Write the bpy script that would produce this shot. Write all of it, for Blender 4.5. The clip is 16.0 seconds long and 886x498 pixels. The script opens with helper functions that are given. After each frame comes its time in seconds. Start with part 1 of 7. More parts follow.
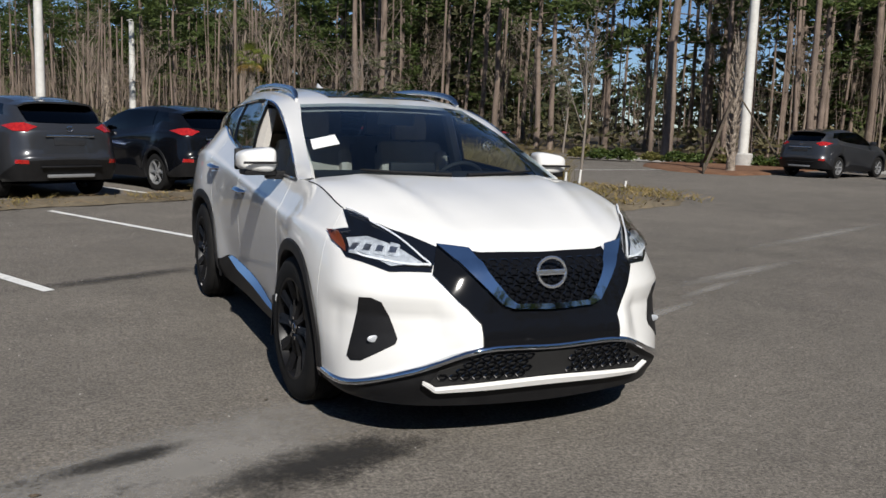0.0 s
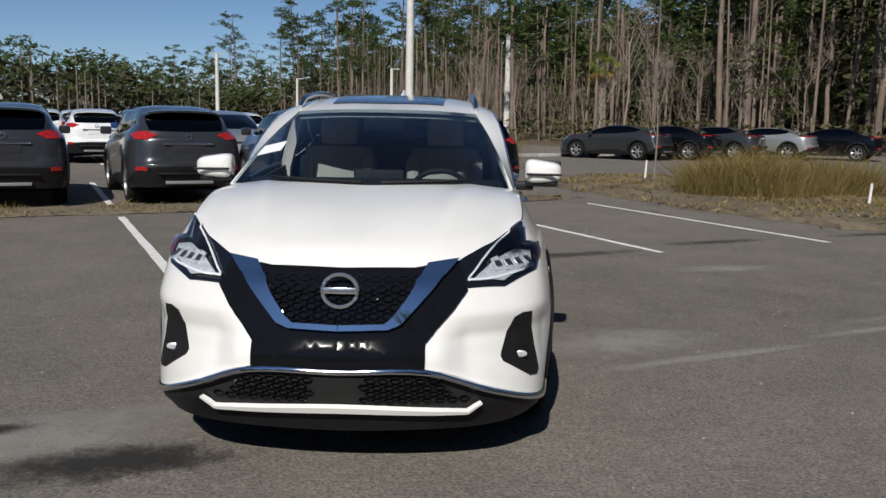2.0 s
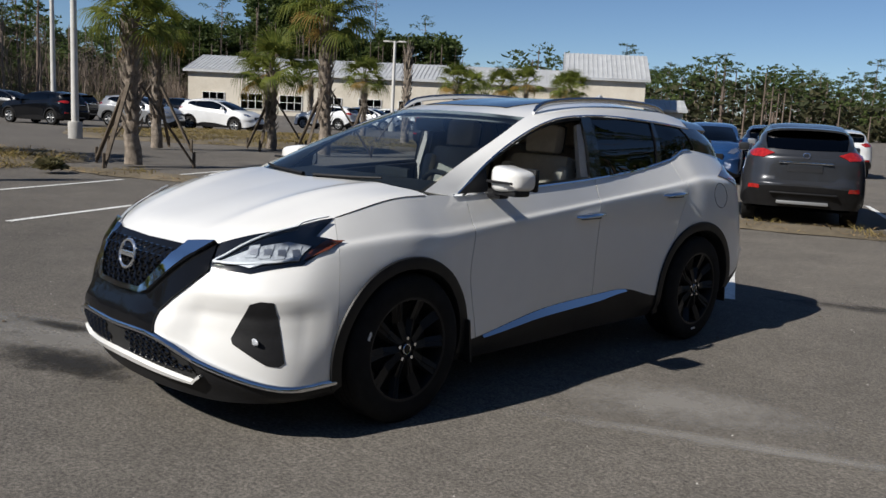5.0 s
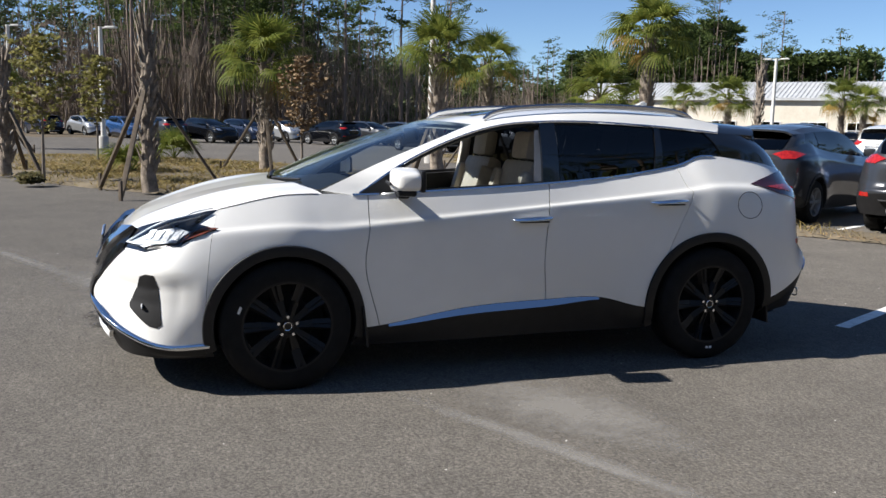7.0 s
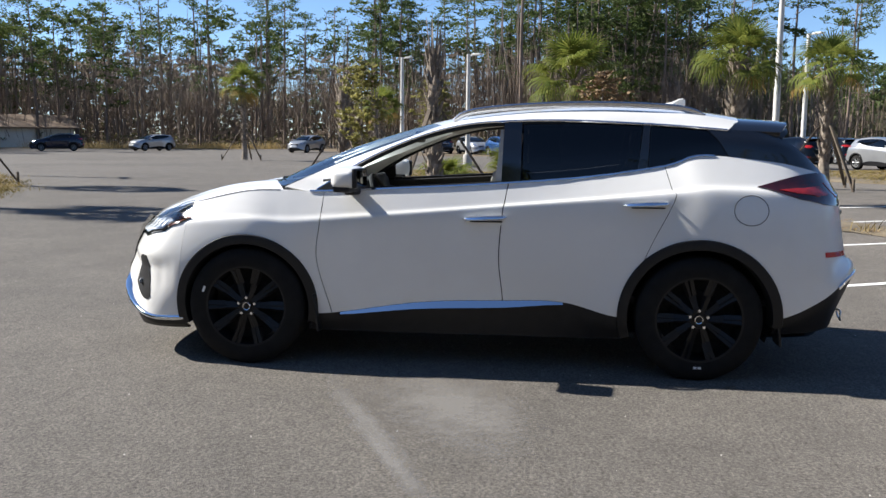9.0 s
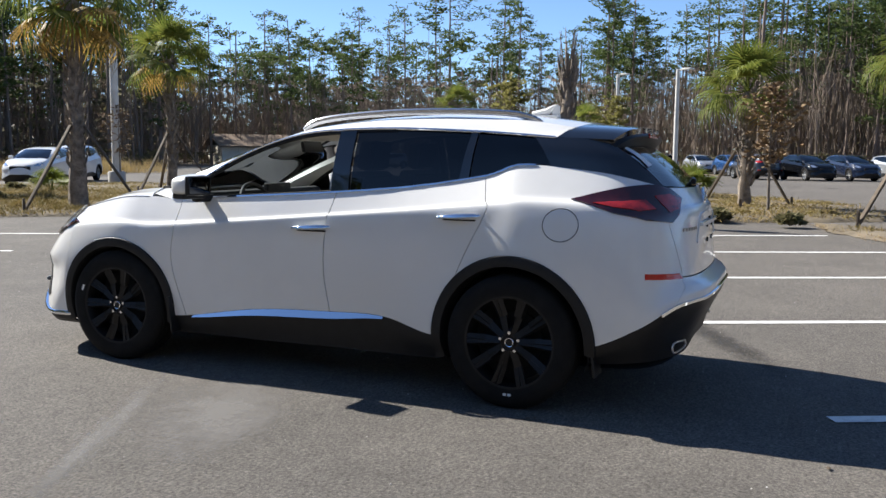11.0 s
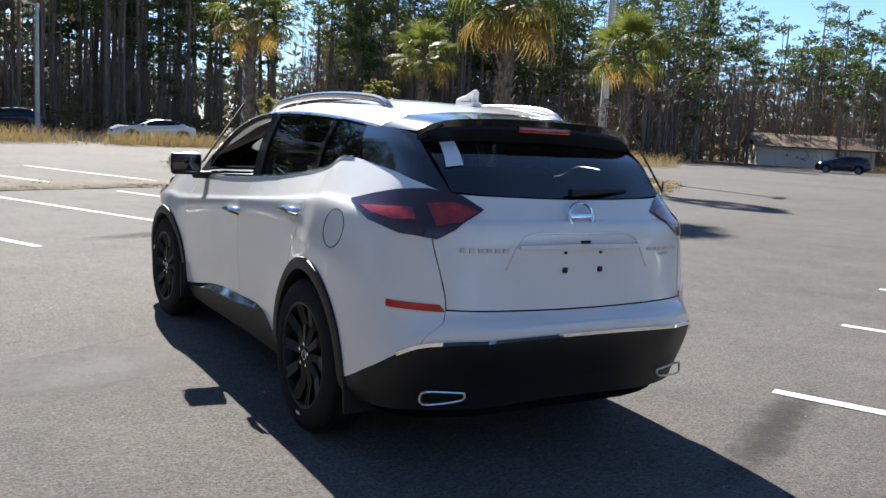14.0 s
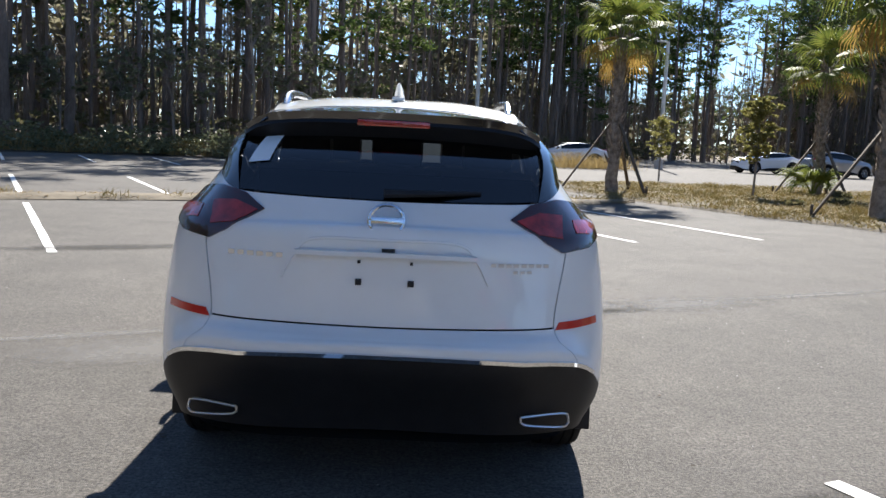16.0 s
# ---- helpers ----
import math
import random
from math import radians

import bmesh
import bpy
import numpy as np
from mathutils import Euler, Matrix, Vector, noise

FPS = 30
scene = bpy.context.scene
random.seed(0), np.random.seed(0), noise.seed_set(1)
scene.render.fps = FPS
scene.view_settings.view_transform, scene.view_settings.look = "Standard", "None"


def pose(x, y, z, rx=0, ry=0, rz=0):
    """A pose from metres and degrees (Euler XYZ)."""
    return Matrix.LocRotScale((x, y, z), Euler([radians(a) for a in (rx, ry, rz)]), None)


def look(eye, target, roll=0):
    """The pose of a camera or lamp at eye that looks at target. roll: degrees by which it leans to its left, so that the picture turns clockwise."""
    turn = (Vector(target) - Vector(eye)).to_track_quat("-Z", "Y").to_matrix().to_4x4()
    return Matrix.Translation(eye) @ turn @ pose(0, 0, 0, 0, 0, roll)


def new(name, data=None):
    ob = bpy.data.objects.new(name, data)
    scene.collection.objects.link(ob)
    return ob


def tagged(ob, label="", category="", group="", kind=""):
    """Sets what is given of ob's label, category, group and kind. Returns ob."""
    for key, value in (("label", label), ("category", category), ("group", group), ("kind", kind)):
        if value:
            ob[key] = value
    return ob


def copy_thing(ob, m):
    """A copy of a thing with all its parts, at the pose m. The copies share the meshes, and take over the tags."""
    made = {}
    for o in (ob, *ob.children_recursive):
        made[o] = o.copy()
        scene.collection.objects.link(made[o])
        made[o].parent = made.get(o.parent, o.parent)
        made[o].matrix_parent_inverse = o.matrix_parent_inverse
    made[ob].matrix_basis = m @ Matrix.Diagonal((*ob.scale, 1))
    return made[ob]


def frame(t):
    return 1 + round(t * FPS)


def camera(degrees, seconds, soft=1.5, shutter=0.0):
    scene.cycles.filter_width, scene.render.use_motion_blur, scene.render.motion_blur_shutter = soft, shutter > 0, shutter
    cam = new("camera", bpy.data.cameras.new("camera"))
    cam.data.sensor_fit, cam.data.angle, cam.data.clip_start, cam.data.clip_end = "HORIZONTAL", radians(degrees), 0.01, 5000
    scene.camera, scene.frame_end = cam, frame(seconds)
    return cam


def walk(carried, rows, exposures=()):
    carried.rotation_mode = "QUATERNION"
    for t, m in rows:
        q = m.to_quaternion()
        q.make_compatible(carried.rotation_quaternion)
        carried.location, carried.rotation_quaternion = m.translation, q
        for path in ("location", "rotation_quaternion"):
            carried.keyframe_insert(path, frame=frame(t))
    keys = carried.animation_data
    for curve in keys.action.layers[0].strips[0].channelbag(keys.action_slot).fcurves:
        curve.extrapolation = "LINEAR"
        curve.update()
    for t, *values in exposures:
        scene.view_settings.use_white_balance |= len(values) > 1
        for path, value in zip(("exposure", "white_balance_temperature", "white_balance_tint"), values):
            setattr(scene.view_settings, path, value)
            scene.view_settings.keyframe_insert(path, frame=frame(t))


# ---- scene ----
cam = camera(53.9, 16.0)
PATH = [
    (0, (-2.07, -5.716, 1.449), (-1.246, -3.917, 1.162), 1.9),
    (0.5, (-1.468, -5.858, 1.473), (-0.839, -3.983, 1.175), 1.5),
    (1, (-0.783, -5.939, 1.479), (-0.414, -3.995, 1.187), 0.7),
    (1.5, (-0.175, -5.982, 1.491), (0.058, -4.018, 1.197), 1.4),
    (2, (0.458, -5.878, 1.492), (0.426, -3.899, 1.2), 1.0),
    (2.5, (1.099, -5.82, 1.461), (0.738, -3.873, 1.181), 0.9),
    (3, (1.636, -5.594, 1.434), (1.019, -3.712, 1.157), 1.5),
    (3.5, (2.257, -5.418, 1.45), (1.431, -3.619, 1.161), 1.3),
    (3.7, (2.488, -5.311, 1.473), (1.577, -3.556, 1.177), 1.3),
    (5.8, (4.663, -3.49, 1.539), (3.038, -2.359, 1.252), 3.0),
    (6, (4.819, -3.274, 1.497), (3.137, -2.228, 1.219), 2.7),
    (6.5, (5.292, -2.757, 1.498), (3.5, -1.913, 1.224), 1.8),
    (7, (5.749, -2.188, 1.527), (3.88, -1.533, 1.245), 1.3),
    (7.5, (6.032, -1.558, 1.419), (4.1, -1.108, 1.166), 0.3),
    (8, (6.23, -0.831, 1.47), (4.256, -0.654, 1.199), -0.2),
    (8.5, (6.219, -0.192, 1.465), (4.237, -0.183, 1.199), -0.5),
    (9, (6.212, 0.482, 1.451), (4.242, 0.249, 1.199), 0.4),
    (9.2, (6.171, 0.746, 1.417), (4.208, 0.446, 1.175), 1.1),
    (11.3, (5.227, 3.228, 1.4), (3.45, 2.336, 1.191), 0.2),
    (11.5, (5.074, 3.42, 1.38), (3.34, 2.445, 1.173), 0.2),
    (12, (4.703, 3.931, 1.398), (3.069, 2.801, 1.176), 0.3),
    (12.5, (4.262, 4.393, 1.405), (2.742, 3.115, 1.167), 0.5),
    (13, (3.732, 4.763, 1.433), (2.36, 3.33, 1.185), 1.1),
    (13.5, (3.161, 5.111, 1.464), (1.978, 3.519, 1.208), 1.7),
    (14, (2.546, 5.31, 1.489), (1.51, 3.619, 1.229), 3.3),
    (14.5, (1.869, 5.527, 1.49), (1.106, 3.695, 1.246), 3.4),
    (15, (1.256, 5.61, 1.499), (0.673, 3.713, 1.254), 3.4),
    (15.5, (0.58, 5.702, 1.488), (0.244, 3.747, 1.236), 3.6),
    (16, (-0.093, 5.635, 1.499), (-0.167, 3.654, 1.239), 2.9),
]
walk(cam, [(t, look(eye, target, roll)) for t, eye, target, roll in PATH],
     ((0, 0.1), (1.5, -0.04), (3.5, -0.15), (6, 0.52), (7, 0.88), (9, 1.21), (11.5, 1.3), (13, 1.42), (16, 1.52)))

# ---- daylight ----
SUN_EL, SUN_TO = radians(39), Vector((-0.17, -0.985, 0)).normalized()
world = bpy.data.worlds.new("sky")
scene.world = world
world.use_nodes = True
wn = world.node_tree
sky = wn.nodes.new("ShaderNodeTexSky")
sky.sky_type, sky.sun_disc = "NISHITA", False
sky.sun_elevation, sky.sun_rotation = SUN_EL, math.atan2(SUN_TO.x, SUN_TO.y)
sky.air_density, sky.dust_density, sky.ozone_density = 0.95, 0.05, 5.0
sky.altitude = 2300
wn.links.new(sky.outputs[0], wn.nodes["Background"].inputs[0])
wn.nodes["Background"].inputs[1].default_value = 0.073
sun_data = bpy.data.lights.new("sun", "SUN")
sun_data.energy, sun_data.angle, sun_data.color = 5.0, radians(0.55), (1.0, 0.955, 0.89)
sun_ob = new("sun", sun_data)
to_sun = Vector((SUN_TO.x * math.cos(SUN_EL), SUN_TO.y * math.cos(SUN_EL), math.sin(SUN_EL)))
sun_ob.matrix_world = look(to_sun * 100, (0, 0, 0))

# ---- materials ----
MATS = {}


def material(name, color, rough=0.5, metal=0.0, coat=0.0, spec=0.5):
    m = bpy.data.materials.new(name)
    m.use_nodes = True
    b = m.node_tree.nodes["Principled BSDF"]
    b.inputs["Base Color"].default_value = (*color, 1)
    b.inputs["Roughness"].default_value = rough
    b.inputs["Metallic"].default_value = metal
    b.inputs["Coat Weight"].default_value = coat
    b.inputs["Coat Roughness"].default_value = 0.04
    b.inputs["Specular IOR Level"].default_value = spec
    MATS[name] = m
    return m


def node(m, kind, **values):
    n = m.node_tree.nodes.new(kind)
    for k, val in values.items():
        if k in n.inputs:
            n.inputs[k].default_value = val
    return n


def wire(m, a, b):
    m.node_tree.links.new(a, b)


def coords(m, scale=(1, 1, 1)):
    tc = node(m, "ShaderNodeTexCoord")
    mp = node(m, "ShaderNodeMapping", Scale=scale)
    wire(m, tc.outputs["Object"], mp.inputs["Vector"])
    return mp.outputs[0]


def noise_of(m, vec, scale, detail=4.0, rough=0.55):
    n = node(m, "ShaderNodeTexNoise", Scale=scale, Detail=detail, Roughness=rough)
    wire(m, vec, n.inputs["Vector"])
    return n.outputs["Fac"]


def ramp(m, fac, stops):
    r = node(m, "ShaderNodeValToRGB")
    el = r.color_ramp.elements
    while len(el) < len(stops):
        el.new(0.5)
    for e, (p, c) in zip(el, stops):
        e.position, e.color = p, (*c, 1)
    wire(m, fac, r.inputs[0])
    return r.outputs[0]


def mix(m, fac, a, b, kind="MIX"):
    n = node(m, "ShaderNodeMix")
    n.data_type, n.blend_type = "RGBA", kind
    for sock, val in ((n.inputs[0], fac), (n.inputs[6], a), (n.inputs[7], b)):
        if isinstance(val, (int, float)):
            sock.default_value = val
        elif isinstance(val, tuple):
            sock.default_value = (*val, 1)
        else:
            wire(m, val, sock)
    return n.outputs[2]


def bump(m, fac, strength=0.3, dist=0.01):
    n = node(m, "ShaderNodeBump", Strength=strength, Distance=dist)
    wire(m, fac, n.inputs["Height"])
    b = m.node_tree.nodes["Principled BSDF"]
    wire(m, n.outputs[0], b.inputs["Normal"])


def base(m, col):
    wire(m, col, m.node_tree.nodes["Principled BSDF"].inputs["Base Color"])


def mottled(name, dark, light, scale=8.0, rough=0.7, bumps=0.2, dist=0.01, metal=0.0, coat=0.0, lo=0.35, hi=0.65, stretch=(1, 1, 1), spec=0.5):
    m = material(name, light, rough, metal, coat, spec)
    v = coords(m, stretch)
    big, small = noise_of(m, v, scale), noise_of(m, v, scale * 9, 3)
    f = mix(m, 0.35, big, small)
    base(m, ramp(m, f, ((lo, dark), (hi, light))))
    if bumps:
        bump(m, small, bumps, dist)
    return m


def varied(name, a, b, rough=0.6, rnd="island", bumps=0.0, spec=0.3, trans=0.0):
    """Colour that differs from piece to piece."""
    m = material(name, a, rough, spec=spec)
    if rnd == "island":
        r = node(m, "ShaderNodeNewGeometry").outputs["Random Per Island"]
    else:
        r = node(m, "ShaderNodeObjectInfo").outputs["Random"]
    n = noise_of(m, coords(m), 2.0)
    base(m, mix(m, 0.3, ramp(m, r, ((0.0, a), (1.0, b))), ramp(m, n, ((0.35, a), (0.65, b)))))
    if trans:
        nt = m.node_tree
        b_ = nt.nodes["Principled BSDF"]
        t = node(m, "ShaderNodeBsdfTranslucent")
        wire(m, b_.inputs["Base Color"].links[0].from_socket, t.inputs["Color"])
        x = node(m, "ShaderNodeMixShader")
        x.inputs[0].default_value = trans
        wire(m, b_.outputs[0], x.inputs[1])
        wire(m, t.outputs[0], x.inputs[2])
        wire(m, x.outputs[0], nt.nodes["Material Output"].inputs[0])
    return m


def glass(name, tint, gloss=1.0, rough=0.0, ior=1.5):
    m = material(name, tint)
    nt = m.node_tree
    nt.nodes.remove(nt.nodes["Principled BSDF"])
    t = node(m, "ShaderNodeBsdfTransparent", Color=(*tint, 1))
    g = node(m, "ShaderNodeBsdfGlossy", Roughness=rough)
    g.inputs["Color"].default_value = (gloss, gloss, gloss, 1)
    f = node(m, "ShaderNodeFresnel", IOR=ior)
    x = node(m, "ShaderNodeMixShader")
    wire(m, f.outputs[0], x.inputs[0])
    wire(m, t.outputs[0], x.inputs[1])
    wire(m, g.outputs[0], x.inputs[2])
    wire(m, x.outputs[0], nt.nodes["Material Output"].inputs[0])
    return m


def paint(name, color, rough=0.28, metal=0.0, spec=0.5, coat=1.0):
    m = material(name, color, rough, metal, coat, spec)
    v = coords(m)
    f = noise_of(m, v, 1.6, 5)
    d = tuple(c * 0.93 for c in color)
    base(m, ramp(m, f, ((0.4, d), (0.62, color))))
    flake = noise_of(m, v, 900.0, 1)
    bump(m, flake, 0.012, 0.001)
    return m


paint("pearl_white", (0.80, 0.798, 0.775), 0.3)
paint("gloss_black", (0.006, 0.0065, 0.008), 0.12)
mottled("satin_black", (0.006, 0.006, 0.007), (0.010, 0.010, 0.011), 9, 0.3, 0.05, 0.001, coat=0.15)
paint("gunmetal_paint", (0.036, 0.038, 0.043), 0.28, 0.3, 0.3, 0.8)
paint("silver_paint", (0.34, 0.35, 0.36), 0.3, 0.5)
paint("black_paint", (0.004, 0.0045, 0.006), 0.2, 0.0, 0.1, 0.6)
paint("blue_paint", (0.02, 0.07, 0.2), 0.25, 0.3)
paint("navy_paint", (0.010, 0.016, 0.036), 0.25, 0.1, 0.3, 0.7)
paint("red_paint", (0.25, 0.02, 0.02), 0.25)
paint("plain_white_paint", (0.72, 0.73, 0.73), 0.3)
mottled("black_plastic", (0.007, 0.007, 0.008), (0.013, 0.013, 0.014), 12, 0.5, 0.25, 0.002, spec=0.35)
mottled("tyre_rubber", (0.006, 0.006, 0.006), (0.013, 0.0125, 0.012), 14, 0.85, 0.2, 0.002, spec=0.25)
mottled("dark_lining", (0.008, 0.008, 0.008), (0.014, 0.014, 0.014), 6, 0.95, 0.0)
mottled("rim_black", (0.005, 0.005, 0.006), (0.009, 0.009, 0.010), 10, 0.42, 0.0, spec=0.35)
material("chrome", (0.78, 0.80, 0.83), 0.05, 1.0)
material("brushed_rail", (0.55, 0.56, 0.58), 0.22, 1.0)
material("alloy", (0.55, 0.56, 0.58), 0.28, 1.0)
material("mirror_glass", (0.07, 0.075, 0.085), 0.03, 1.0)
material("silver_trim", (0.27, 0.275, 0.28), 0.38, 0.4)
material("piano_black", (0.006, 0.0065, 0.008), 0.05, spec=0.2)
mottled("lamp_red", (0.16, 0.006, 0.005), (0.42, 0.02, 0.014), 20, 0.12, 0.0, coat=1.0)
material("lamp_inner", (0.75, 0.77, 0.8), 0.12, 0.9)
mottled("lamp_chrome", (0.34, 0.36, 0.39), (0.66, 0.69, 0.72), 40, 0.3, 0.15, 0.003, metal=0.25)
material("lamp_white", (0.74, 0.76, 0.78), 0.25)
material("amber_lens", (0.14, 0.034, 0.012), 0.12, coat=1.0)
mottled("red_lens", (0.22, 0.006, 0.006), (0.45, 0.02, 0.015), 20, 0.12, 0.0, coat=1.0)
mottled("dark_red_lens", (0.018, 0.002, 0.003), (0.05, 0.006, 0.006), 20, 0.1, 0.0, coat=1.0)
material("bright_red_lens", (0.55, 0.02, 0.015), 0.15, coat=1.0)
mottled("cream_leather", (0.42, 0.37, 0.30), (0.54, 0.48, 0.40), 5, 0.55, 0.2, 0.003)
mottled("grey_trim", (0.012, 0.012, 0.013), (0.022, 0.022, 0.023), 8, 0.7, 0.1, 0.002)
mottled("headliner", (0.42, 0.40, 0.37), (0.5, 0.48, 0.45), 8, 0.9, 0.0)
mottled("paper", (0.74, 0.76, 0.75), (0.8, 0.82, 0.81), 4, 0.7, 0.0)
material("print_ink", (0.12, 0.13, 0.2), 0.7)
glass("windshield_glass", (0.62, 0.70, 0.74), ior=1.6)
glass("clear_glass", (0.85, 0.88, 0.88))
glass("privacy_glass", (0.030, 0.034, 0.042))
glass("rear_glass", (0.17, 0.19, 0.22), ior=1.7)
glass("dark_car_glass", (0.02, 0.022, 0.026))
glass("lamp_glass", (0.9, 0.92, 0.94))
glass("smoked_lens", (0.35, 0.08, 0.07))

# ---- mesh helpers ----
import collections
from mathutils.bvhtree import BVHTree


def thicken(me, depth):
    """Gives a sheet its thickness, inwards, with crisp rims."""
    n = len(me.vertices)
    co = np.empty(n * 3)
    no = np.empty(n * 3)
    me.vertices.foreach_get("co", co)
    me.vertex_normals.foreach_get("vector", no)
    co, no = co.reshape(-1, 3), no.reshape(-1, 3)
    faces = [tuple(q.vertices) for q in me.polygons]
    count = collections.Counter()
    for q in faces:
        for i in range(len(q)):
            count[(q[i], q[(i + 1) % len(q)])] += 1
    rim = [(b, a, a + n, b + n) for (a, b) in count if (b, a) not in count]
    me.clear_geometry()
    me.from_pydata([tuple(v) for v in np.concatenate([co, co - no * depth])], [], faces + [tuple(i + n for i in q[::-1]) for q in faces] + rim)
    me.polygons.foreach_set("use_smooth", [True] * len(me.polygons))
    me.set_sharp_from_angle(angle=radians(42))
    me.update()


def link_mesh(name, verts, faces, mat, parent=None, label="", smooth=True, solid=0.0, offset=-1.0):
    me = bpy.data.meshes.new(name)
    me.from_pydata([tuple(p) for p in verts], [], faces)
    me.validate()
    me.polygons.foreach_set("use_smooth", [smooth] * len(me.polygons))
    me.materials.append(MATS[mat])
    ob = new(name, me)
    if parent is not None:
        ob.parent = parent
    if label:
        tagged(ob, label)
    if solid:
        thicken(me, solid)
    me.update()
    return ob


def part(name, bm, mat, parent=None, label="", smooth=True, angle=40):
    me = bpy.data.meshes.new(name)
    bm.to_mesh(me)
    bm.free()
    me.polygons.foreach_set("use_smooth", [smooth] * len(me.polygons))
    if smooth:
        me.set_sharp_from_angle(angle=radians(angle))
    for k in (mat if isinstance(mat, (list, tuple)) else [mat]):
        me.materials.append(MATS[k])
    ob = new(name, me)
    if parent is not None:
        ob.parent = parent
    if label:
        tagged(ob, label)
    return ob


def thing(name, label, category, m=None, group="", kind=""):
    e = new(name)
    e.empty_display_size = 0.2
    if m is not None:
        e.matrix_basis = m
    return tagged(e, label, category, group, kind)


def box(bm, size, at=(0, 0, 0), rot=None, bevel=0.0):
    r = bmesh.ops.create_cube(bm, size=1.0)
    vs = r["verts"]
    bmesh.ops.scale(bm, vec=size, verts=vs)
    if bevel:
        es = list({e for q in vs for e in q.link_edges})
        out = bmesh.ops.bevel(bm, geom=es, offset=bevel, segments=2, affect="EDGES", profile=0.6)
        vs = list({q for f in out["faces"] for q in f.verts} | {q for q in vs if q.is_valid})
    m = Matrix.Translation(at) @ (rot.to_4x4() if rot is not None else Matrix())
    bmesh.ops.transform(bm, matrix=m, verts=vs)
    return vs


def tube(bm, pts, radii, sides=8, cap=True, flat=1.0):
    """A tapered tube along points; flat squashes it across."""
    pts = [Vector(p) for p in pts]
    if isinstance(radii, (int, float)):
        radii = [radii] * len(pts)
    rings, up = [], Vector((0.31, 0.17, 0.93)).normalized()
    for i, p in enumerate(pts):
        d = (pts[min(i + 1, len(pts) - 1)] - pts[max(i - 1, 0)])
        d = d.normalized() if d.length > 1e-9 else Vector((0, 0, 1))
        a = d.cross(up)
        a = a.normalized() if a.length > 1e-3 else d.orthogonal().normalized()
        b = d.cross(a)
        rings.append([bm.verts.new(p + (a * math.cos(k * 2 * math.pi / sides) + b * flat * math.sin(k * 2 * math.pi / sides)) * radii[i]) for k in range(sides)])
    for r0, r1 in zip(rings, rings[1:]):
        for k in range(sides):
            bm.faces.new((r0[k], r0[(k + 1) % sides], r1[(k + 1) % sides], r1[k]))
    if cap:
        bm.faces.new(rings[0][::-1])
        bm.faces.new(rings[-1])
    return rings


def revolve(bm, profile, axis="x", sides=48, closed=False):
    """Turns a profile of (along, radius) about an axis."""
    rings = []
    for a, r in profile:
        ring = []
        for k in range(sides):
            c, s = math.cos(k * 2 * math.pi / sides) * r, math.sin(k * 2 * math.pi / sides) * r
            ring.append(bm.verts.new((a, c, s) if axis == "x" else (c, s, a)))
        rings.append(ring)
    pairs = list(zip(rings, rings[1:])) + ([(rings[-1], rings[0])] if closed else [])
    for r0, r1 in pairs:
        for k in range(sides):
            bm.faces.new((r0[k], r1[k], r1[(k + 1) % sides], r0[(k + 1) % sides]))
    return rings


def cat4(p, t):
    a, b, c, d = p
    return 0.5 * (2 * b + (c - a) * t + (2 * a - 5 * b + 4 * c - d) * t * t + (3 * b - a - 3 * c + d) * t ** 3)


def along(pts, t, closed_mirror=False):
    """The point at t of a spline through pts, t in steps of one control point."""
    pts = np.asarray(pts, float)
    n = len(pts)
    i = int(min(max(math.floor(t), 0), n - 2))

    def g(k):
        if k < 0:
            return pts[1] * np.array([-1, 1, 1]) if closed_mirror else 2 * pts[0] - pts[1]
        if k >= n:
            return pts[n - 2] * np.array([-1, 1, 1]) if closed_mirror else 2 * pts[n - 1] - pts[n - 2]
        return pts[k]
    return cat4([g(i - 1), g(i), g(i + 1), g(i + 2)], t - i)


def curve(pts):
    """A function of 0..1 along a spline through pts, evenly by length."""
    pts = np.asarray(pts, float)
    n = max(60, 12 * len(pts))
    q = np.array([along(pts, (len(pts) - 1) * k / n) for k in range(n + 1)])
    s = np.r_[0, np.cumsum(np.linalg.norm(np.diff(q, axis=0), axis=1))]
    s /= s[-1]
    return lambda t: np.array([np.interp(t, s, q[:, k]) for k in range(3)])


def coons(c0, c1, d0, d1, nu, nv, bulge=None):
    """A grid of points over the patch between four edge curves."""
    g = np.zeros((nv + 1, nu + 1, 3))
    p00, p10, p01, p11 = c0(0), c0(1), c1(0), c1(1)
    for j in range(nv + 1):
        v = j / nv
        for i in range(nu + 1):
            u = i / nu
            p = (1 - v) * c0(u) + v * c1(u) + (1 - u) * d0(v) + u * d1(v)
            p = p - ((1 - u) * (1 - v) * p00 + u * (1 - v) * p10 + (1 - u) * v * p01 + u * v * p11)
            if bulge is not None:
                p = p + np.array(bulge) * 16 * u * (1 - u) * v * (1 - v)
            g[j, i] = p
    return g


def grid_faces(g, flip=False):
    nv, nu = g.shape[0] - 1, g.shape[1] - 1
    f = []
    for j in range(nv):
        for i in range(nu):
            a = j * (nu + 1) + i
            q = (a, a + 1, a + nu + 2, a + nu + 1)
            f.append(q[::-1] if flip else q)
    return f


def grid_part(name, g, mat, parent, side=1, label="", solid=0.012, flip=False, drop=None):
    pts = g.reshape(-1, 3) * np.array([side, 1, 1])
    f = grid_faces(g, flip ^ (side < 0))
    if drop is not None:
        f = [q for q in f if not drop(np.mean(pts[list(q)], axis=0))]
    return link_mesh(name, pts, f, mat, parent, label, True, solid)


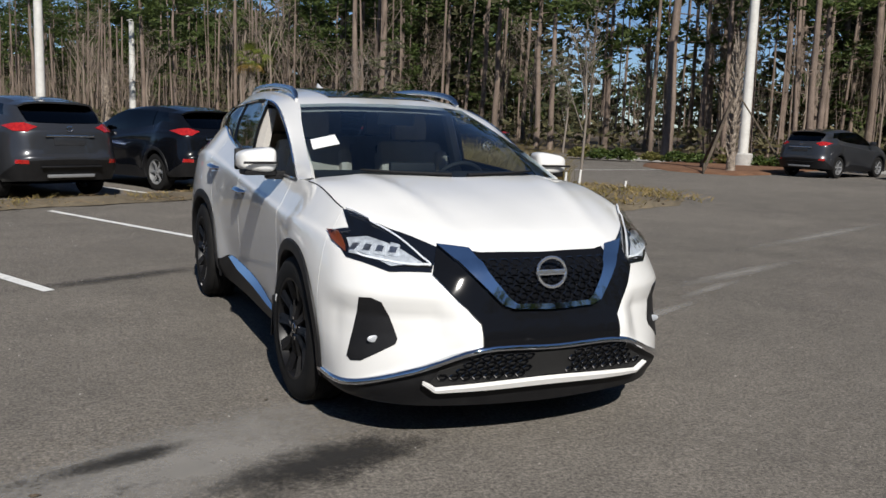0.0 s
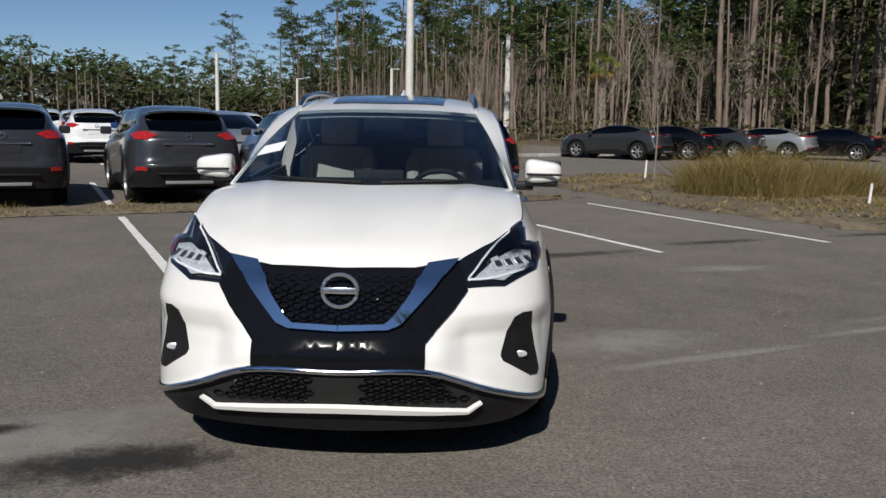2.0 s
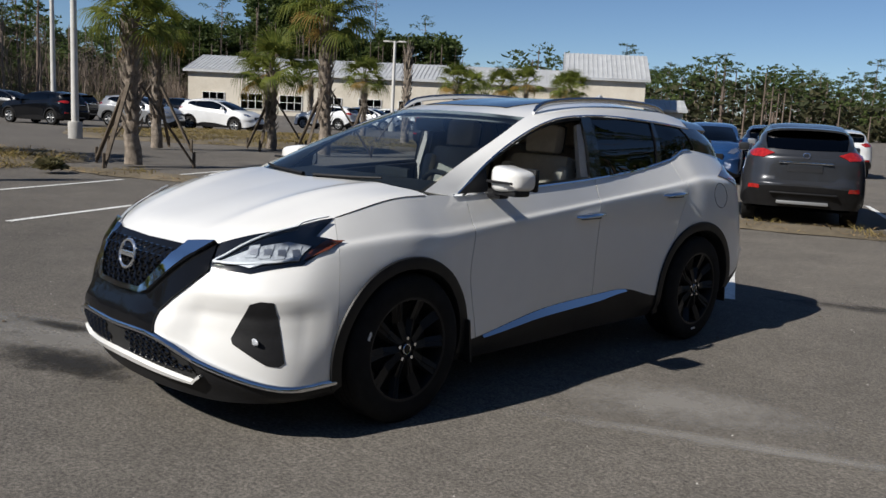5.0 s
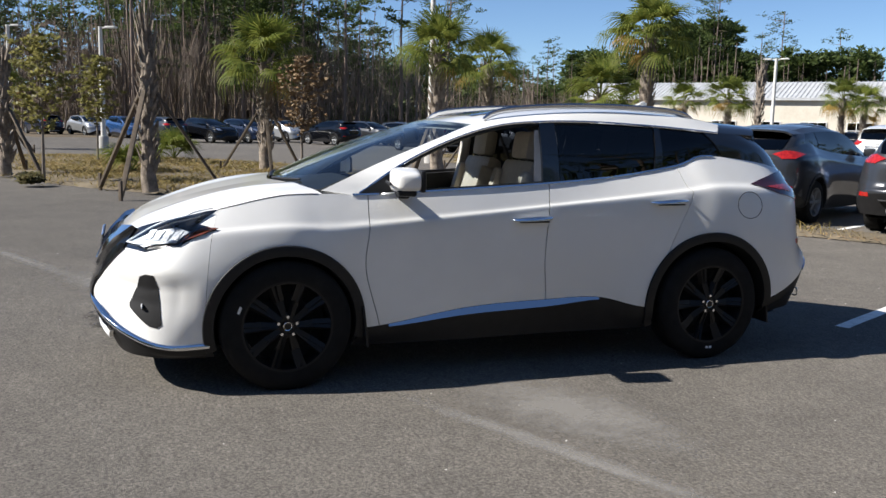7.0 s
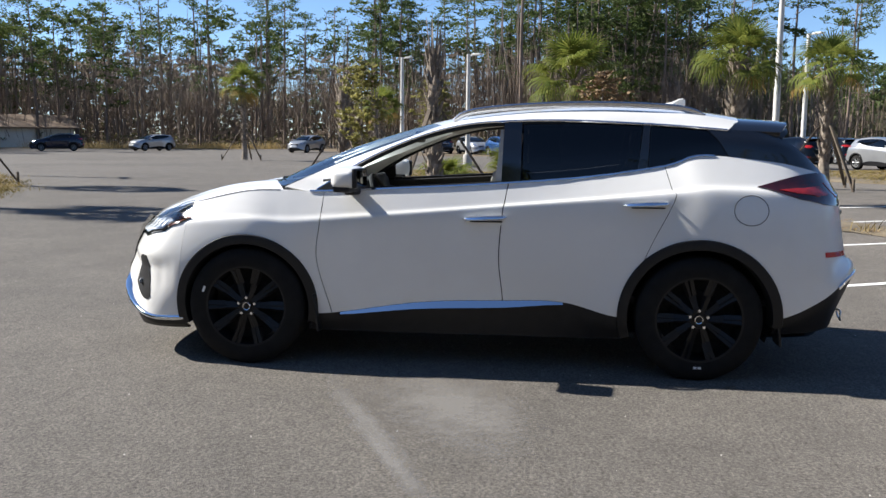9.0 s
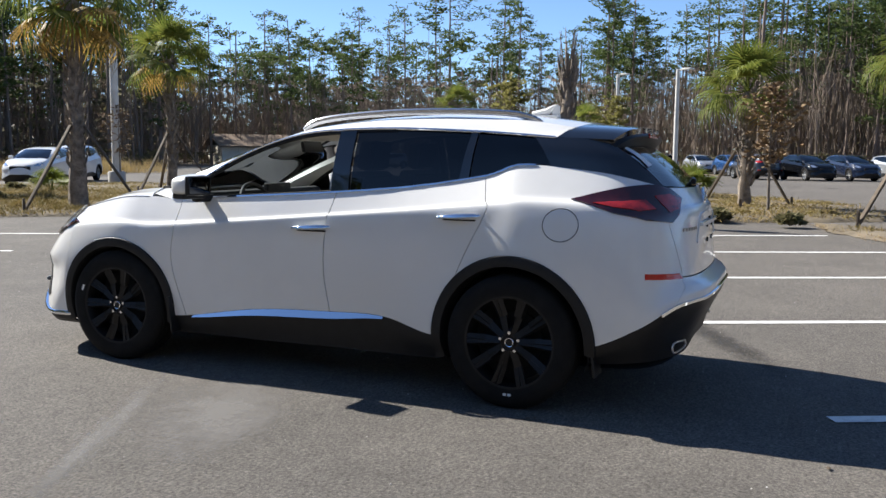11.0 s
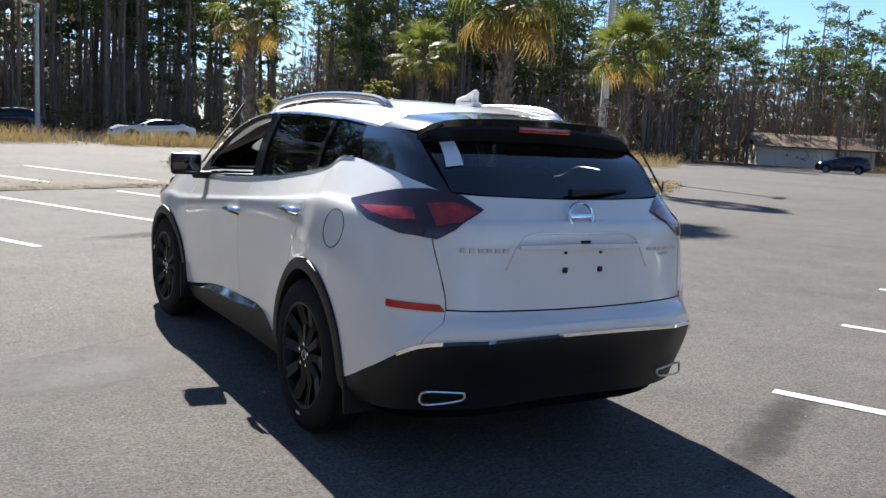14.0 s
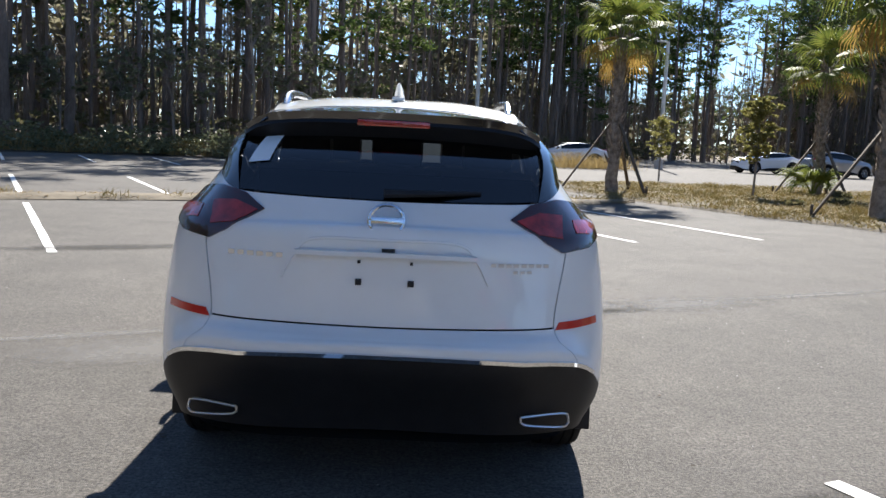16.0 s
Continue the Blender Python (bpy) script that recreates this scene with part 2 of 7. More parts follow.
def both_halves(g):
    """Joins a half grid, whose first column lies on the middle plane, with its mirror image."""
    return np.concatenate([(g * np.array([-1, 1, 1]))[:, :0:-1], g], axis=1)


def on_skin(bvh, poly, name, mat, parent, off=0.004, cell=0.03, solid=0.006, label="", out=None):
    """A thin plate of the given outline, laid on a skin."""
    P = [Vector(p) for p in poly]
    c = sum(P, Vector()) / len(P)
    n = Vector()
    for a, b in zip(P, P[1:] + P[:1]):
        n += (a - c).cross(b - c)
    n.normalize()
    ref = Vector(out) if out is not None else Vector((c.x, c.y, 0.1))
    if n.dot(ref) < 0:
        n = -n
        P = P[::-1]
    e1 = n.orthogonal().normalized()
    e2 = n.cross(e1)
    bm = bmesh.new()
    vs = [bm.verts.new(((p - c).dot(e1), (p - c).dot(e2), 0)) for p in P]
    bm.faces.new(vs)
    bm.normal_update()
    bmesh.ops.triangulate(bm, faces=bm.faces[:])
    lo = [min(q.co[k] for q in vs) for k in (0, 1)]
    hi = [max(q.co[k] for q in vs) for k in (0, 1)]
    for k in (0, 1):
        x = lo[k] + cell
        while x < hi[k]:
            nrm = (1, 0, 0) if k == 0 else (0, 1, 0)
            bmesh.ops.bisect_plane(bm, geom=bm.verts[:] + bm.edges[:] + bm.faces[:], plane_co=[t * x for t in nrm], plane_no=nrm)
            x += cell
    for q in bm.verts:
        p = c + e1 * q.co.x + e2 * q.co.y
        hit, nn, _, _ = bvh.ray_cast(p + n * 0.6, -n, 1.2)
        near, n2, _, d2 = bvh.find_nearest(p)
        if hit is None or (hit - p).length > d2 + 0.12:
            hit, nn = near, n2
        if nn.dot(n) < 0:
            nn = -nn
        q.co = hit + nn * off
    bm.normal_update()
    me = bpy.data.meshes.new(name)
    bm.to_mesh(me)
    bm.free()
    me.polygons.foreach_set("use_smooth", [True] * len(me.polygons))
    me.materials.append(MATS[mat])
    ob = new(name, me)
    ob.parent = parent
    if label:
        tagged(ob, label)
    if solid:
        thicken(me, solid)
    return ob


def trim(bvh, pts, width, name, mat, parent, off=0.004, height=0.008, n=40, label="", taper=False):
    """A moulding that follows a line on a skin."""
    f = curve(pts)
    rings = []
    bm = bmesh.new()
    for k in range(n + 1):
        t = k / n
        p = Vector(f(t))
        d = (Vector(f(min(1, t + 0.01))) - Vector(f(max(0, t - 0.01)))).normalized()
        hit, nn, _, _ = bvh.find_nearest(p)
        if nn.dot(Vector((hit.x, hit.y * 0.5, 0.15))) < 0:
            nn = -nn
        w = width * (0.25 + 0.75 * math.sin(math.pi * min(1, max(0, t))) ** 0.6 if taper else 1.0)
        s = d.cross(nn).normalized() * w / 2
        b = hit + nn * (off - 0.004)
        rings.append([bm.verts.new(q) for q in (b - s, b - s * 0.8 + nn * height, b + s * 0.8 + nn * height, b + s)])
    for r0, r1 in zip(rings, rings[1:]):
        for k in range(4):
            bm.faces.new((r0[k], r0[(k + 1) % 4], r1[(k + 1) % 4], r1[k]))
    bm.faces.new(rings[0])
    bm.faces.new(rings[-1][::-1])
    bmesh.ops.recalc_face_normals(bm, faces=bm.faces[:])
    return part(name, bm, mat, parent, label)


U, V = Vector((0.898, 0.44, 0)), Vector((-0.44, 0.898, 0))
ROW_TURN = math.degrees(math.atan2(0.44, 0.898))


def lot(u, v, z=0.0):
    """A point of the car park from its distances along and across the stall rows."""
    return U * u + V * v + Vector((0, 0, z))

# ---- ground ----
m = material("asphalt", (0.06, 0.06, 0.06), 0.88, spec=0.3)
m.node_tree.nodes["Principled BSDF"].inputs["Diffuse Roughness"].default_value = 0.42
v = coords(m)
big = noise_of(m, v, 0.13, 4)
mid = noise_of(m, v, 1.3, 6, 0.65)
fine = noise_of(m, v, 55, 3, 0.7)
grit = noise_of(m, v, 190, 2, 0.7)
tone = mix(m, 0.5, big, mid)
c = ramp(m, tone, ((0.36, (0.104, 0.097, 0.089)), (0.64, (0.162, 0.150, 0.136))))
c = mix(m, 0.6, c, ramp(m, noise_of(m, v, 13, 6, 0.75), ((0.32, (0.62, 0.61, 0.6)), (0.68, (1.36, 1.36, 1.36)))), "MULTIPLY")
c = mix(m, 0.8, c, ramp(m, fine, ((0.32, (0.28, 0.28, 0.28)), (0.68, (1.6, 1.57, 1.52)))), "MULTIPLY")
c = mix(m, 0.75, c, ramp(m, grit, ((0.35, (0.5, 0.5, 0.5)), (0.72, (1.7, 1.68, 1.62)))), "MULTIPLY")
base(m, c)
bump(m, mix(m, 0.5, fine, grit), 0.8, 0.012)
mottled("line_paint", (0.42, 0.42, 0.40), (0.74, 0.74, 0.71), 9, 0.75, 0.4, 0.004, lo=0.3, hi=0.5)
m = mottled("sandy_soil", (0.075, 0.06, 0.038), (0.17, 0.138, 0.092), 0.9, 0.95, 0.6, 0.03)
m = mottled("pine_straw", (0.10, 0.045, 0.022), (0.22, 0.11, 0.055), 1.6, 0.95, 0.7, 0.03)
mottled("concrete_kerb", (0.33, 0.32, 0.30), (0.47, 0.46, 0.43), 3, 0.9, 0.3, 0.005)
mottled("forest_floor", (0.06, 0.042, 0.025), (0.14, 0.105, 0.06), 0.35, 0.95, 0.5, 0.05)
for nm, a, b in (("stain_dark", (0.04, 0.038, 0.036), 0.0), ("stain_oil", (0.02, 0.019, 0.018), 0.0), ("stain_pale", (0.25, 0.238, 0.22), 0.0)):
    m = material(nm, a, 0.92, spec=0.3)
    nt = m.node_tree
    nt.nodes["Principled BSDF"].inputs["Diffuse Roughness"].default_value = 0.42
    tc = node(m, "ShaderNodeTexCoord")
    sep = node(m, "ShaderNodeVectorMath")
    sep.operation = "LENGTH"
    wire(m, tc.outputs["Object"], sep.inputs[0])
    where = node(m, "ShaderNodeNewGeometry").outputs["Position"]
    n1 = noise_of(m, where, 5.5, 8, 0.75)
    n2 = noise_of(m, where, 42.0, 4, 0.75)
    ma = node(m, "ShaderNodeMath")
    ma.operation = "SUBTRACT"
    ma.inputs[0].default_value = 1.0
    wire(m, sep.outputs["Value"], ma.inputs[1])
    mb = node(m, "ShaderNodeMath")
    mb.operation = "MULTIPLY_ADD"
    wire(m, n1, mb.inputs[0])
    mb.inputs[1].default_value = 1.5
    wire(m, ma.outputs[0], mb.inputs[2])
    mc = node(m, "ShaderNodeMath")
    mc.operation = "MULTIPLY_ADD"
    wire(m, n2, mc.inputs[0])
    mc.inputs[1].default_value = 0.9
    wire(m, mb.outputs[0], mc.inputs[2])
    al = ramp(m, mc.outputs[0], ((0.0, (0, 0, 0)), (1.0, (1, 1, 1))))
    r = m.node_tree.nodes[-1]
    r.color_ramp.elements[0].position, r.color_ramp.elements[1].position = 0.0, 1.0
    rng = node(m, "ShaderNodeMapRange")
    rng.inputs["From Min"].default_value, rng.inputs["From Max"].default_value = 1.35, 2.0
    rng.inputs["To Max"].default_value = {"stain_dark": 0.62, "stain_oil": 0.88, "stain_pale": 0.6}[nm]
    wire(m, mc.outputs[0], rng.inputs["Value"])
    wire(m, rng.outputs[0], nt.nodes["Principled BSDF"].inputs["Alpha"])


def ground_sheet():
    """One sheet to the horizon, level under the car park."""
    bm = bmesh.new()
    rings = []
    for r in (0.01, 20, 60, 150, 400, 1200, 3500):
        rings.append([bm.verts.new((r * math.cos(a), r * math.sin(a), -0.01 if r > 300 else 0)) for a in np.linspace(0, 2 * math.pi, 49)[:-1]])
    for r0, r1 in zip(rings, rings[1:]):
        for k in range(48):
            bm.faces.new((r0[k], r1[k], r1[(k + 1) % 48], r0[(k + 1) % 48]))
    g = part("ground", bm, "asphalt", None, "", False)
    return tagged(g, "worn grey asphalt of a wide car park", "ground", kind="structure")


ground_sheet()


def patch_of(name, pts, mat, z, label, category, rough=0.4, height=0.0, seed=1):
    """A bed with an uneven outline, raised a little in the middle."""
    rnd = random.Random(seed)
    f = curve(list(pts) + [pts[0]])
    n = max(24, int(len(pts) * 10))
    rim = [Vector(f(k / n)) + Vector((rnd.uniform(-rough, rough), rnd.uniform(-rough, rough), 0)) * .3 for k in range(n)]
    c = sum(rim, Vector()) / n
    bm = bmesh.new()
    rings = []
    for t, h in ((1.0, 0.0), (.985, .5), (.9, .75), (.7, .9), (.4, 1.0), (.1, 1.0)):
        rings.append([bm.verts.new((c + (p - c) * t + Vector((0, 0, z + height * h + (rnd.uniform(0, .05) * height if t < .95 else 0))))) for p in rim])
    for r0, r1 in zip(rings, rings[1:]):
        for k in range(n):
            bm.faces.new((r0[k], r0[(k + 1) % n], r1[(k + 1) % n], r1[k]))
    bm.faces.new(rings[-1])
    return tagged(part(name, bm, mat, None, ""), label, category, kind="structure")


def quad_strip(bm, a, b, width, z):
    d = (b - a).normalized()
    s = Vector((-d.y, d.x, 0)) * width / 2
    bm.faces.new([bm.verts.new(p + Vector((0, 0, z))) for p in (a - s, b - s, b + s, a + s)])


def stall_line(a, b, width=0.105, z=0.006):
    n = max(2, int((b - a).length / .35))
    rnd = random.Random(int(a.x * 100 + b.y * 10))
    d = (b - a).normalized()
    s = Vector((-d.y, d.x, 0))
    bm = bmesh.new()
    prev = None
    for k in range(n + 1):
        p = a.lerp(b, k / n)
        row = [bm.verts.new(p - s * (width / 2 + rnd.uniform(-.006, .006)) + Vector((0, 0, z))), bm.verts.new(p + s * (width / 2 + rnd.uniform(-.006, .006)) + Vector((0, 0, z)))]
        if prev:
            bm.faces.new((prev[0], prev[1], row[1], row[0]))
        prev = row
    ob = part("stall_line", bm, "line_paint", None, "", False)
    return tagged(ob, "worn white painted stall line on asphalt", "road marking", "stall lines", "structure")


PITCH = 2.743
for k in range(-4, 5):
    u0 = 1.70 + PITCH * k
    if u0 < 8.0 and u0 > -10:
        stall_line(lot(u0, 2.58), lot(u0, 8.1))
    if -12 < u0 < 6.0:
        stall_line(lot(u0 + .0, 9.85), lot(u0, 15.2))
for k in range(-4, 5):
    u0 = 1.70 + PITCH * k
    if u0 > -12:
        stall_line(lot(u0, -5.25), lot(u0, -11.2))
        stall_line(lot(u0, -13.4), lot(u0, -18.8))
    stall_line(lot(u0, -26.0), lot(u0, -31.5))
for u0 in (-14, -11.2, -8.5, -5.8, -3, -.3):
    stall_line(lot(u0, 22.5), lot(u0, 27.8))
stall_line(lot(21, 11.4), lot(26.5, 9.6))

# thin medians between the stall rows
for i, (ua, ub, va, vb) in enumerate(((-11.5, 7.2, 8.25, 9.7), (-12.5, 9, -11.55, -13.1))):
    pts = [lot(ua + (ub - ua) * k / 8, va) for k in range(9)] + [lot(ub + (ua - ub) * k / 8, vb) for k in range(9)]
    bm = bmesh.new()
    rnd = random.Random(i + 3)
    n = 70
    rows = []
    for k in range(n + 1):
        u = ua + (ub - ua) * k / n
        w = .36 * abs(vb - va) * min(1, 4 * math.sin(math.pi * k / n) + .05)
        mid = (va + vb) / 2 + rnd.uniform(-.05, .05)
        rows.append([bm.verts.new(lot(u, mid + w * q + rnd.uniform(-.05, .05), .004 + h + rnd.uniform(0, .015))) for q, h in ((-1, 0), (-.8, .04), (-.3, .07), (.3, .07), (.8, .04), (1, 0))])
    for r0, r1 in zip(rows, rows[1:]):
        for k in range(5):
            bm.faces.new((r0[k], r1[k], r1[k + 1], r0[k + 1]))
    tagged(part("planting_strip", bm, "sandy_soil", None), "thin sandy strip with dry grass between stall rows", "planting bed", kind="structure")

BEDS = {
    "north_west": [lot(-12.4, 4.0), lot(-12.3, 7.5), lot(-13, 11.5), lot(-16, 13), lot(-21, 12.6), lot(-27, 11), lot(-30, 8), lot(-28, 4.6), lot(-22, 3.6), lot(-16, 3.4)],
    "south_west": [lot(-13.6, -6.0), lot(-13.2, -9), lot(-13, -14), lot(-14, -19), lot(-19, -20.5), lot(-27, -19), lot(-34, -12), lot(-32, -8), lot(-25, -6.2), lot(-18, -5.4)],
    "east": [lot(8.6, 3.6), lot(9.5, 3.1), lot(12.4, 3.2), lot(13.9, 4.6), lot(14.4, 7.2), lot(14.0, 12), lot(13, 14.3), lot(10.5, 14.5), lot(8.9, 12), lot(8.4, 7)],
    "north_far": [lot(-15.5, 22), lot(-10.8, 22.5), lot(-10.6, 30), lot(-11.5, 36), lot(-18, 37), lot(-25, 34), lot(-26, 26), lot(-21, 21)],
}
for i, (k, pts) in enumerate(BEDS.items()):
    patch_of("planting_bed", pts, "sandy_soil", .004, "sandy planting bed with sparse ground cover", "planting bed", .3, .14, i + 5)
patch_of("straw_bed", [lot(24.5, 6.8), lot(24.8, 9.2), lot(28, 12), lot(33, 13), lot(40, 14), lot(42, 8), lot(34, 6.8), lot(28, 6.4)], "pine_straw", .003, "pine straw bed along the car park edge", "planting bed", .3, .1, 21)

# forest floor outside the lot, each piece with its own outline
for i, pts in enumerate((
        [lot(36, -60), lot(37, -20), lot(38, 5), lot(36, 20), lot(40, 31), lot(30, 36), lot(28, 60), lot(40, 120), lot(60, 220), lot(180, 220), lot(200, 40), lot(180, -60)],
        [lot(40, -48), lot(10, -47), lot(-20, -48), lot(-50, -60), lot(-70, -86), lot(-50, -150), lot(20, -170), lot(120, -120)],
        [lot(-60, 20), lot(-64, 50), lot(-72, 90), lot(-130, 130), lot(-190, 60), lot(-190, 14), lot(-120, 14)],
        [lot(-104, -9), lot(-104, 14), lot(-190, 14), lot(-190, -120), lot(-60, -110), lot(-76, -70), lot(-90, -30)])):
    patch_of("woodland_floor", pts, "forest_floor", .006, "leaf-littered woodland floor", "woodland floor", 2, .12, i + 30)


def stain(at, size, turn, mat, label, height):
    bm = bmesh.new()
    bmesh.ops.create_grid(bm, x_segments=2, y_segments=2, size=1.35)
    ob = part("asphalt_stain", bm, mat, None, "", False)
    ob.matrix_basis = pose(at[0], at[1], height, 0, 0, turn) @ Matrix.Diagonal((size[0], size[1], 1, 1))
    return tagged(ob, label, "stain", kind="structure")


DK, PL = "dark oily stain on the asphalt", "pale dusty tyre track on the asphalt"
OIL = (((-1.02, -2.32), (.72, .27), 18), ((-1.8, -2.0), (.4, .1), 20))
DARK = ((lot(-.3, 2.75), (1.3, .18), 26), (lot(3.2, 2.8), (1.5, .22), 26),
        (lot(5.8, 3.1), (1.1, .2), 26), (lot(1.0, -5.6), (1.8, .3), 26), (lot(-3.0, -5.5), (1.6, .3), 26), (lot(8.6, 3.0), (1.2, .2), 24))
PALE = ((lot(1.7, -1.24), (1.4, .11), 26), (lot(2.1, -1.26), (.8, .07), 27), (lot(4.6, -.95), (1.7, .17), 21), (lot(3.4, -1.1), (.9, .1), 26), (lot(-2.3, -1.05), (1.4, .34), 26),
        (lot(-5.5, -1.1), (2.4, .15), 26), ((1.65, 0), (1.0, .5), 26), ((-2.7, -2.5), (1.5, .4), 24), ((-1.55, -2.15), (1.15, .5), 24), (lot(9, -.5), (3.2, .2), 22), ((3.3, 3.2), (.9, .3), 15))
for mat, label, spots in (("stain_pale", PL, PALE), ("stain_dark", DK, DARK), ("stain_oil", DK, OIL)):
    for k, (place, size, turn) in enumerate(spots):
        stain(place, size, turn, mat, label, .002 + .0003 * k + {"stain_pale": 0, "stain_dark": .0036, "stain_oil": .0066}[mat])

# small crumbs and dry leaves lying about on the asphalt
rnd = random.Random(4)
bm = bmesh.new()
for k in range(150):
    x, y, s = rnd.uniform(-6.5, 6.5), rnd.uniform(-6.5, 6.5), rnd.choice((.006, .008, .012, .018, .026))
    n, a0 = rnd.randint(4, 6), rnd.uniform(0, 6)
    ring = [bm.verts.new((x + math.cos(a0 + i * 6.283 / n) * s * rnd.uniform(.5, 1.2), y + math.sin(a0 + i * 6.283 / n) * s * rnd.uniform(.3, .7), .009)) for i in range(n)]
    top = bm.verts.new((x, y, .009 + s * .2))
    for i in range(n):
        bm.faces.new((ring[i], ring[(i + 1) % n], top))
peb = bmesh.new()
for k in range(900):
    x, y, s = rnd.uniform(-7, 7.5), rnd.uniform(-7, 7), rnd.choice((.003, .004, .005, .007))
    ring = [peb.verts.new((x + math.cos(i * 1.57 + k) * s, y + math.sin(i * 1.57 + k) * s * .8, .0005)) for i in range(4)]
    top = peb.verts.new((x, y, s * .9))
    for i in range(4):
        peb.faces.new((ring[i], ring[(i + 1) % 4], top))
mottled("pebble", (0.32, 0.30, 0.27), (0.62, 0.60, 0.56), 3, 0.8, 0.0)
tagged(part("pebbles", peb, "pebble", None, "", False), "small pale grit scattered over the asphalt", "debris", kind="stuff")
mottled("crumb", (0.03, 0.025, 0.02), (0.12, 0.09, 0.06), 3, 0.9, 0.0)
tagged(part("crumbs", bm, "crumb", None, "", False), "dark crumbs and dry leaf bits on asphalt", "debris", kind="stuff")

# ---- the white crossover: its form lines, front middle to rear middle ----
HOODLINE = [(0, -2.285, .872), (.35, -2.262, .885), (.56, -2.12, .935), (.69, -1.94, .983), (.775, -1.775, 1.031), (.79, -1.45, 1.105),
            (.79, -1.19, 1.118), (.797, -.92, 1.112), (.808, -.3, 1.145), (.80, .25, 1.178), (.775, .75, 1.222), (.752, 1.2, 1.29),
            (.738, 1.42, 1.357), (.725, 1.82, 1.325), (.69, 2.03, 1.285), (.595, 2.17, 1.245), (.37, 2.235, 1.235), (0, 2.255, 1.23)]
SHOULDER = [(0, -2.375, .79), (.34, -2.34, .79), (.60, -2.225, .79), (.80, -2.03, .82), (.878, -1.82, .87), (.915, -1.42, .905),
            (.906, -1.17, .895), (.896, -.93, .91), (.888, -.3, .96), (.883, .22, 1.005), (.882, .75, 1.05), (.892, 1.25, 1.095),
            (.905, 1.48, 1.115), (.897, 1.84, 1.10), (.85, 2.06, 1.085), (.71, 2.22, 1.073), (.43, 2.315, 1.085), (0, 2.345, 1.095)]
WAIST = [(0, -2.43, .62), (.35, -2.41, .62), (.63, -2.31, .60), (.845, -2.12, .60), (.92, -1.85, .62), (.942, -1.42, .68),
         (.918, -1.15, .68), (.897, -.95, .68), (.885, -.3, .70), (.885, .2, .72), (.89, .75, .74), (.91, 1.1, .78),
         (.945, 1.45, .80), (.942, 1.83, .78), (.89, 2.10, .765), (.67, 2.30, .765), (.42, 2.35, .757), (0, 2.365, .752)]
SILL = [(0, -2.47, .478), (.351, -2.453, .48), (.62, -2.34, .378), (.835, -2.12, .288), (.895, -1.87, .282), (.912, -1.42, .32),
        (.885, -1.15, .335), (.872, -.86, .342), (.862, -.3, .425), (.858, .227, .45), (.864, .60, .45), (.898, .947, .372),
        (.92, 1.42, .36), (.93, 1.83, .385), (.905, 2.10, .50), (.775, 2.285, .622), (.45, 2.385, .658), (0, 2.40, .668)]
SKIRT = [(0, -2.36, .19), (.38, -2.33, .195), (.64, -2.25, .20), (.80, -2.09, .205), (.855, -1.87, .21), (.86, -1.42, .22),
         (.84, -1.15, .22), (.83, -.86, .22), (.82, -.3, .215), (.815, .227, .22), (.82, .6, .22), (.84, .947, .23),
         (.86, 1.42, .27), (.87, 1.83, .29), (.84, 2.08, .31), (.73, 2.21, .32), (.46, 2.29, .32), (0, 2.29, .325)]
SOFT = [.45] * 4 + [.4] + [.34] * 8 + [.4] + [.45] * 4
CREST = [tuple(np.array(a) + (np.array(b) - np.array(a)) * f) for a, b, f in zip(SHOULDER, HOODLINE, SOFT)]
LINES = [SKIRT, SILL, WAIST, SHOULDER, CREST, HOODLINE]
TOP = len(LINES) - 1
HOOD_MID = [(0, -2.285, .872), (0, -2.2, .945), (0, -2.05, 1.005), (0, -1.85, 1.065), (0, -1.62, 1.115), (0, -1.40, 1.155)]
PILLAR = [(.764, -1.19, 1.135), (.705, -.85, 1.285), (.64, -.5, 1.42), (.572, -.195, 1.535)]
ROOF_EDGE = [(.572, -.195, 1.535), (.57, 0, 1.58), (.565, .4, 1.62), (.56, .85, 1.635), (.562, 1.3, 1.617), (.556, 1.52, 1.594), (.55, 1.66, 1.57)]
ROOF_MID = [(0, -.33, 1.555), (0, 0, 1.61), (0, .4, 1.65), (0, .85, 1.668), (0, 1.28, 1.655), (0, 1.52, 1.632), (0, 1.70, 1.61)]
WINDOW_TOP = [(.790, -.97, 1.118), (.757, -.70, 1.29), (.728, -.40, 1.43), (.70, -.11, 1.52), (.684, .17, 1.556), (.657, .59, 1.566),
              (.65, 1.07, 1.548), (.654, 1.35, 1.53), (.656, 1.58, 1.512)]
HUBS = {"front": (-1.4125, 0.375), "rear": (1.4125, 0.378)}
ARCH = {"front": 0.432, "rear": 0.452}


def skin(s, r):
    """The lower body at station s and form line r."""
    rows = [along(L, s, True) for L in LINES]
    p = along(rows, r)
    # the front bumper corner folds inwards under a crease and flares out again at its foot
    if p[1] < -1.88 and .30 < p[2] < .69:
        w = min(1, (-1.88 - p[1]) / .16) * min(1, max(0, (p[0] - .42) / .12))
        d = .046 * w * float(np.interp(p[2], (.30, .40, .52, .60, .66, .69), (0, .35, .95, 1, .35, 0)))
        p = p + np.array([-.45 * d, d, 0])
    # the rear bumper stands out in a ledge below the tailgate
    if p[1] > 2.1 and p[2] < .746:
        w = min(1, max(0, (.80 - p[0]) / .25)) * min(1, (p[1] - 2.1) / .12)
        p = p + np.array([0, .036 * w * float(np.interp(p[2], (.42, .60, .722, .746), (0, 1, 1, 0))), 0])
    return p


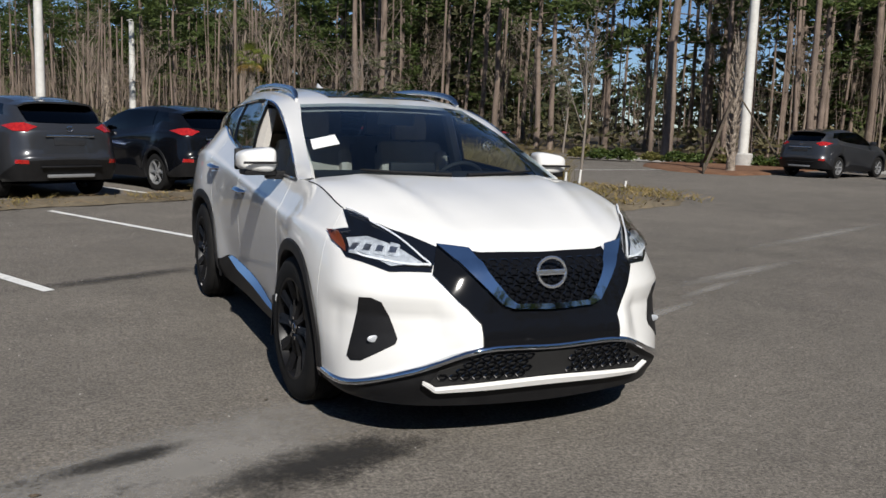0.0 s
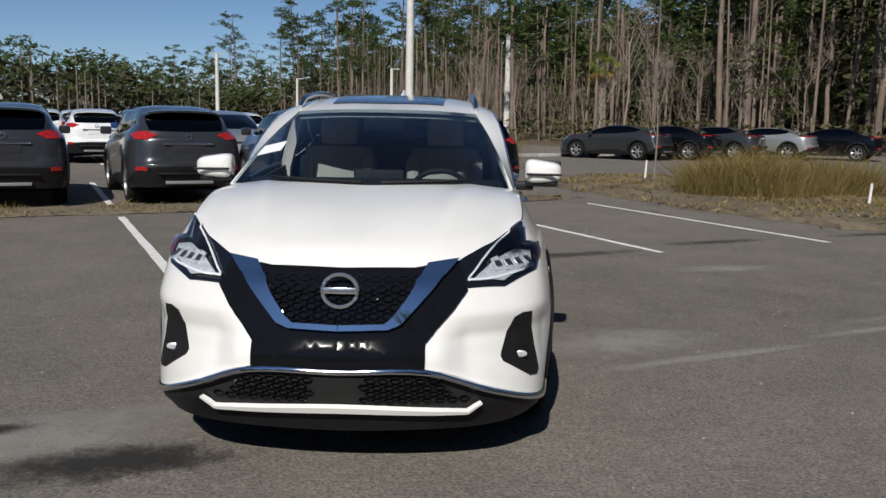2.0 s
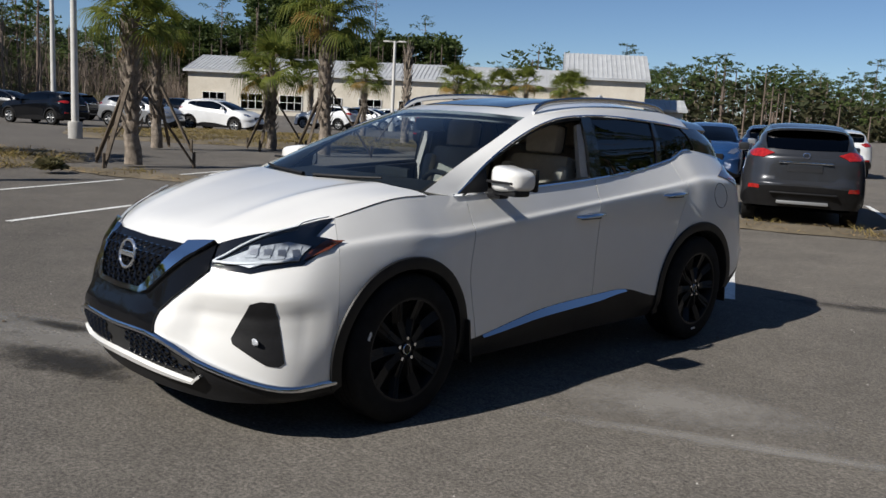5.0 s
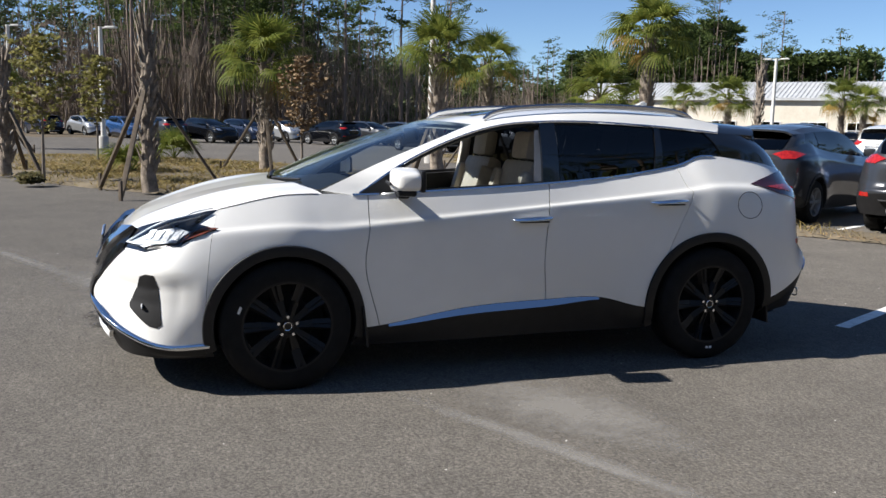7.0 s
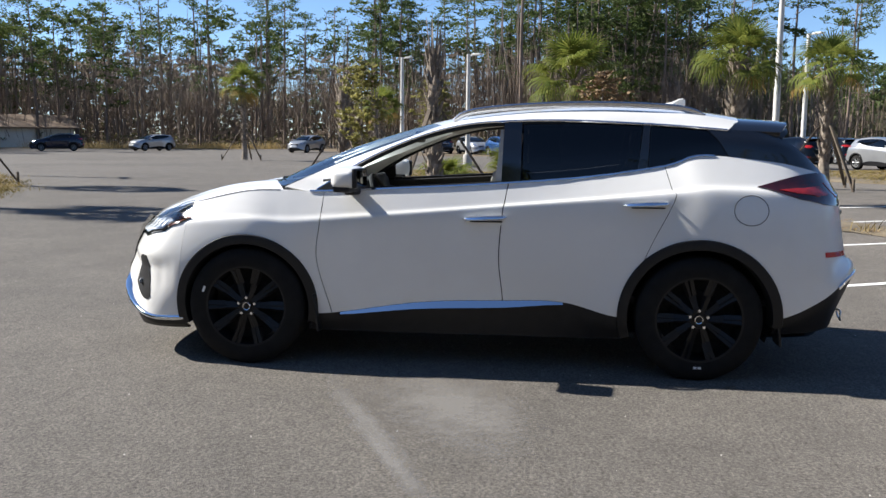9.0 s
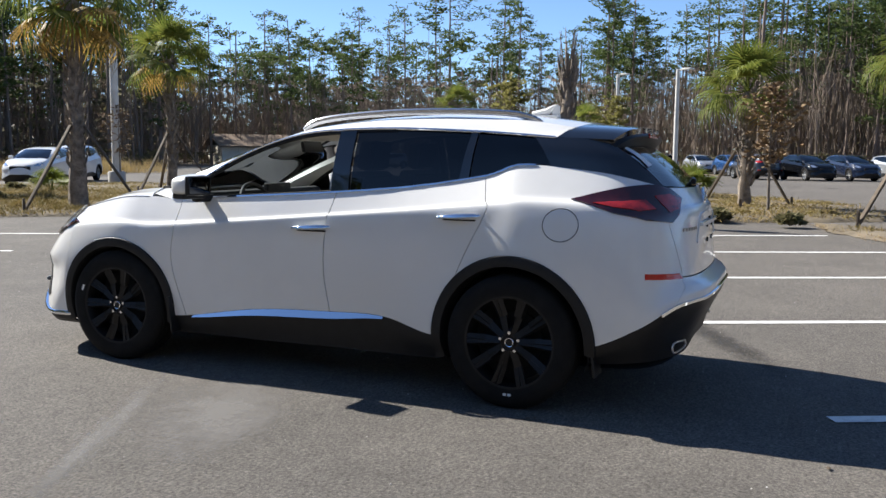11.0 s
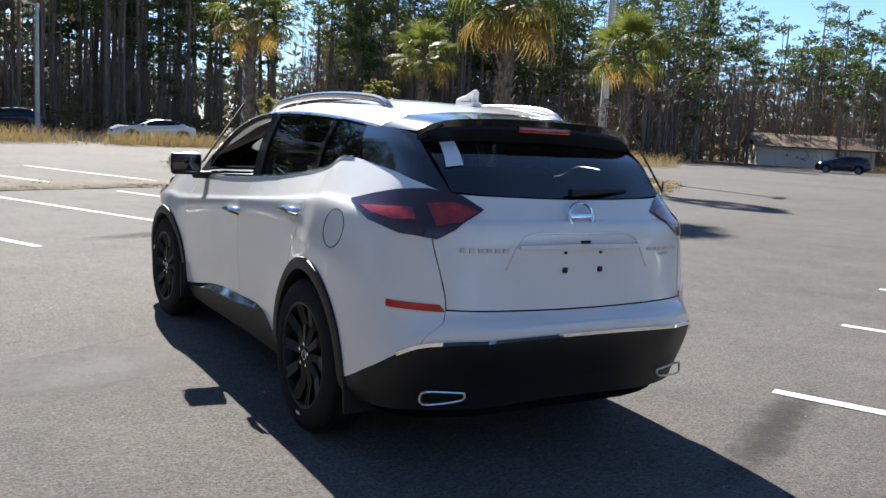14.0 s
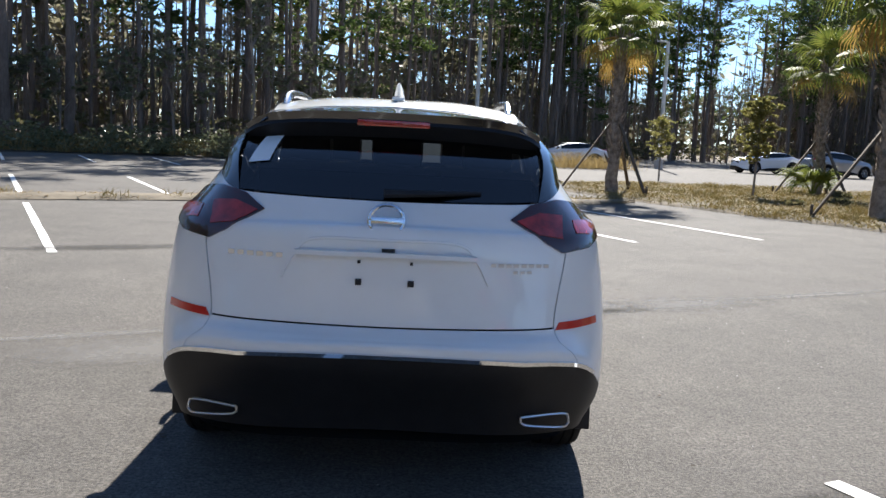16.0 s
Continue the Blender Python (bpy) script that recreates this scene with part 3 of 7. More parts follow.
def skin_grid(s0, s1, r0, r1, per_s=9, per_r=9, gap=0.0):
    ns, nr = max(2, round((s1 - s0) * per_s)), max(2, round((r1 - r0) * per_r))
    ss = np.linspace(s0 + gap, s1 - gap, ns + 1)
    rr = np.linspace(r0, r1, nr + 1)
    return np.array([[skin(s, r) for s in ss] for r in rr])


def seg(pts, a, b):
    """The piece of a form line between two stations."""
    return curve([along(pts, a + (b - a) * k / 10, True) for k in range(11)])


def in_arch(p, slack=0.0):
    return any((p[1] - y) ** 2 + (p[2] - z) ** 2 < (ARCH[k] - slack) ** 2 for k, (y, z) in HUBS.items())


def to_arch(g):
    """Draws the points near a wheel arch onto its rim."""
    for p in g.reshape(-1, 3):
        for k, (y, z) in HUBS.items():
            d = math.hypot(p[1] - y, p[2] - z)
            if abs(d - ARCH[k]) < 0.022 and d > 0:
                p[1], p[2] = y + (p[1] - y) * ARCH[k] / d, z + (p[2] - z) * ARCH[k] / d
    return g


def belt_at(y):
    """The window sill at a given place along the car."""
    lo, hi = 6.5, 14.9
    for _ in range(40):
        mid = (lo + hi) / 2
        if along(HOODLINE, mid)[1] < y:
            lo = mid
        else:
            hi = mid
    return lo


def top_at(y):
    lo, hi = 0.0, len(WINDOW_TOP) - 1.0
    for _ in range(40):
        mid = (lo + hi) / 2
        if along(WINDOW_TOP, mid)[1] < y:
            lo = mid
        else:
            hi = mid
    return lo


def line(a, b, sag=(0, 0, 0)):
    a, b = np.array(a, float), np.array(b, float)
    m = (a + b) / 2 + np.array(sag)
    return curve([a, m, b])


def roof_grids(nu=14, nv=22):
    hood = both_halves(coons(seg(HOODLINE, 0, 4), curve([(0, -1.40, 1.155), (.45, -1.335, 1.162), (.70, -1.235, 1.142), (.785, -1.19, 1.118)]),
                             curve(HOOD_MID), seg(HOODLINE, 4, 6), nu, nv, (0, 0, .012)))
    # two soft ridges that run back from the grille
    back = np.clip((hood[:, :, 1] + 2.285) / 1.1, 0, 1)
    hood[:, :, 2] += .013 * np.exp(-((np.abs(hood[:, :, 0]) - .36 - .2 * back) / .055) ** 2) * np.sin(np.pi * back) ** .7
    screen = both_halves(coons(curve([(0, -1.42, 1.135), (.45, -1.36, 1.142), (.745, -1.20, 1.14)]),
                               curve([(0, -.33, 1.555), (.32, -.29, 1.55), (.572, -.195, 1.535)]),
                               line((0, -1.42, 1.135), (0, -.33, 1.555), (0, -.02, .02)), curve([(.745, -1.20, 1.14)] + PILLAR[1:]), nu, nv, (0, -.012, .012)))
    roof = both_halves(coons(curve([(0, -.33, 1.555), (.32, -.29, 1.55), (.572, -.195, 1.535)]),
                             curve([(0, 1.70, 1.61), (.3, 1.69, 1.60), (.55, 1.66, 1.57)]), curve(ROOF_MID), curve(ROOF_EDGE), nu, nv, (0, 0, .008)))
    edge = curve(PILLAR + ROOF_EDGE[1:])
    cant = coons(curve([(.79, -1.06, 1.117)] + WINDOW_TOP), edge, line((.79, -1.06, 1.117), (.764, -1.19, 1.135)),
                 line(WINDOW_TOP[-1], ROOF_EDGE[-1]), 44, 5, (.004, 0, .004))
    return hood, screen, roof, cant


def side_glass(y0b, y1b, y0t, y1t, nu=14, nv=8):
    b0, b1, t0, t1 = belt_at(y0b), belt_at(y1b), top_at(y0t), top_at(y1t)
    c0 = curve([along(HOODLINE, b0 + (b1 - b0) * k / 6) for k in range(7)])
    c1 = curve([along(WINDOW_TOP, t0 + (t1 - t0) * k / 6) for k in range(7)])
    sag = (.018, 0, 0)
    return coons(c0, c1, line(c0(0), c1(0), sag), line(c0(1), c1(1), sag), nu, nv)


def rear_pillar(nu=16, nv=8):
    b0 = belt_at(1.10)
    c0 = curve([along(HOODLINE, b0 + (15 - b0) * k / 12) for k in range(13)])
    top = [along(WINDOW_TOP, top_at(1.12)), along(WINDOW_TOP, top_at(1.35)), WINDOW_TOP[-1], (.64, 1.74, 1.508), (.618, 1.88, 1.485)]
    c1 = curve(top)
    return coons(c0, c1, line(c0(0), c1(0), (.016, 0, 0)), line(c0(1), c1(1), (.02, 0, .02)), nu, nv)


def rear_screen(nu=10, nv=12):
    return both_halves(coons(curve([(0, 1.80, 1.55), (.32, 1.80, 1.54), (.60, 1.80, 1.50)]), curve([(0, 2.25, 1.235), (.36, 2.23, 1.24), (.595, 2.17, 1.25)]),
                             line((0, 1.80, 1.55), (0, 2.25, 1.235), (0, .03, .02)), line((.60, 1.80, 1.50), (.595, 2.17, 1.25), (.01, .03, .02)), nu, nv))


def spoiler_top(nu=10, nv=6):
    return both_halves(coons(curve([(0, 1.69, 1.608), (.3, 1.68, 1.598), (.552, 1.645, 1.567), (.656, 1.585, 1.513)]), curve([(0, 2.0, 1.578), (.32, 1.988, 1.572), (.53, 1.955, 1.55), (.628, 1.90, 1.50)]),
                             line((0, 1.69, 1.608), (0, 2.0, 1.578), (0, 0, .004)), line((.656, 1.585, 1.513), (.628, 1.90, 1.50)), nu, nv))


def make_bvh(grids):
    vs, fs = [], []
    for g in grids:
        for side in (1, -1):
            o = len(vs)
            vs += [Vector(p) for p in g.reshape(-1, 3) * np.array([side, 1, 1])]
            fs += [[o + k for k in q] for q in grid_faces(g, side < 0)]
    return BVHTree.FromPolygons(vs, fs)


def flank_x(bvh, y, z):
    hit = bvh.ray_cast(Vector((1.6, y, z)), Vector((-1, 0, 0)), 1.4)[0]
    return hit.x if hit is not None else 0.86


def arch_ring(bvh, which, side, parent, mat="black_plastic", n=56):
    """Wheel-arch cladding, a rounded lip round the opening."""
    hy, hz = HUBS[which]
    R = ARCH[which]
    a0, a1 = (-0.30, math.pi + 0.22) if which == "front" else (-0.30, math.pi + 0.08)
    bm = bmesh.new()
    rings = []
    for k in range(n + 1):
        a = a0 + (a1 - a0) * k / n
        ring = []
        for dr, out in ((0.034, 0.001), (0.030, 0.011), (0.004, 0.016), (-0.026, 0.012), (-0.032, -0.01), (-0.034, -0.12)):
            y, z = hy - math.cos(a) * (R + dr), hz + math.sin(a) * (R + dr)
            ym, zm = hy - math.cos(a) * (R + 0.012), hz + math.sin(a) * (R + 0.012)
            x = flank_x(bvh, ym, max(0.24, zm))
            x = max(x, 0.865)
            ring.append(bm.verts.new(((x + out) * side, y, z)))
        rings.append(ring)
    for r0, r1 in zip(rings, rings[1:]):
        for k in range(len(r0) - 1):
            q = (r0[k], r0[k + 1], r1[k + 1], r1[k])
            bm.faces.new(q if side < 0 else q[::-1])
    return part("arch_cladding", bm, mat, parent, "black plastic wheel arch trim")


def wheel_well(which, side, parent):
    hy, hz = HUBS[which]
    bm = bmesh.new()
    rings = []
    for k in range(25):
        a = -0.35 + (math.pi + 0.7) * k / 24
        rings.append([bm.verts.new((x * side, hy - math.cos(a) * (ARCH[which] - 0.02), hz + math.sin(a) * (ARCH[which] - 0.02))) for x in (0.45, 0.84)])
    for r0, r1 in zip(rings, rings[1:]):
        bm.faces.new((r0[0], r0[1], r1[1], r1[0]))
    bm.faces.new([r[0] for r in rings])
    return part("wheel_well", bm, "dark_lining", parent)


def wheel(parent, at, side, turn=0.0, radius=0.376, rim_r=0.262, spokes=10, rim_mat="rim_black", detail=True):
    w = new("wheel")
    w.parent = parent
    w.matrix_basis = pose(*at, 0, 0, turn + (180 if side < 0 else 0))
    half = 0.115
    sides = 64 if detail else 32
    bm = bmesh.new()
    R = radius
    prof = [(-half, rim_r), (-half - .004, rim_r + .03), (-half - .002, R - .045), (-half + .012, R - .012)]
    for x in (-.066, -.022, .022, .066):
        prof += [(x - .016, R), (x - .004, R), (x - .003, R - .008), (x + .003, R - .008), (x + .004, R), (x + .016, R)] if detail else [(x, R)]
    prof += [(half - .012, R - .012), (half + .002, R - .045), (half + .004, rim_r + .03), (half, rim_r)]
    revolve(bm, prof, "x", sides)
    tyre = part("tyre", bm, "tyre_rubber", w)
    bm = bmesh.new()
    revolve(bm, [(-half + .01, rim_r + .002), (half - .002, rim_r + .004), (half - .004, rim_r - .012), (half - .03, rim_r - .022), (-half + .04, rim_r - .03), (-half + .02, rim_r - .01)], "x", sides)
    for k in range(spokes):
        a = k * 2 * math.pi / spokes
        for da in (-0.062, 0.062):
            for t0, t1 in ((0.05, 0.15), (0.15, rim_r - .01)):
                d = da * (0.35 if t0 < .1 else 1)
                e = da * 1.0
                p0 = Vector((half - .045 + (0.012 if t0 < .1 else 0), math.cos(a + d) * t0, math.sin(a + d) * t0))
                p1 = Vector((half - (.045 if t1 < .2 else .02), math.cos(a + e) * t1, math.sin(a + e) * t1))
                tube(bm, [p0, p1], [.019, .017], 4, True, 1.2)
    revolve(bm, [(half - .075, .072), (half - .03, .072), (half - .024, .06), (half - .026, .034), (half - .018, .031), (half - .016, 0.0005)], "x", 24)
    rim = part("rim", bm, rim_mat, w, "black multi-spoke alloy rim" if rim_mat == "rim_black" else "silver alloy rim")
    if detail:
        for k in range(5):
            a = k * 2 * math.pi / 5 + .3
            bm = bmesh.new()
            tube(bm, [(half - .03, math.cos(a) * .055, math.sin(a) * .055), (half - .012, math.cos(a) * .055, math.sin(a) * .055)], .0095, 6)
            part("lug_nut", bm, "chrome", rim, "chrome wheel nut")
        bm = bmesh.new()
        revolve(bm, [(half - .016, .027), (half - .0135, .025), (half - .015, .021)], "x", 20)
        part("centre_ring", bm, "chrome", rim, "chrome centre ring")
    bm = bmesh.new()
    revolve(bm, [(half - .11, 0.001), (half - .11, .165), (half - .125, .17), (half - .125, rim_r - .03)], "x", 28)
    part("brake_disc", bm, "dark_lining", w)
    return w


def seat(parent, x, y, z, front=True):
    s = new("seat")
    s.parent = parent
    s.matrix_basis = pose(x, y, z)
    bm = bmesh.new()
    box(bm, (.50, .52, .16), (0, -.04, .08), None, .05)
    part("cushion", bm, "cream_leather", s)
    bm = bmesh.new()
    box(bm, (.49, .13, .62), (0, .25, .40), Matrix.Rotation(-.28, 3, "X"), .055)
    for k in (-1, 1):
        box(bm, (.09, .17, .48), (.22 * k, .22, .40), Matrix.Rotation(-.28, 3, "X"), .04)
    part("backrest", bm, "cream_leather", s)
    bm = bmesh.new()
    box(bm, (.26, .10, .19), (0, .335, .80), Matrix.Rotation(-.15, 3, "X"), .04)
    for k in (-1, 1):
        tube(bm, [(.06 * k, .30, .66), (.06 * k, .33, .74)], .007, 6)
    part("headrest", bm, "cream_leather", s)
    bm = bmesh.new()
    box(bm, (.46, .03, .56), (0, .325, .40), Matrix.Rotation(-.28, 3, "X"), .012)
    box(bm, (.24, .02, .17), (0, .388, .805), Matrix.Rotation(-.15, 3, "X"), .008)
    part("seat_back_cover", bm, "grey_trim", s, "dark seat back cover")
    return s


def hex_mesh(bvh, name, inside, zs, xs, parent, r=.026, off=.01, mat="gloss_black"):
    """Honeycomb of raised hexagon rims on a skin."""
    bm = bmesh.new()
    dx, dz = r * 1.9, r * 1.15
    row = 0
    z = zs[0]
    while z < zs[1]:
        x = xs[0] + (dx / 2 if row % 2 else 0)
        while x < xs[1]:
            if inside(x, z):
                ring = []
                for rr, o in ((1.0, off), (.80, off + .006), (.66, off), (.62, off - .02)):
                    loop = []
                    for k in range(6):
                        a = k * math.pi / 3
                        px, pz = x + math.cos(a) * r * rr * .98, z + math.sin(a) * r * rr * .62
                        h = bvh.ray_cast(Vector((px, -3, pz)), Vector((0, 1, 0)), 2)
                        if h[0] is None:
                            loop = None
                            break
                        loop.append(h[0] + Vector((0, -o, 0)))
                    if loop is None:
                        ring = None
                        break
                    ring.append([bm.verts.new(p) for p in loop])
                if ring:
                    for r0, r1 in zip(ring, ring[1:]):
                        for k in range(6):
                            bm.faces.new((r0[k], r0[(k + 1) % 6], r1[(k + 1) % 6], r1[k]))
            x += dx
        z += dz
        row += 1
    return part(name, bm, mat, parent, "", False)


def bars(bvh, at, n, size, gap, name, mat, parent, out):
    """A row of small raised bars, where letters stand."""
    bm = bmesh.new()
    for k in range(n):
        p = Vector(at) + Vector(((k - (n - 1) / 2) * (size[0] + gap), 0, 0))
        h = bvh.ray_cast(p + Vector((0, out * .5, 0)), Vector((0, -out, 0)), 1)
        if h[0] is not None:
            box(bm, (size[0], .006, size[1]), h[0] + Vector((0, out * .003, 0)))
    return part(name, bm, mat, parent, "", False)


def main_car():
    car = thing("crossover", "pearl white crossover with black wheels and chrome trim on asphalt", "car", pose(-.008, 0, 0, 0, 0, -.22))
    hood, screen, roof, cant = roof_grids(26, 24)
    lower = skin_grid(0, 17, 0, TOP, 11, 11)
    bvh = make_bvh([lower, hood, screen, roof, cant, rear_pillar(), rear_screen(), side_glass(.2, 1.1, .2, 1.1)])
    G = 0.006
    # painted panels, left and right
    for side in (1, -1):
        for name, s0, s1, r0, r1 in (("bumper_corner", 0, 4, 1, TOP), ("fender", 4, 7, 1, TOP), ("front_door", 7, 9, 1, TOP), ("rear_door", 9, 11, 1, TOP),
                                     ("quarter_panel", 11, 15, 1, TOP), ("rear_bumper", 15, 17, 1, 2)):
            g = to_arch(skin_grid(s0, s1, r0, r1, 11, 11, G if s0 else 0))
            if s1 == 17:
                g[:, -1, 0] = 0
            if s0 == 0:
                g[:, 0, 0] = 0
            grid_part(name, g, "pearl_white", car, side, "", .014, False, lambda p: in_arch(p, .004))
        for name, s0, s1 in (("front_skirt", 0, 4.6), ("rocker_panel", 6.4, 11), ("rear_skirt", 12.6, 17)):
            g = to_arch(skin_grid(s0, s1, 0, 1, 9, 9))
            grid_part(name, g, "black_plastic", car, side, "black plastic lower cladding", .012, False, lambda p: in_arch(p, .004))
        g = skin_grid(15, 17, 2.03, TOP, 11, 11, 0)
        g[:, -1, 0] = 0
        g[:, 0, 0] -= .004
        grid_part("tailgate", g, "pearl_white", car, side, "", .014)
        grid_part("roof_side", cant, "pearl_white", car, side, "", .02)
        g = side_glass(.335, 1.035, .335, 1.07)
        grid_part("rear_door_window", g - np.array([.012, 0, 0]), "privacy_glass", car, side, "dark tinted rear door window", 0.0)
        g = side_glass(.205, .325, .215, .325, 4, 8)
        grid_part("door_pillar", g, "gloss_black", car, side, "gloss black door pillar", .02)
        g = side_glass(1.035, 1.095, 1.075, 1.115, 3, 8)
        grid_part("door_frame", g, "gloss_black", car, side, "", .015)
        g = rear_pillar()
        grid_part("spoiler_side", coons(curve([(.656, 1.585, 1.511), (.64, 1.74, 1.506), (.622, 1.90, 1.482)]), curve([(.53, 1.95, 1.54), (.42, 1.92, 1.50), (.30, 1.84, 1.50)][::-1]), line((.656, 1.585, 1.511), (.30, 1.84, 1.50)), line((.622, 1.90, 1.482), (.53, 1.95, 1.54)), 6, 4), "gloss_black", car, side, "", .01)
        grid_part("quarter_window", g[:, :8] - np.array([.01, 0, 0]), "privacy_glass", car, side, "dark tinted quarter window", .004)
        grid_part("rear_pillar", g[:, 7:], "gloss_black", car, side, "gloss black rear pillar", .012)
        # door cards, seen through the open window
        g = skin_grid(7.1, 11, 2, TOP - .03, 5, 5) - np.array([.06, 0, 0])
        grid_part("door_card", g, "grey_trim", car, side, "", .01)
        for k in ("front", "rear"):
            arch_ring(bvh, k, side, car)
            wheel_well(k, side, car)
            hy, hz = HUBS[k]
            w = wheel(car, (side * (.818 if k == "front" else .825), hy, hz), side, 2 if k == "front" else 0)
            bm = bmesh.new()
            a = 2.72 if k == "front" else 4.66
            for da in ((0, .07) if k == "front" else (0, .09)):
                box(bm, (.005, .014, .02), (.118, -math.cos(a + da) * -.292, math.sin(a + da) * .292), Matrix.Rotation(a, 3, "X"))
            part("chalk_mark", bm, "paper", w, "small white tyre mark")
        # mud flaps
        for y in (-.955, 1.878):
            bm = bmesh.new()
            box(bm, (.16, .016, .24), (side * .845, y, .345), Matrix.Rotation(.12, 3, "X"), .006)
            part("mud_flap", bm, "black_plastic", car)
        # chrome: sill, window line, handles
        sx = lambda pts: [(x * side, y, z) for x, y, z in pts]
        wide = lambda pts: [(x * (1 + .045 * min(1, max(0, (x - .5) / .3))) * side, y, z) for x, y, z in pts]
        low = [along(SILL, 7.12 + (10.0 - 7.12) * k / 24) for k in range(25)]
        wid = [.006 + .05 * math.sin(math.pi * (k + 1.5) / 27) ** .8 for k in range(25)]
        g = np.array([[p + np.array([.003, 0, -.001]) for p in low], [p + np.array([.006 + w * .55, 0, -w * .75]) for p, w in zip(low, wid)], [p + np.array([-.01, 0, -w * 1.1]) for p, w in zip(low, wid)]])
        grid_part("sill_moulding", g, "chrome", car, side, "chrome sill moulding", .004, True)
        belt = [along(HOODLINE, 6.75 + (12.2 - 6.75) * k / 16) for k in range(17)]
        trim(bvh, sx(belt), .014, "window_moulding", "chrome", car, .004, .008, 50, "chrome window sill moulding")
        trim(bvh, sx(WINDOW_TOP), .014, "window_top_moulding", "chrome", car, .003, .007, 50)
        seal = [along(HOODLINE, 6.75 + (9.0 - 6.75) * k / 8) + np.array([-.02, 0, .004]) for k in range(9)]
        bm = bmesh.new()
        tube(bm, sx(seal), .012, 6)
        part("window_seal", bm, "black_plastic", car)
        bm = bmesh.new()
        tube(bm, sx([along(WINDOW_TOP, 5 * k / 14) + np.array([-.012, 0, -.012]) for k in range(15)]), .016, 6)
        part("window_frame", bm, "black_plastic", car)
        for y, z in ((.115, .965), (1.09, 1.065)):
            bm = bmesh.new()
            x = flank_x(bvh, y, z)
            tube(bm, [(x - .012, y - .14, z - .006), (x + .022, y - .11, z - .003), (x + .036, y, z + .004), (x + .026, y + .10, z + .009), (x - .012, y + .13, z + .009)], [.012, .021, .024, .019, .010], 10, True, .6)
            for q in bm.verts:
                q.co.x *= side
            if side < 0:
                bmesh.ops.reverse_faces(bm, faces=bm.faces[:])
            part("door_handle", bm, "chrome", car, "chrome door handle")
            # dark strip below the handle, standing in for the shade under it
            bm = bmesh.new()
            box(bm, (.012, .2, .01), ((x + .003) * side, y + .005, z - .02), None, .004)
            part("handle_gap", bm, "black_plastic", car)
            pts = [(x, y + .02 + .095 * math.cos(a), z - .012 + .052 * math.sin(a)) for a in np.linspace(0, 2 * math.pi, 18)[:-1]]
            on_skin(bvh, sx(pts), "handle_recess", "pearl_white", car, -.002, .02, .0, "", (side, 0, 0))
        # mirrors
        bm = bmesh.new()
        bmesh.ops.create_uvsphere(bm, u_segments=28, v_segments=18, radius=1.0)
        for q in bm.verts:
            c = [math.copysign(abs(k) ** .5, k) for k in q.co]
            out = c[0] * side
            q.co = Vector((c[0] * .108, c[1] * .088 * (1 - .12 * out) + .018 * out * out, c[2] * (.066 - .012 * out) - .004 * out))
        mir = new("door_mirror")
        mir.parent = car
        mir.matrix_basis = pose(side * .966, -.74, 1.205, 0, 0, -8 * side)
        part("mirror_cap", bm, "pearl_white", mir, "white mirror cap")
        bm = bmesh.new()
        box(bm, (.19, .11, .04), (-.008 * side, .0, -.066), None, .016)
        box(bm, (.15, .07, .05), (-.13 * side, .0, -.085), None, .014)
        box(bm, (.20, .012, .014), (.01 * side, -.1, -.012), None, .004)
        part("mirror_foot", bm, "black_plastic", mir)
        bm = bmesh.new()
        box(bm, (.175, .012, .10), (0, .1, 0), None, .004)
        part("mirror_glass", bm, "mirror_glass", mir, "mirror glass")
        bm = bmesh.new()
        box(bm, (.198, .03, .122), (0, .088, 0), None, .012)
        part("mirror_rim", bm, "black_plastic", mir, "black mirror rim")
        bm = bmesh.new()
        tri = [(.795, -.985, 1.112), (.80, -.74, 1.13), (.762, -.74, 1.265)]
        bm.faces.new([bm.verts.new(((x + .004) * side, y, z)) for x, y, z in tri])
        part("mirror_sail", bm, "black_plastic", car, "", False)
        trim(bvh, sx([tuple(along(HOODLINE, 4.02 + 1.9 * k / 10)) for k in range(11)]), .007, "bonnet_seam", "dark_lining", car, .002, .003, 40)
        g = skin_grid(6.92, 11.08, 1.02, TOP - .06, 6, 6) - np.array([.022, 0, 0])
        grid_part("door_seal", g, "dark_lining", car, side, "", 0, False, lambda p: in_arch(p, -.01))
        # headlamp: black housing, lens, strips, amber corner
        on_skin(bvh, wide([(.478, -2.218, .905), (.62, -2.02, .955), (.748, -1.775, 1.028), (.752, -1.88, .948), (.827, -1.801, .945), (.80, -2.0, .845), (.67, -2.17, .79), (.51, -2.25, .775)]),
                "headlamp_housing", "gloss_black", car, .003, .02, .003, "", (side * .6, -.8, .1))
        lamp = on_skin(bvh, wide([(.50, -2.243, .80), (.60, -2.06, .925), (.70, -1.87, .985), (.742, -1.80, 1.012), (.746, -1.892, .942), (.818, -1.815, .938), (.79, -2.0, .855), (.66, -2.165, .802)]),
                       "headlamp", "lamp_glass", car, .021, .025, .0, "clear headlamp lens over dark housing", (side * .6, -.8, .1))
        trim(bvh, wide([(.51, -2.235, .806), (.60, -2.065, .92), (.70, -1.86, .99), (.738, -1.793, 1.018)]), .009, "running_light", "lamp_white", lamp, .015, .006, 30, "white running light strip")
        trim(bvh, wide([(.51, -2.235, .806), (.62, -2.175, .818), (.74, -2.06, .846), (.768, -2.0, .864)]), .012, "running_light", "lamp_white", lamp, .015, .006, 30, "white running light strip")
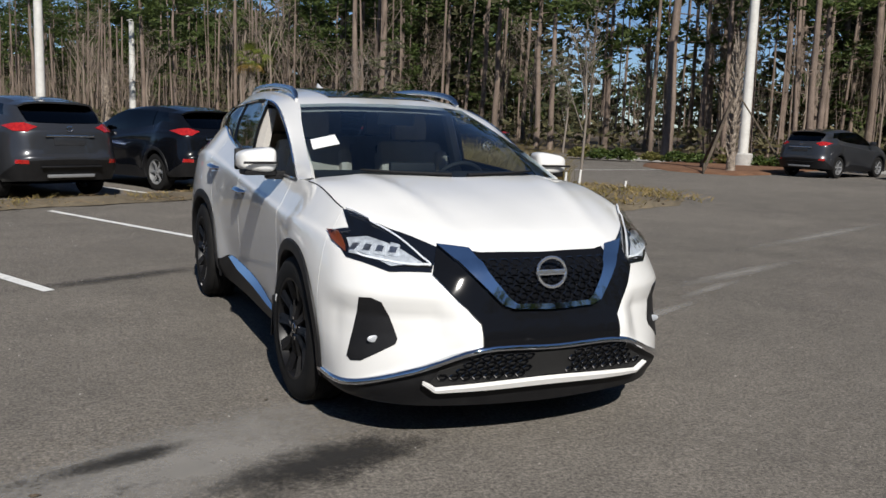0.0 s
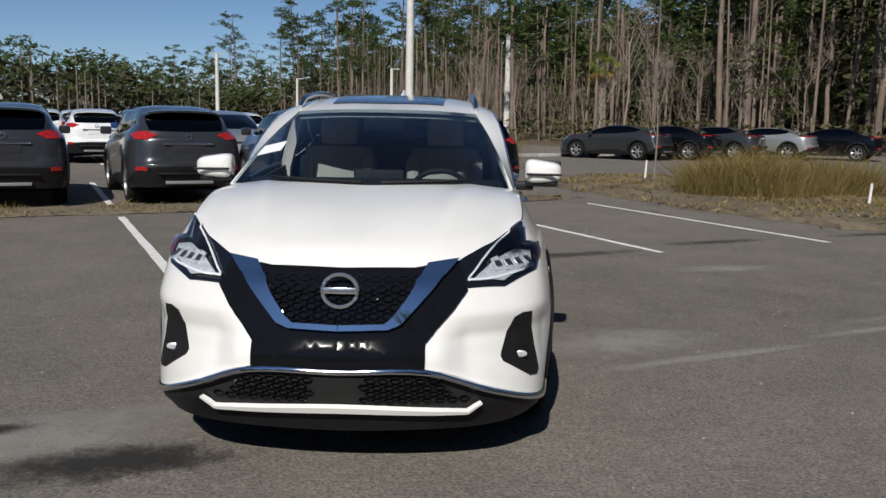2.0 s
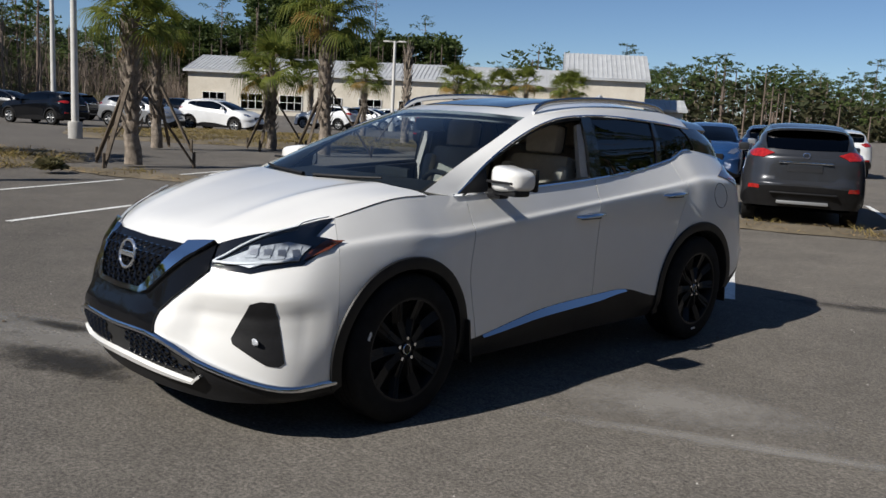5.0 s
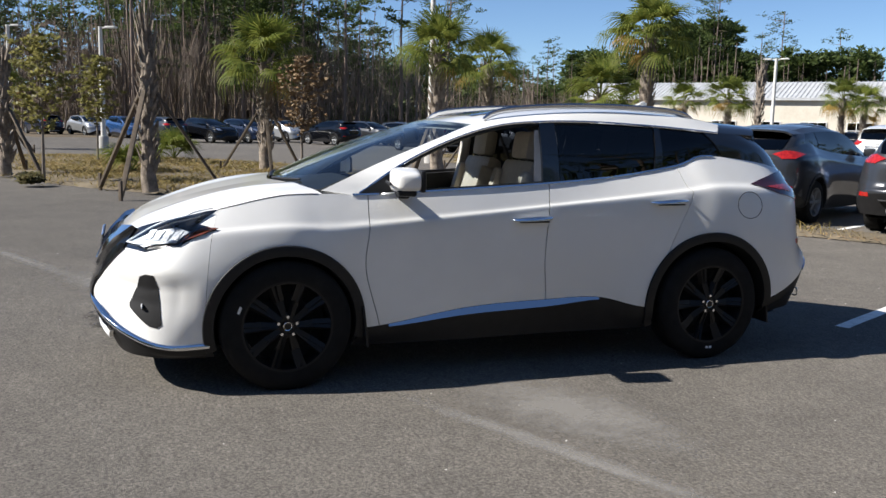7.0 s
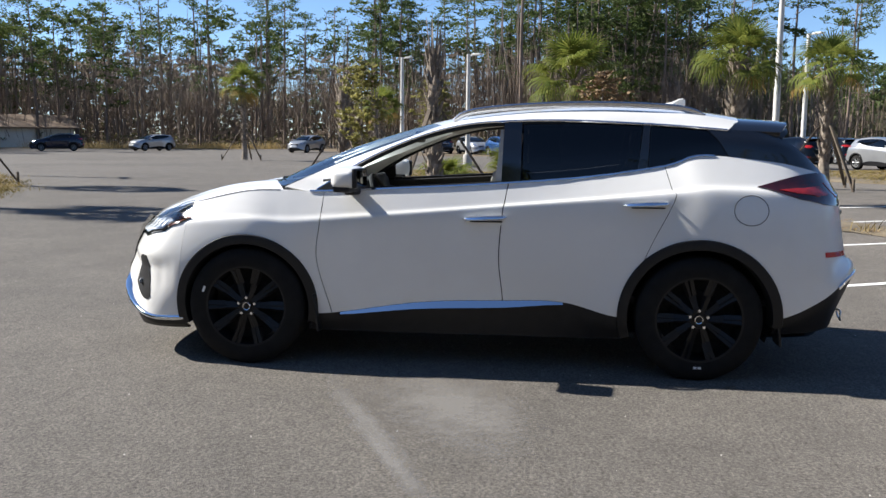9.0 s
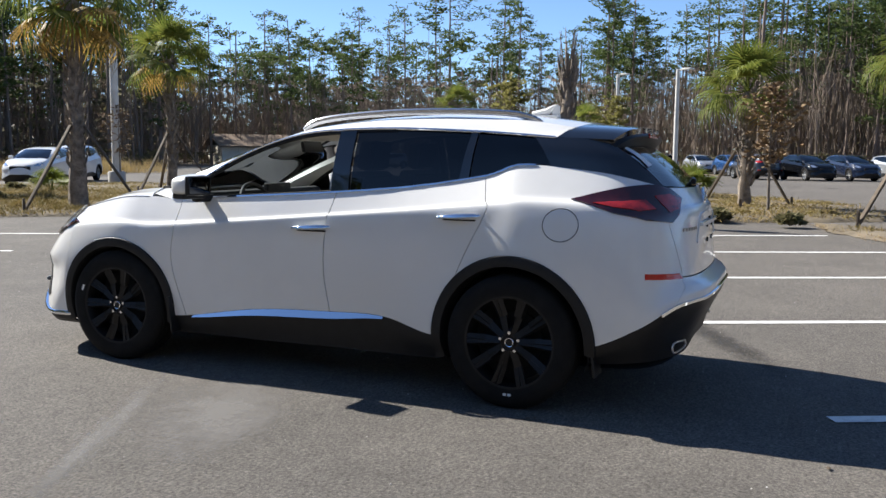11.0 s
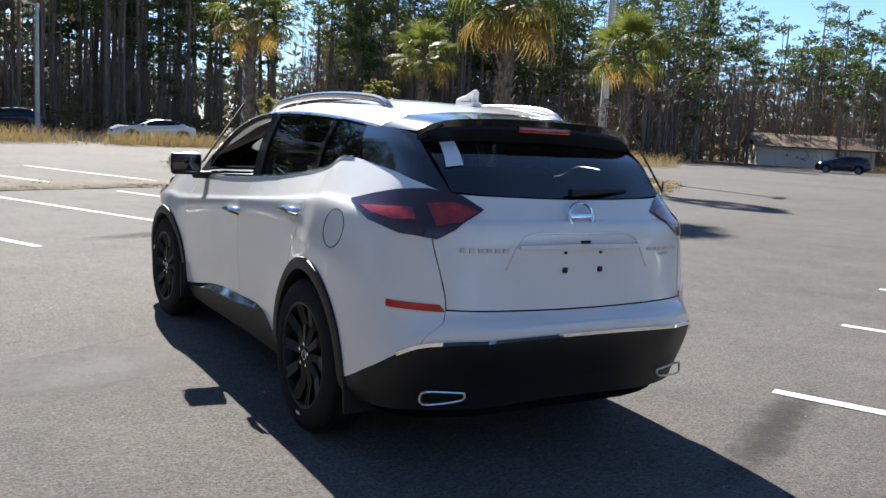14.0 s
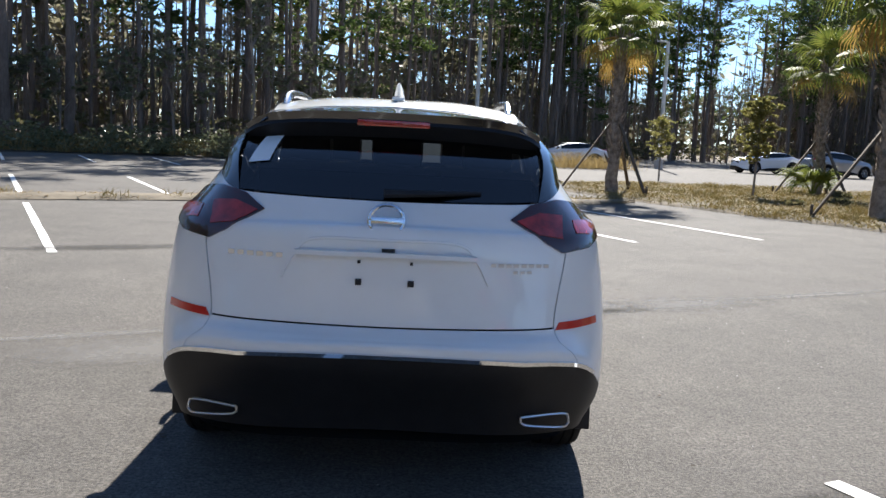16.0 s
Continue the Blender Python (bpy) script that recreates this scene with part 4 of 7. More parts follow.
        on_skin(bvh, wide([(.535, -2.225, .808), (.615, -2.10, .872), (.70, -1.985, .915), (.775, -1.93, .918), (.775, -1.985, .868), (.66, -2.165, .815)]), "reflector", "lamp_chrome", lamp, .0125, .02, .003, "bright headlamp reflector", (side * .6, -.8, .1))
        on_skin(bvh, wide([(.79, -1.86, .94), (.832, -1.79, .948), (.818, -1.872, .895), (.792, -1.98, .856), (.782, -1.955, .872)]), "side_marker", "amber_lens", lamp, .013, .012, .003, "amber side marker", (side * .7, -.6, .1))
        for p, q in ((.60, .632), (.645, .677), (.69, .722), (.735, .76)):
            yz = lambda x: np.interp(x, (.58, .66, .72, .78), (-2.14, -2.07, -2.02, -1.95))
            on_skin(bvh, wide([(p, yz(p), .846), (q, yz(q), .85), (q + .006, yz(q), .90), (p + .006, yz(p), .892)]), "projector", "lamp_chrome", lamp, .0175, .02, .006, "bright projector block", (side * .6, -.8, .1))
            on_skin(bvh, wide([(p + .01, yz(p), .858), (q - .006, yz(q), .86), (q - .003, yz(q), .884), (p + .012, yz(p), .88)]), "projector_lens", "alloy", lamp, .0205, .02, .004, "", (side * .6, -.8, .1))
        # fog lamp pocket
        fog = on_skin(bvh, wide([(.735, -2.235, .655), (.765, -2.20, .672), (.805, -2.165, .668), (.828, -2.11, .40), (.815, -2.13, .383), (.775, -2.16, .392), (.672, -2.262, .478), (.668, -2.27, .50), (.69, -2.25, .565)]),
                      "fog_lamp_pocket", "black_plastic", car, .004, .016, .008, "black fog lamp surround", (side * .6, -.8, .1))
        c = Vector((.77 * side, -2.195, .50))
        h = bvh.find_nearest(c)[0]
        bm = bmesh.new()
        bmesh.ops.create_uvsphere(bm, u_segments=14, v_segments=8, radius=.03)
        bmesh.ops.scale(bm, vec=(1, .22, .55), verts=bm.verts[:])
        bmesh.ops.translate(bm, vec=h + Vector((.004 * side, -.008, 0)), verts=bm.verts[:])
        part("fog_lamp", bm, "lamp_chrome", fog, "clear fog lamp")
        # tail lamp
        tl = on_skin(bvh, wide([(.825, 1.735, 1.178), (.80, 1.86, 1.215), (.745, 2.0, 1.248), (.66, 2.11, 1.258), (.56, 2.20, 1.238), (.495, 2.262, 1.185), (.585, 2.235, 1.085), (.645, 2.21, 1.046), (.74, 2.09, 1.056), (.80, 1.93, 1.096)]),
                     "tail_lamp", "dark_red_lens", car, .008, .025, .012, "dark red tail lamp", (side * .75, .7, .1))
        on_skin(bvh, wide([(.815, 1.84, 1.15), (.77, 1.99, 1.16), (.70, 2.09, 1.165), (.69, 2.13, 1.105), (.75, 2.06, 1.10), (.80, 1.95, 1.125)]), "lamp_element", "lamp_red", tl, .011, .025, .004, "", (side * .75, .7, .1))
        on_skin(bvh, wide([(.67, 2.13, 1.19), (.58, 2.19, 1.20), (.51, 2.258, 1.18), (.575, 2.24, 1.115), (.655, 2.19, 1.095)]), "lamp_element", "lamp_red", tl, .011, .025, .004, "", (side * .5, .8, .1))
        on_skin(bvh, wide([(.642, 2.28, .763), (.662, 2.27, .792), (.815, 2.12, .798), (.815, 2.12, .768)]), "rear_reflector", "bright_red_lens", car, .004, .03, .008, "red reflector", (side * .5, .8, 0))
        # exhaust tip
        bm = bmesh.new()
        f = curve([(.56, 2.30, .405), (.73, 2.27, .42), (.755, 2.26, .395), (.735, 2.27, .365), (.575, 2.30, .375), (.56, 2.30, .405)])
        tube(bm, [Vector(f(k / 24)) + Vector((0, .012, 0)) for k in range(25)], .0055, 6)
        for q in bm.verts:
            q.co.x *= side
        part("exhaust_tip", bm, "alloy", car, "chrome exhaust tip")
        # roof rail
        bm = bmesh.new()
        rail = [(.575, -.12, 1.565), (.565, -.03, 1.615), (.555, .2, 1.648), (.55, .6, 1.67), (.545, 1.0, 1.668), (.535, 1.28, 1.652), (.528, 1.40, 1.625), (.525, 1.46, 1.60)]
        f = curve(rail)
        tube(bm, sx([tuple(f(k / 30)) for k in range(31)]), [.010] + [.017] * 29 + [.010], 8, True, 1.2)
        part("roof_rail", bm, "brushed_rail", car, "satin roof rail")
        # wiper arm
        bm = bmesh.new()
        tube(bm, [(.05 * side + .02, -1.37, 1.165), (.35 * side, -1.325, 1.175), (.52 * side, -1.27, 1.185)], [.012, .009, .006], 6)
        part("wiper", bm, "black_plastic", car)
        # fuel flap or its twin panel line
        if side > 0:
            bm = bmesh.new()
            pts = []
            for k in range(40):
                a = k * 2 * math.pi / 40
                y, z = 1.688 + .098 * math.cos(a), 1.04 + .088 * math.sin(a)
                pts.append((flank_x(bvh, y, z) + .0005, y, z))
            tube(bm, pts + pts[:1], .0022, 5, False)
            part("fuel_flap", bm, "dark_lining", car, "round fuel flap outline")
    # middle parts
    grid_part("hood", hood, "pearl_white", car, 1, "white bonnet", .014)
    grid_part("windshield", screen, "windshield_glass", car, 1, "windscreen glass", .0)
    grid_part("roof", roof, "pearl_white", car, 1, "white roof", .02)
    rs = rear_screen()
    grid_part("rear_window", rs[3:, :], "rear_glass", car, 1, "dark rear window", 0, False)
    grid_part("rear_window_header", rs[:4, :] + np.array([0, .003, .003]), "gloss_black", car, 1, "", .006, False)
    grid_part("spoiler", spoiler_top(), "gloss_black", car, 1, "gloss black roof spoiler", .035)
    under = both_halves(coons(curve([(0, 1.99, 1.552), (.32, 1.978, 1.546), (.53, 1.945, 1.524), (.624, 1.892, 1.482)]), curve([(0, 1.915, 1.485), (.32, 1.91, 1.475), (.53, 1.875, 1.45), (.622, 1.84, 1.44)]),
                              line((0, 1.99, 1.552), (0, 1.915, 1.485)), line((.624, 1.892, 1.482), (.622, 1.84, 1.44)), 10, 3))
    grid_part("spoiler_underside", under, "black_plastic", car, 1, "", .03, True)
    on_skin(bvh, [(-.36, -.12, 1.6), (.36, -.12, 1.6), (.37, .75, 1.65), (-.37, .75, 1.65)], "sunroof", "gloss_black", car, .006, .06, .006, "dark glass sunroof", (0, 0, 1))
    # front mask, grille, lower grille
    left = [(.30, -2.275, .872), (.478, -2.222, .905), (.52, -2.25, .775), (.46, -2.32, .70), (.40, -2.37, .64), (.351, -2.41, .58), (.351, -2.453, .484)]
    mask = [(0, -2.29, .868)] + left + [(0, -2.47, .482)] + [(-x, y, z) for x, y, z in left[::-1]]
    on_skin(bvh, mask, "front_mask", "piano_black", car, .013, .03, .016, "gloss black front panel", (0, -1, .1))
    outer = [(.478, -2.218, .905), (.42, -2.28, .84), (.33, -2.36, .745), (.25, -2.40, .655), (.20, -2.41, .635), (0, -2.42, .63)]
    inner = [(0, -2.41, .652), (.185, -2.41, .66), (.215, -2.40, .685), (.27, -2.36, .755), (.325, -2.30, .84), (.352, -2.265, .885)]
    for side in (1, -1):
        on_skin(bvh, [(x * side, y, z) for x, y, z in outer + inner], "grille_surround", "chrome", car, .036, .03, .03, "bright chrome grille surround", (0, -1, .1))
    half_w = lambda z: np.interp(z, (.655, .69, .885), (.17, .215, .36))
    hex_mesh(bvh, "grille", lambda x, z: abs(x) < half_w(z) - .012 and z < .872, (.668, .90), (-.40, .40), car, .03, .022, "gloss_black")
    on_skin(bvh, [(.36, -2.42, .462), (.52, -2.33, .405), (.56, -2.27, .345), (0, -2.42, .34), (-.56, -2.27, .345), (-.52, -2.33, .405), (-.36, -2.42, .462), (0, -2.46, .462)], "lower_grille_backing", "dark_lining", car, .006, .04, .008, "", (0, -1, 0))
    for s in (1, -1):
        hex_mesh(bvh, "lower_grille", lambda x, z: .10 < x * s < .52 - (z - .35) * 1.2, (.352, .457), (-.56, .56), car, .027, .012, "gloss_black")
    line_low = [along(SILL, 4.12 * (1 - k / 20), True) for k in range(21)]
    low_pts = [Vector(p) for p in line_low] + [Vector((-p[0], p[1], p[2])) for p in line_low[-2::-1]]
    bm = bmesh.new()
    rings = []
    for p in low_pts:
        o = Vector((p.x * .6 / .6, p.y * .55, 0)).normalized()
        rings.append([bm.verts.new(p + o * a + Vector((0, 0, b))) for a, b in ((-.02, .016), (.010, .015), (.021, .004), (.020, -.010), (.006, -.018), (-.02, -.018))])
    for r0, r1 in zip(rings, rings[1:]):
        for k in range(6):
            bm.faces.new((r0[k], r0[(k + 1) % 6], r1[(k + 1) % 6], r1[k]))
    bmesh.ops.recalc_face_normals(bm, faces=bm.faces[:])
    part("bumper_moulding", bm, "chrome", car, "chrome bumper moulding", True, 50)
    sk = [(.545, -2.25, .352), (.50, -2.29, .322), (.40, -2.35, .312), (.2, -2.40, .31), (0, -2.42, .31)]
    trim(bvh, sk + [(-x, y, z) for x, y, z in sk[-2::-1]], .036, "skid_strip", "pearl_white", car, .012, .022, 70, "white bumper strip", True)
    rear_low = [along(SILL, 14.6 + (17 - 14.6) * k / 14, True) for k in range(15)]
    trim(bvh, [tuple(p) for p in rear_low] + [(-p[0], p[1], p[2]) for p in rear_low[-2::-1]], .020, "rear_moulding", "chrome", car, .006, .010, 60, "chrome rear bumper moulding")
    # badges as plain rings with a bar
    for y0, z0, out, r in ((-3, .80, -1, .072), (3, 1.163, 1, .066)):
        h = bvh.ray_cast(Vector((.003, y0, z0)), Vector((0, -out, 0)), 3)[0]
        bm = bmesh.new()
        rg = [(r * math.cos(a), 0, r * .92 * math.sin(a)) for a in np.linspace(0, 2 * math.pi, 33)]
        tube(bm, rg, .0085, 6, False)
        box(bm, (r * 2.15, .012, .026), (0, 0, 0), None, .004)
        bmesh.ops.rotate(bm, cent=(0, 0, 0), matrix=Matrix.Rotation(.18 * out, 3, "X"), verts=bm.verts[:])
        bmesh.ops.translate(bm, vec=h + Vector((0, out * (.04 if out < 0 else .022), 0)), verts=bm.verts[:])
        part("badge", bm, "lamp_inner", car, "chrome ring badge")
    bars(bvh, (.50, 2.3, 1.015), 6, (.024, .018), .014, "lettering", "alloy", car, 1)
    bars(bvh, (-.52, 2.3, 1.01), 8, (.02, .014), .010, "lettering", "alloy", car, 1)
    bars(bvh, (-.53, 2.3, .985), 3, (.018, .012), .010, "lettering", "alloy", car, 1)
    # tailgate: plate recess, handle strip, studs
    pl = curve([(.40, 2.33, .93), (.345, 2.33, 1.03), (.27, 2.335, 1.085), (0, 2.35, 1.09)])
    pts = [tuple(pl(k / 12)) for k in range(13)]
    trim(bvh, pts + [(-x, y, z) for x, y, z in pts[-2::-1]], .012, "plate_recess_edge", "pearl_white", car, .003, .008, 50)
    trim(bvh, [(.345, 2.33, 1.03), (0, 2.36, 1.035), (-.345, 2.33, 1.03)], .022, "tailgate_handle", "pearl_white", car, .01, .02, 30, "white tailgate handle strip")
    for x in (-.10, .10):
        for z, s in ((.928, .024), (1.005, .012)):
            h = bvh.ray_cast(Vector((x, 3, z)), Vector((0, -1, 0)), 2)[0]
            bm = bmesh.new()
            box(bm, (s, .012, s), h + Vector((0, .002, 0)), None, .002)
            part("plate_mount", bm, "black_plastic", car)
    bm = bmesh.new()
    h = bvh.ray_cast(Vector((-.01, 3, 1.052)), Vector((0, -1, 0)), 2)[0]
    box(bm, (.05, .02, .012), h)
    part("rear_camera", bm, "black_plastic", car)
    bm = bmesh.new()
    tube(bm, [(.02, 2.255, 1.262), (-.18, 2.235, 1.268), (-.36, 2.20, 1.275)], [.018, .013, .008], 6)
    part("rear_wiper", bm, "black_plastic", car)
    bm = bmesh.new()
    box(bm, (.30, .014, .026), (0, 2.006, 1.532), None, .004)
    part("brake_lamp", bm, "red_lens", car, "high red brake lamp")
    # fin aerial
    bm = bmesh.new()
    tube(bm, [(0, 1.24, 1.665), (0, 1.33, 1.69), (0, 1.38, 1.725), (0, 1.40, 1.73)], [.028, .022, .009, .004], 8)
    box(bm, (.012, .05, .09), (0, 1.39, 1.68), None, .005)
    box(bm, (.06, .17, .02), (0, 1.33, 1.657), None, .008)
    part("aerial", bm, "pearl_white", car, "white fin aerial")
    # papers stuck on the glass
    s_bvh = make_bvh([screen])
    on_skin(s_bvh, [(-.66, -.77, 1.305), (-.52, -.79, 1.312), (-.53, -.92, 1.258), (-.68, -.90, 1.25)], "window_paper", "paper", car, .004, .05, 0, "white paper on the windscreen", (0, -.6, .8))
    r_bvh = make_bvh([rear_screen()])
    on_skin(r_bvh, [(.455, 1.93, 1.448), (.53, 1.93, 1.445), (.575, 2.07, 1.335), (.49, 2.07, 1.338)], "window_paper", "paper", car, .006, .04, 0, "white paper on the rear window", (0, .6, .8))
    # cabin
    bm = bmesh.new()
    box(bm, (1.5, 3.2, .04), (0, .35, .46))
    box(bm, (1.5, .04, .65), (0, -1.22, .75))
    part("cabin_floor", bm, "grey_trim", car)
    bm = bmesh.new()
    box(bm, (1.46, .50, .16), (0, -1.02, 1.06), Matrix.Rotation(.08, 3, "X"), .05)
    box(bm, (1.46, .30, .30), (0, -.86, .94), None, .08)
    box(bm, (.28, .9, .32), (0, -.3, .68), None, .06)
    box(bm, (.30, .05, .16), (0, -.72, 1.12), None, .02)
    part("dashboard", bm, "grey_trim", car, "dark dashboard")
    sw = new("steering_wheel")
    sw.parent = car
    sw.matrix_basis = pose(.36, -.62, 1.03, -65, 0, 0)
    bm = bmesh.new()
    tube(bm, [(.185 * math.cos(a), .185 * math.sin(a), 0) for a in np.linspace(0, 2 * math.pi, 33)], .016, 8, False)
    part("wheel_rim", bm, "grey_trim", sw)
    bm = bmesh.new()
    box(bm, (.33, .05, .02), (0, 0, -.01), None, .008)
    box(bm, (.13, .12, .05), (0, -.01, -.01), None, .02)
    tube(bm, [(0, 0, -.01), (0, .02, -.25)], .03, 8)
    part("wheel_hub", bm, "grey_trim", sw)
    seat(car, .37, -.06, .60)
    seat(car, -.37, -.06, .60)
    for x in (-.46, 0, .46):
        seat(car, x, .82, .62, False)
    g = roof - np.array([0, 0, .05])
    grid_part("headliner", g, "headliner", car, 1, "", 0, True)
    bm = bmesh.new()
    box(bm, (.25, .03, .08), (0, -.42, 1.46), Matrix.Rotation(.2, 3, "X"), .012)
    part("rear_view_mirror", bm, "black_plastic", car)
    for side in (1, -1):
        bm = bmesh.new()
        tube(bm, [(.66 * side, .24, 1.50), (.74 * side, .22, 1.15), (.76 * side, .22, .6)], [.05, .06, .07], 6, True, .7)
        part("inner_pillar", bm, "headliner", car)
    # underbody
    bm = bmesh.new()
    rim_pts = [along(SKIRT, k * .5, True) for k in range(35)]
    vs = [bm.verts.new((p[0] * .93, p[1] * .97, .26)) for p in rim_pts] + [bm.verts.new((-p[0] * .93, p[1] * .97, .26)) for p in rim_pts[-2:0:-1]]
    bm.faces.new(vs)
    bmesh.ops.triangulate(bm, faces=bm.faces[:])
    part("underbody", bm, "dark_lining", car, "", False)
    return car


MAIN_CAR = main_car()

# ---- parked cars ----
def sedan_form(p):
    """Lowers the form lines of the crossover to those of a saloon."""
    x, y, z = p
    roof = np.interp(y, (-1.2, -.3, .2, .8, 1.3, 1.75, 2.2, 2.5), (1.02, 1.36, 1.43, 1.42, 1.30, 1.10, 1.06, 1.0))
    z2 = z * .93 if z < 1.05 else .977 + (z - 1.05) * .80
    return (x * .96, y * 1.0, min(z2, roof))


def van_form(p):
    x, y, z = p
    if z > 1.05:
        z = 1.05 + (z - 1.05) * 1.22
        if y > .8:
            y = y + (z - 1.05) * .25
    return (x * 1.02, y, z)


def plain_form(p):
    return tuple(p)


def parked_car(name, label, category, paint_mat, m, form=plain_form, lamp="red_lens", rims="silver_trim", group="parked cars", fine=True):
    car = thing(name, label, category, m, group)

    def shape(g):
        return np.array([form(p) for p in g.reshape(-1, 3)]).reshape(g.shape)
    q = 4 if fine else 3
    hood, screen, roof, cant = roof_grids(6, 8)
    raw = {"lower": skin_grid(0, 17, 0, TOP, 4, 3), "rear": rear_screen(5, 6), "pillar": rear_pillar(8, 5)}
    bvh = make_bvh([shape(raw["lower"]), shape(raw["rear"]), shape(raw["pillar"])])
    g = shape(to_arch(skin_grid(0, 17, 1, TOP, q, q)))
    g2 = shape(to_arch(skin_grid(0, 17, 0, 1, q, 3)))
    for side in (1, -1):
        grid_part("body_side", g, paint_mat, car, side, "", .012, False, lambda p: in_arch(p, .004))
        grid_part("lower_cladding", g2, "black_plastic", car, side, "", .012, False, lambda p: in_arch(p, .004))
        grid_part("roof_side", shape(cant), paint_mat, car, side, "", .015)
        grid_part("side_window", shape(side_glass(-.93, 1.08, -.93, 1.1, 12, 4)), "dark_car_glass", car, side, "", .004)
        grid_part("rear_side_window", shape(raw["pillar"])[:, :5], "dark_car_glass", car, side, "", .004)
        grid_part("rear_pillar", shape(raw["pillar"])[:, 4:], paint_mat, car, side, "", .008)
        sx = lambda pts: [tuple(np.array(form((x, y, z))) * np.array([side, 1, 1])) for x, y, z in pts]
        on_skin(bvh, sx([(.81, 1.80, 1.16), (.77, 2.0, 1.215), (.62, 2.14, 1.225), (.47, 2.25, 1.17), (.60, 2.22, 1.085), (.74, 2.08, 1.085)]), "tail_lamp", lamp, car, .014, .08, .014, "red tail lamp", (side * .75, .7, .1))
        on_skin(bvh, sx([(.60, -2.06, .93), (.72, -1.87, .97), (.79, -1.9, .9), (.70, -2.12, .83), (.52, -2.22, .84)]), "headlamp", "lamp_inner", car, .012, .08, .012, "", (side * .6, -.8, .1))
        on_skin(bvh, sx([(.62, 2.30, .60), (.62, 2.30, .66), (.76, 2.16, .66), (.76, 2.16, .60)]), "rear_reflector", "red_lens", car, .008, .08, .008, "", (side * .5, .8, 0))
        for k, (hy, hz) in HUBS.items():
            wheel(car, (side * .79, hy, hz - .01), side, 0, .366, .245, 6, rims, False)
            wheel_well(k, side, car)
            arch_ring(bvh, k, side, car, n=26)
        bm = bmesh.new()
        box(bm, (.20, .12, .15), tuple(np.array(form((.98, -.72, 1.2))) * np.array([side, 1, 1])), None, .04)
        part("door_mirror", bm, paint_mat, car)
    grid_part("hood", shape(hood), paint_mat, car, 1, "", .012)
    grid_part("windshield", shape(screen), "dark_car_glass", car, 1, "", .0)
    grid_part("roof", shape(roof), paint_mat, car, 1, "", .015)
    grid_part("rear_window", shape(raw["rear"]), "dark_car_glass", car, 1, "dark rear window", 0, False)
    if form is not sedan_form:
        grid_part("spoiler", shape(spoiler_top(6, 3)), paint_mat, car, 1, "", .03)
    F = lambda x, y, z: Vector(form((x, y, z)))
    bm = bmesh.new()
    box(bm, (.52, .03, .13), F(0, 2.345, .95), None, .01)
    part("plate_recess", bm, paint_mat, car)
    bm = bmesh.new()
    box(bm, (1.0, .05, .028), F(0, 2.405, .55), None, .01)
    part("bumper_strip", bm, "black_plastic", car)
    bm = bmesh.new()
    box(bm, (.78, .05, .055), F(0, 2.365, .40), None, .02)
    part("skid_plate", bm, "silver_trim", car, "silver lower bumper plate")
    bm = bmesh.new()
    box(bm, (.80, .025, .03), F(0, 2.36, 1.035), None, .008)
    part("tailgate_strip", bm, "chrome", car)
    bm = bmesh.new()
    box(bm, (.85, .04, .22), F(0, -2.36, .72), None, .03)
    part("grille", bm, "black_plastic", car)
    bm = bmesh.new()
    tube(bm, [(.05 * math.cos(a), 0, .045 * math.sin(a)) for a in np.linspace(0, 2 * math.pi, 13)], .008, 5, False)
    bmesh.ops.translate(bm, vec=F(0, 2.352, 1.15), verts=bm.verts[:])
    part("badge", bm, "chrome", car)
    if form is sedan_form:
        bm = bmesh.new()
        box(bm, (.26, .005, .18), F(.0, 1.62, 1.255), Matrix.Rotation(-.45, 3, "X"))
        part("window_paper", bm, "paper", car)
    bm = bmesh.new()
    pts = [along(SKIRT, k, True) for k in range(18)]
    vs = [bm.verts.new((p[0] * .9, p[1] * .96, .27)) for p in pts] + [bm.verts.new((-p[0] * .9, p[1] * .96, .27)) for p in pts[-2:0:-1]]
    bm.faces.new(vs)
    bmesh.ops.triangulate(bm, faces=bm.faces[:])
    part("underbody", bm, "dark_lining", car, "", False)
    return car


NOSE_IN = ROW_TURN + 180


def spot(u, v, turn=NOSE_IN, size=1.0):
    p = lot(u, v)
    return pose(p.x, p.y, 0, 0, 0, turn) @ Matrix.Diagonal((size, size, size, 1))


def at(x, y, turn, size=1.0):
    return pose(x, y, 0, 0, 0, turn) @ Matrix.Diagonal((size, size, size, 1))


MODELS = {}


def put(kind, label, m):
    """A parked car: the first of a kind is built, the rest are copies."""
    forms = {"crossover": plain_form, "saloon": sedan_form, "large_suv": van_form}
    body, paint_mat = kind
    if kind not in MODELS:
        MODELS[kind] = parked_car(body, label, "car", paint_mat, m, forms[body])
        return MODELS[kind]
    c = copy_thing(MODELS[kind], m)
    c.scale = m.to_scale()
    return tagged(c, label)


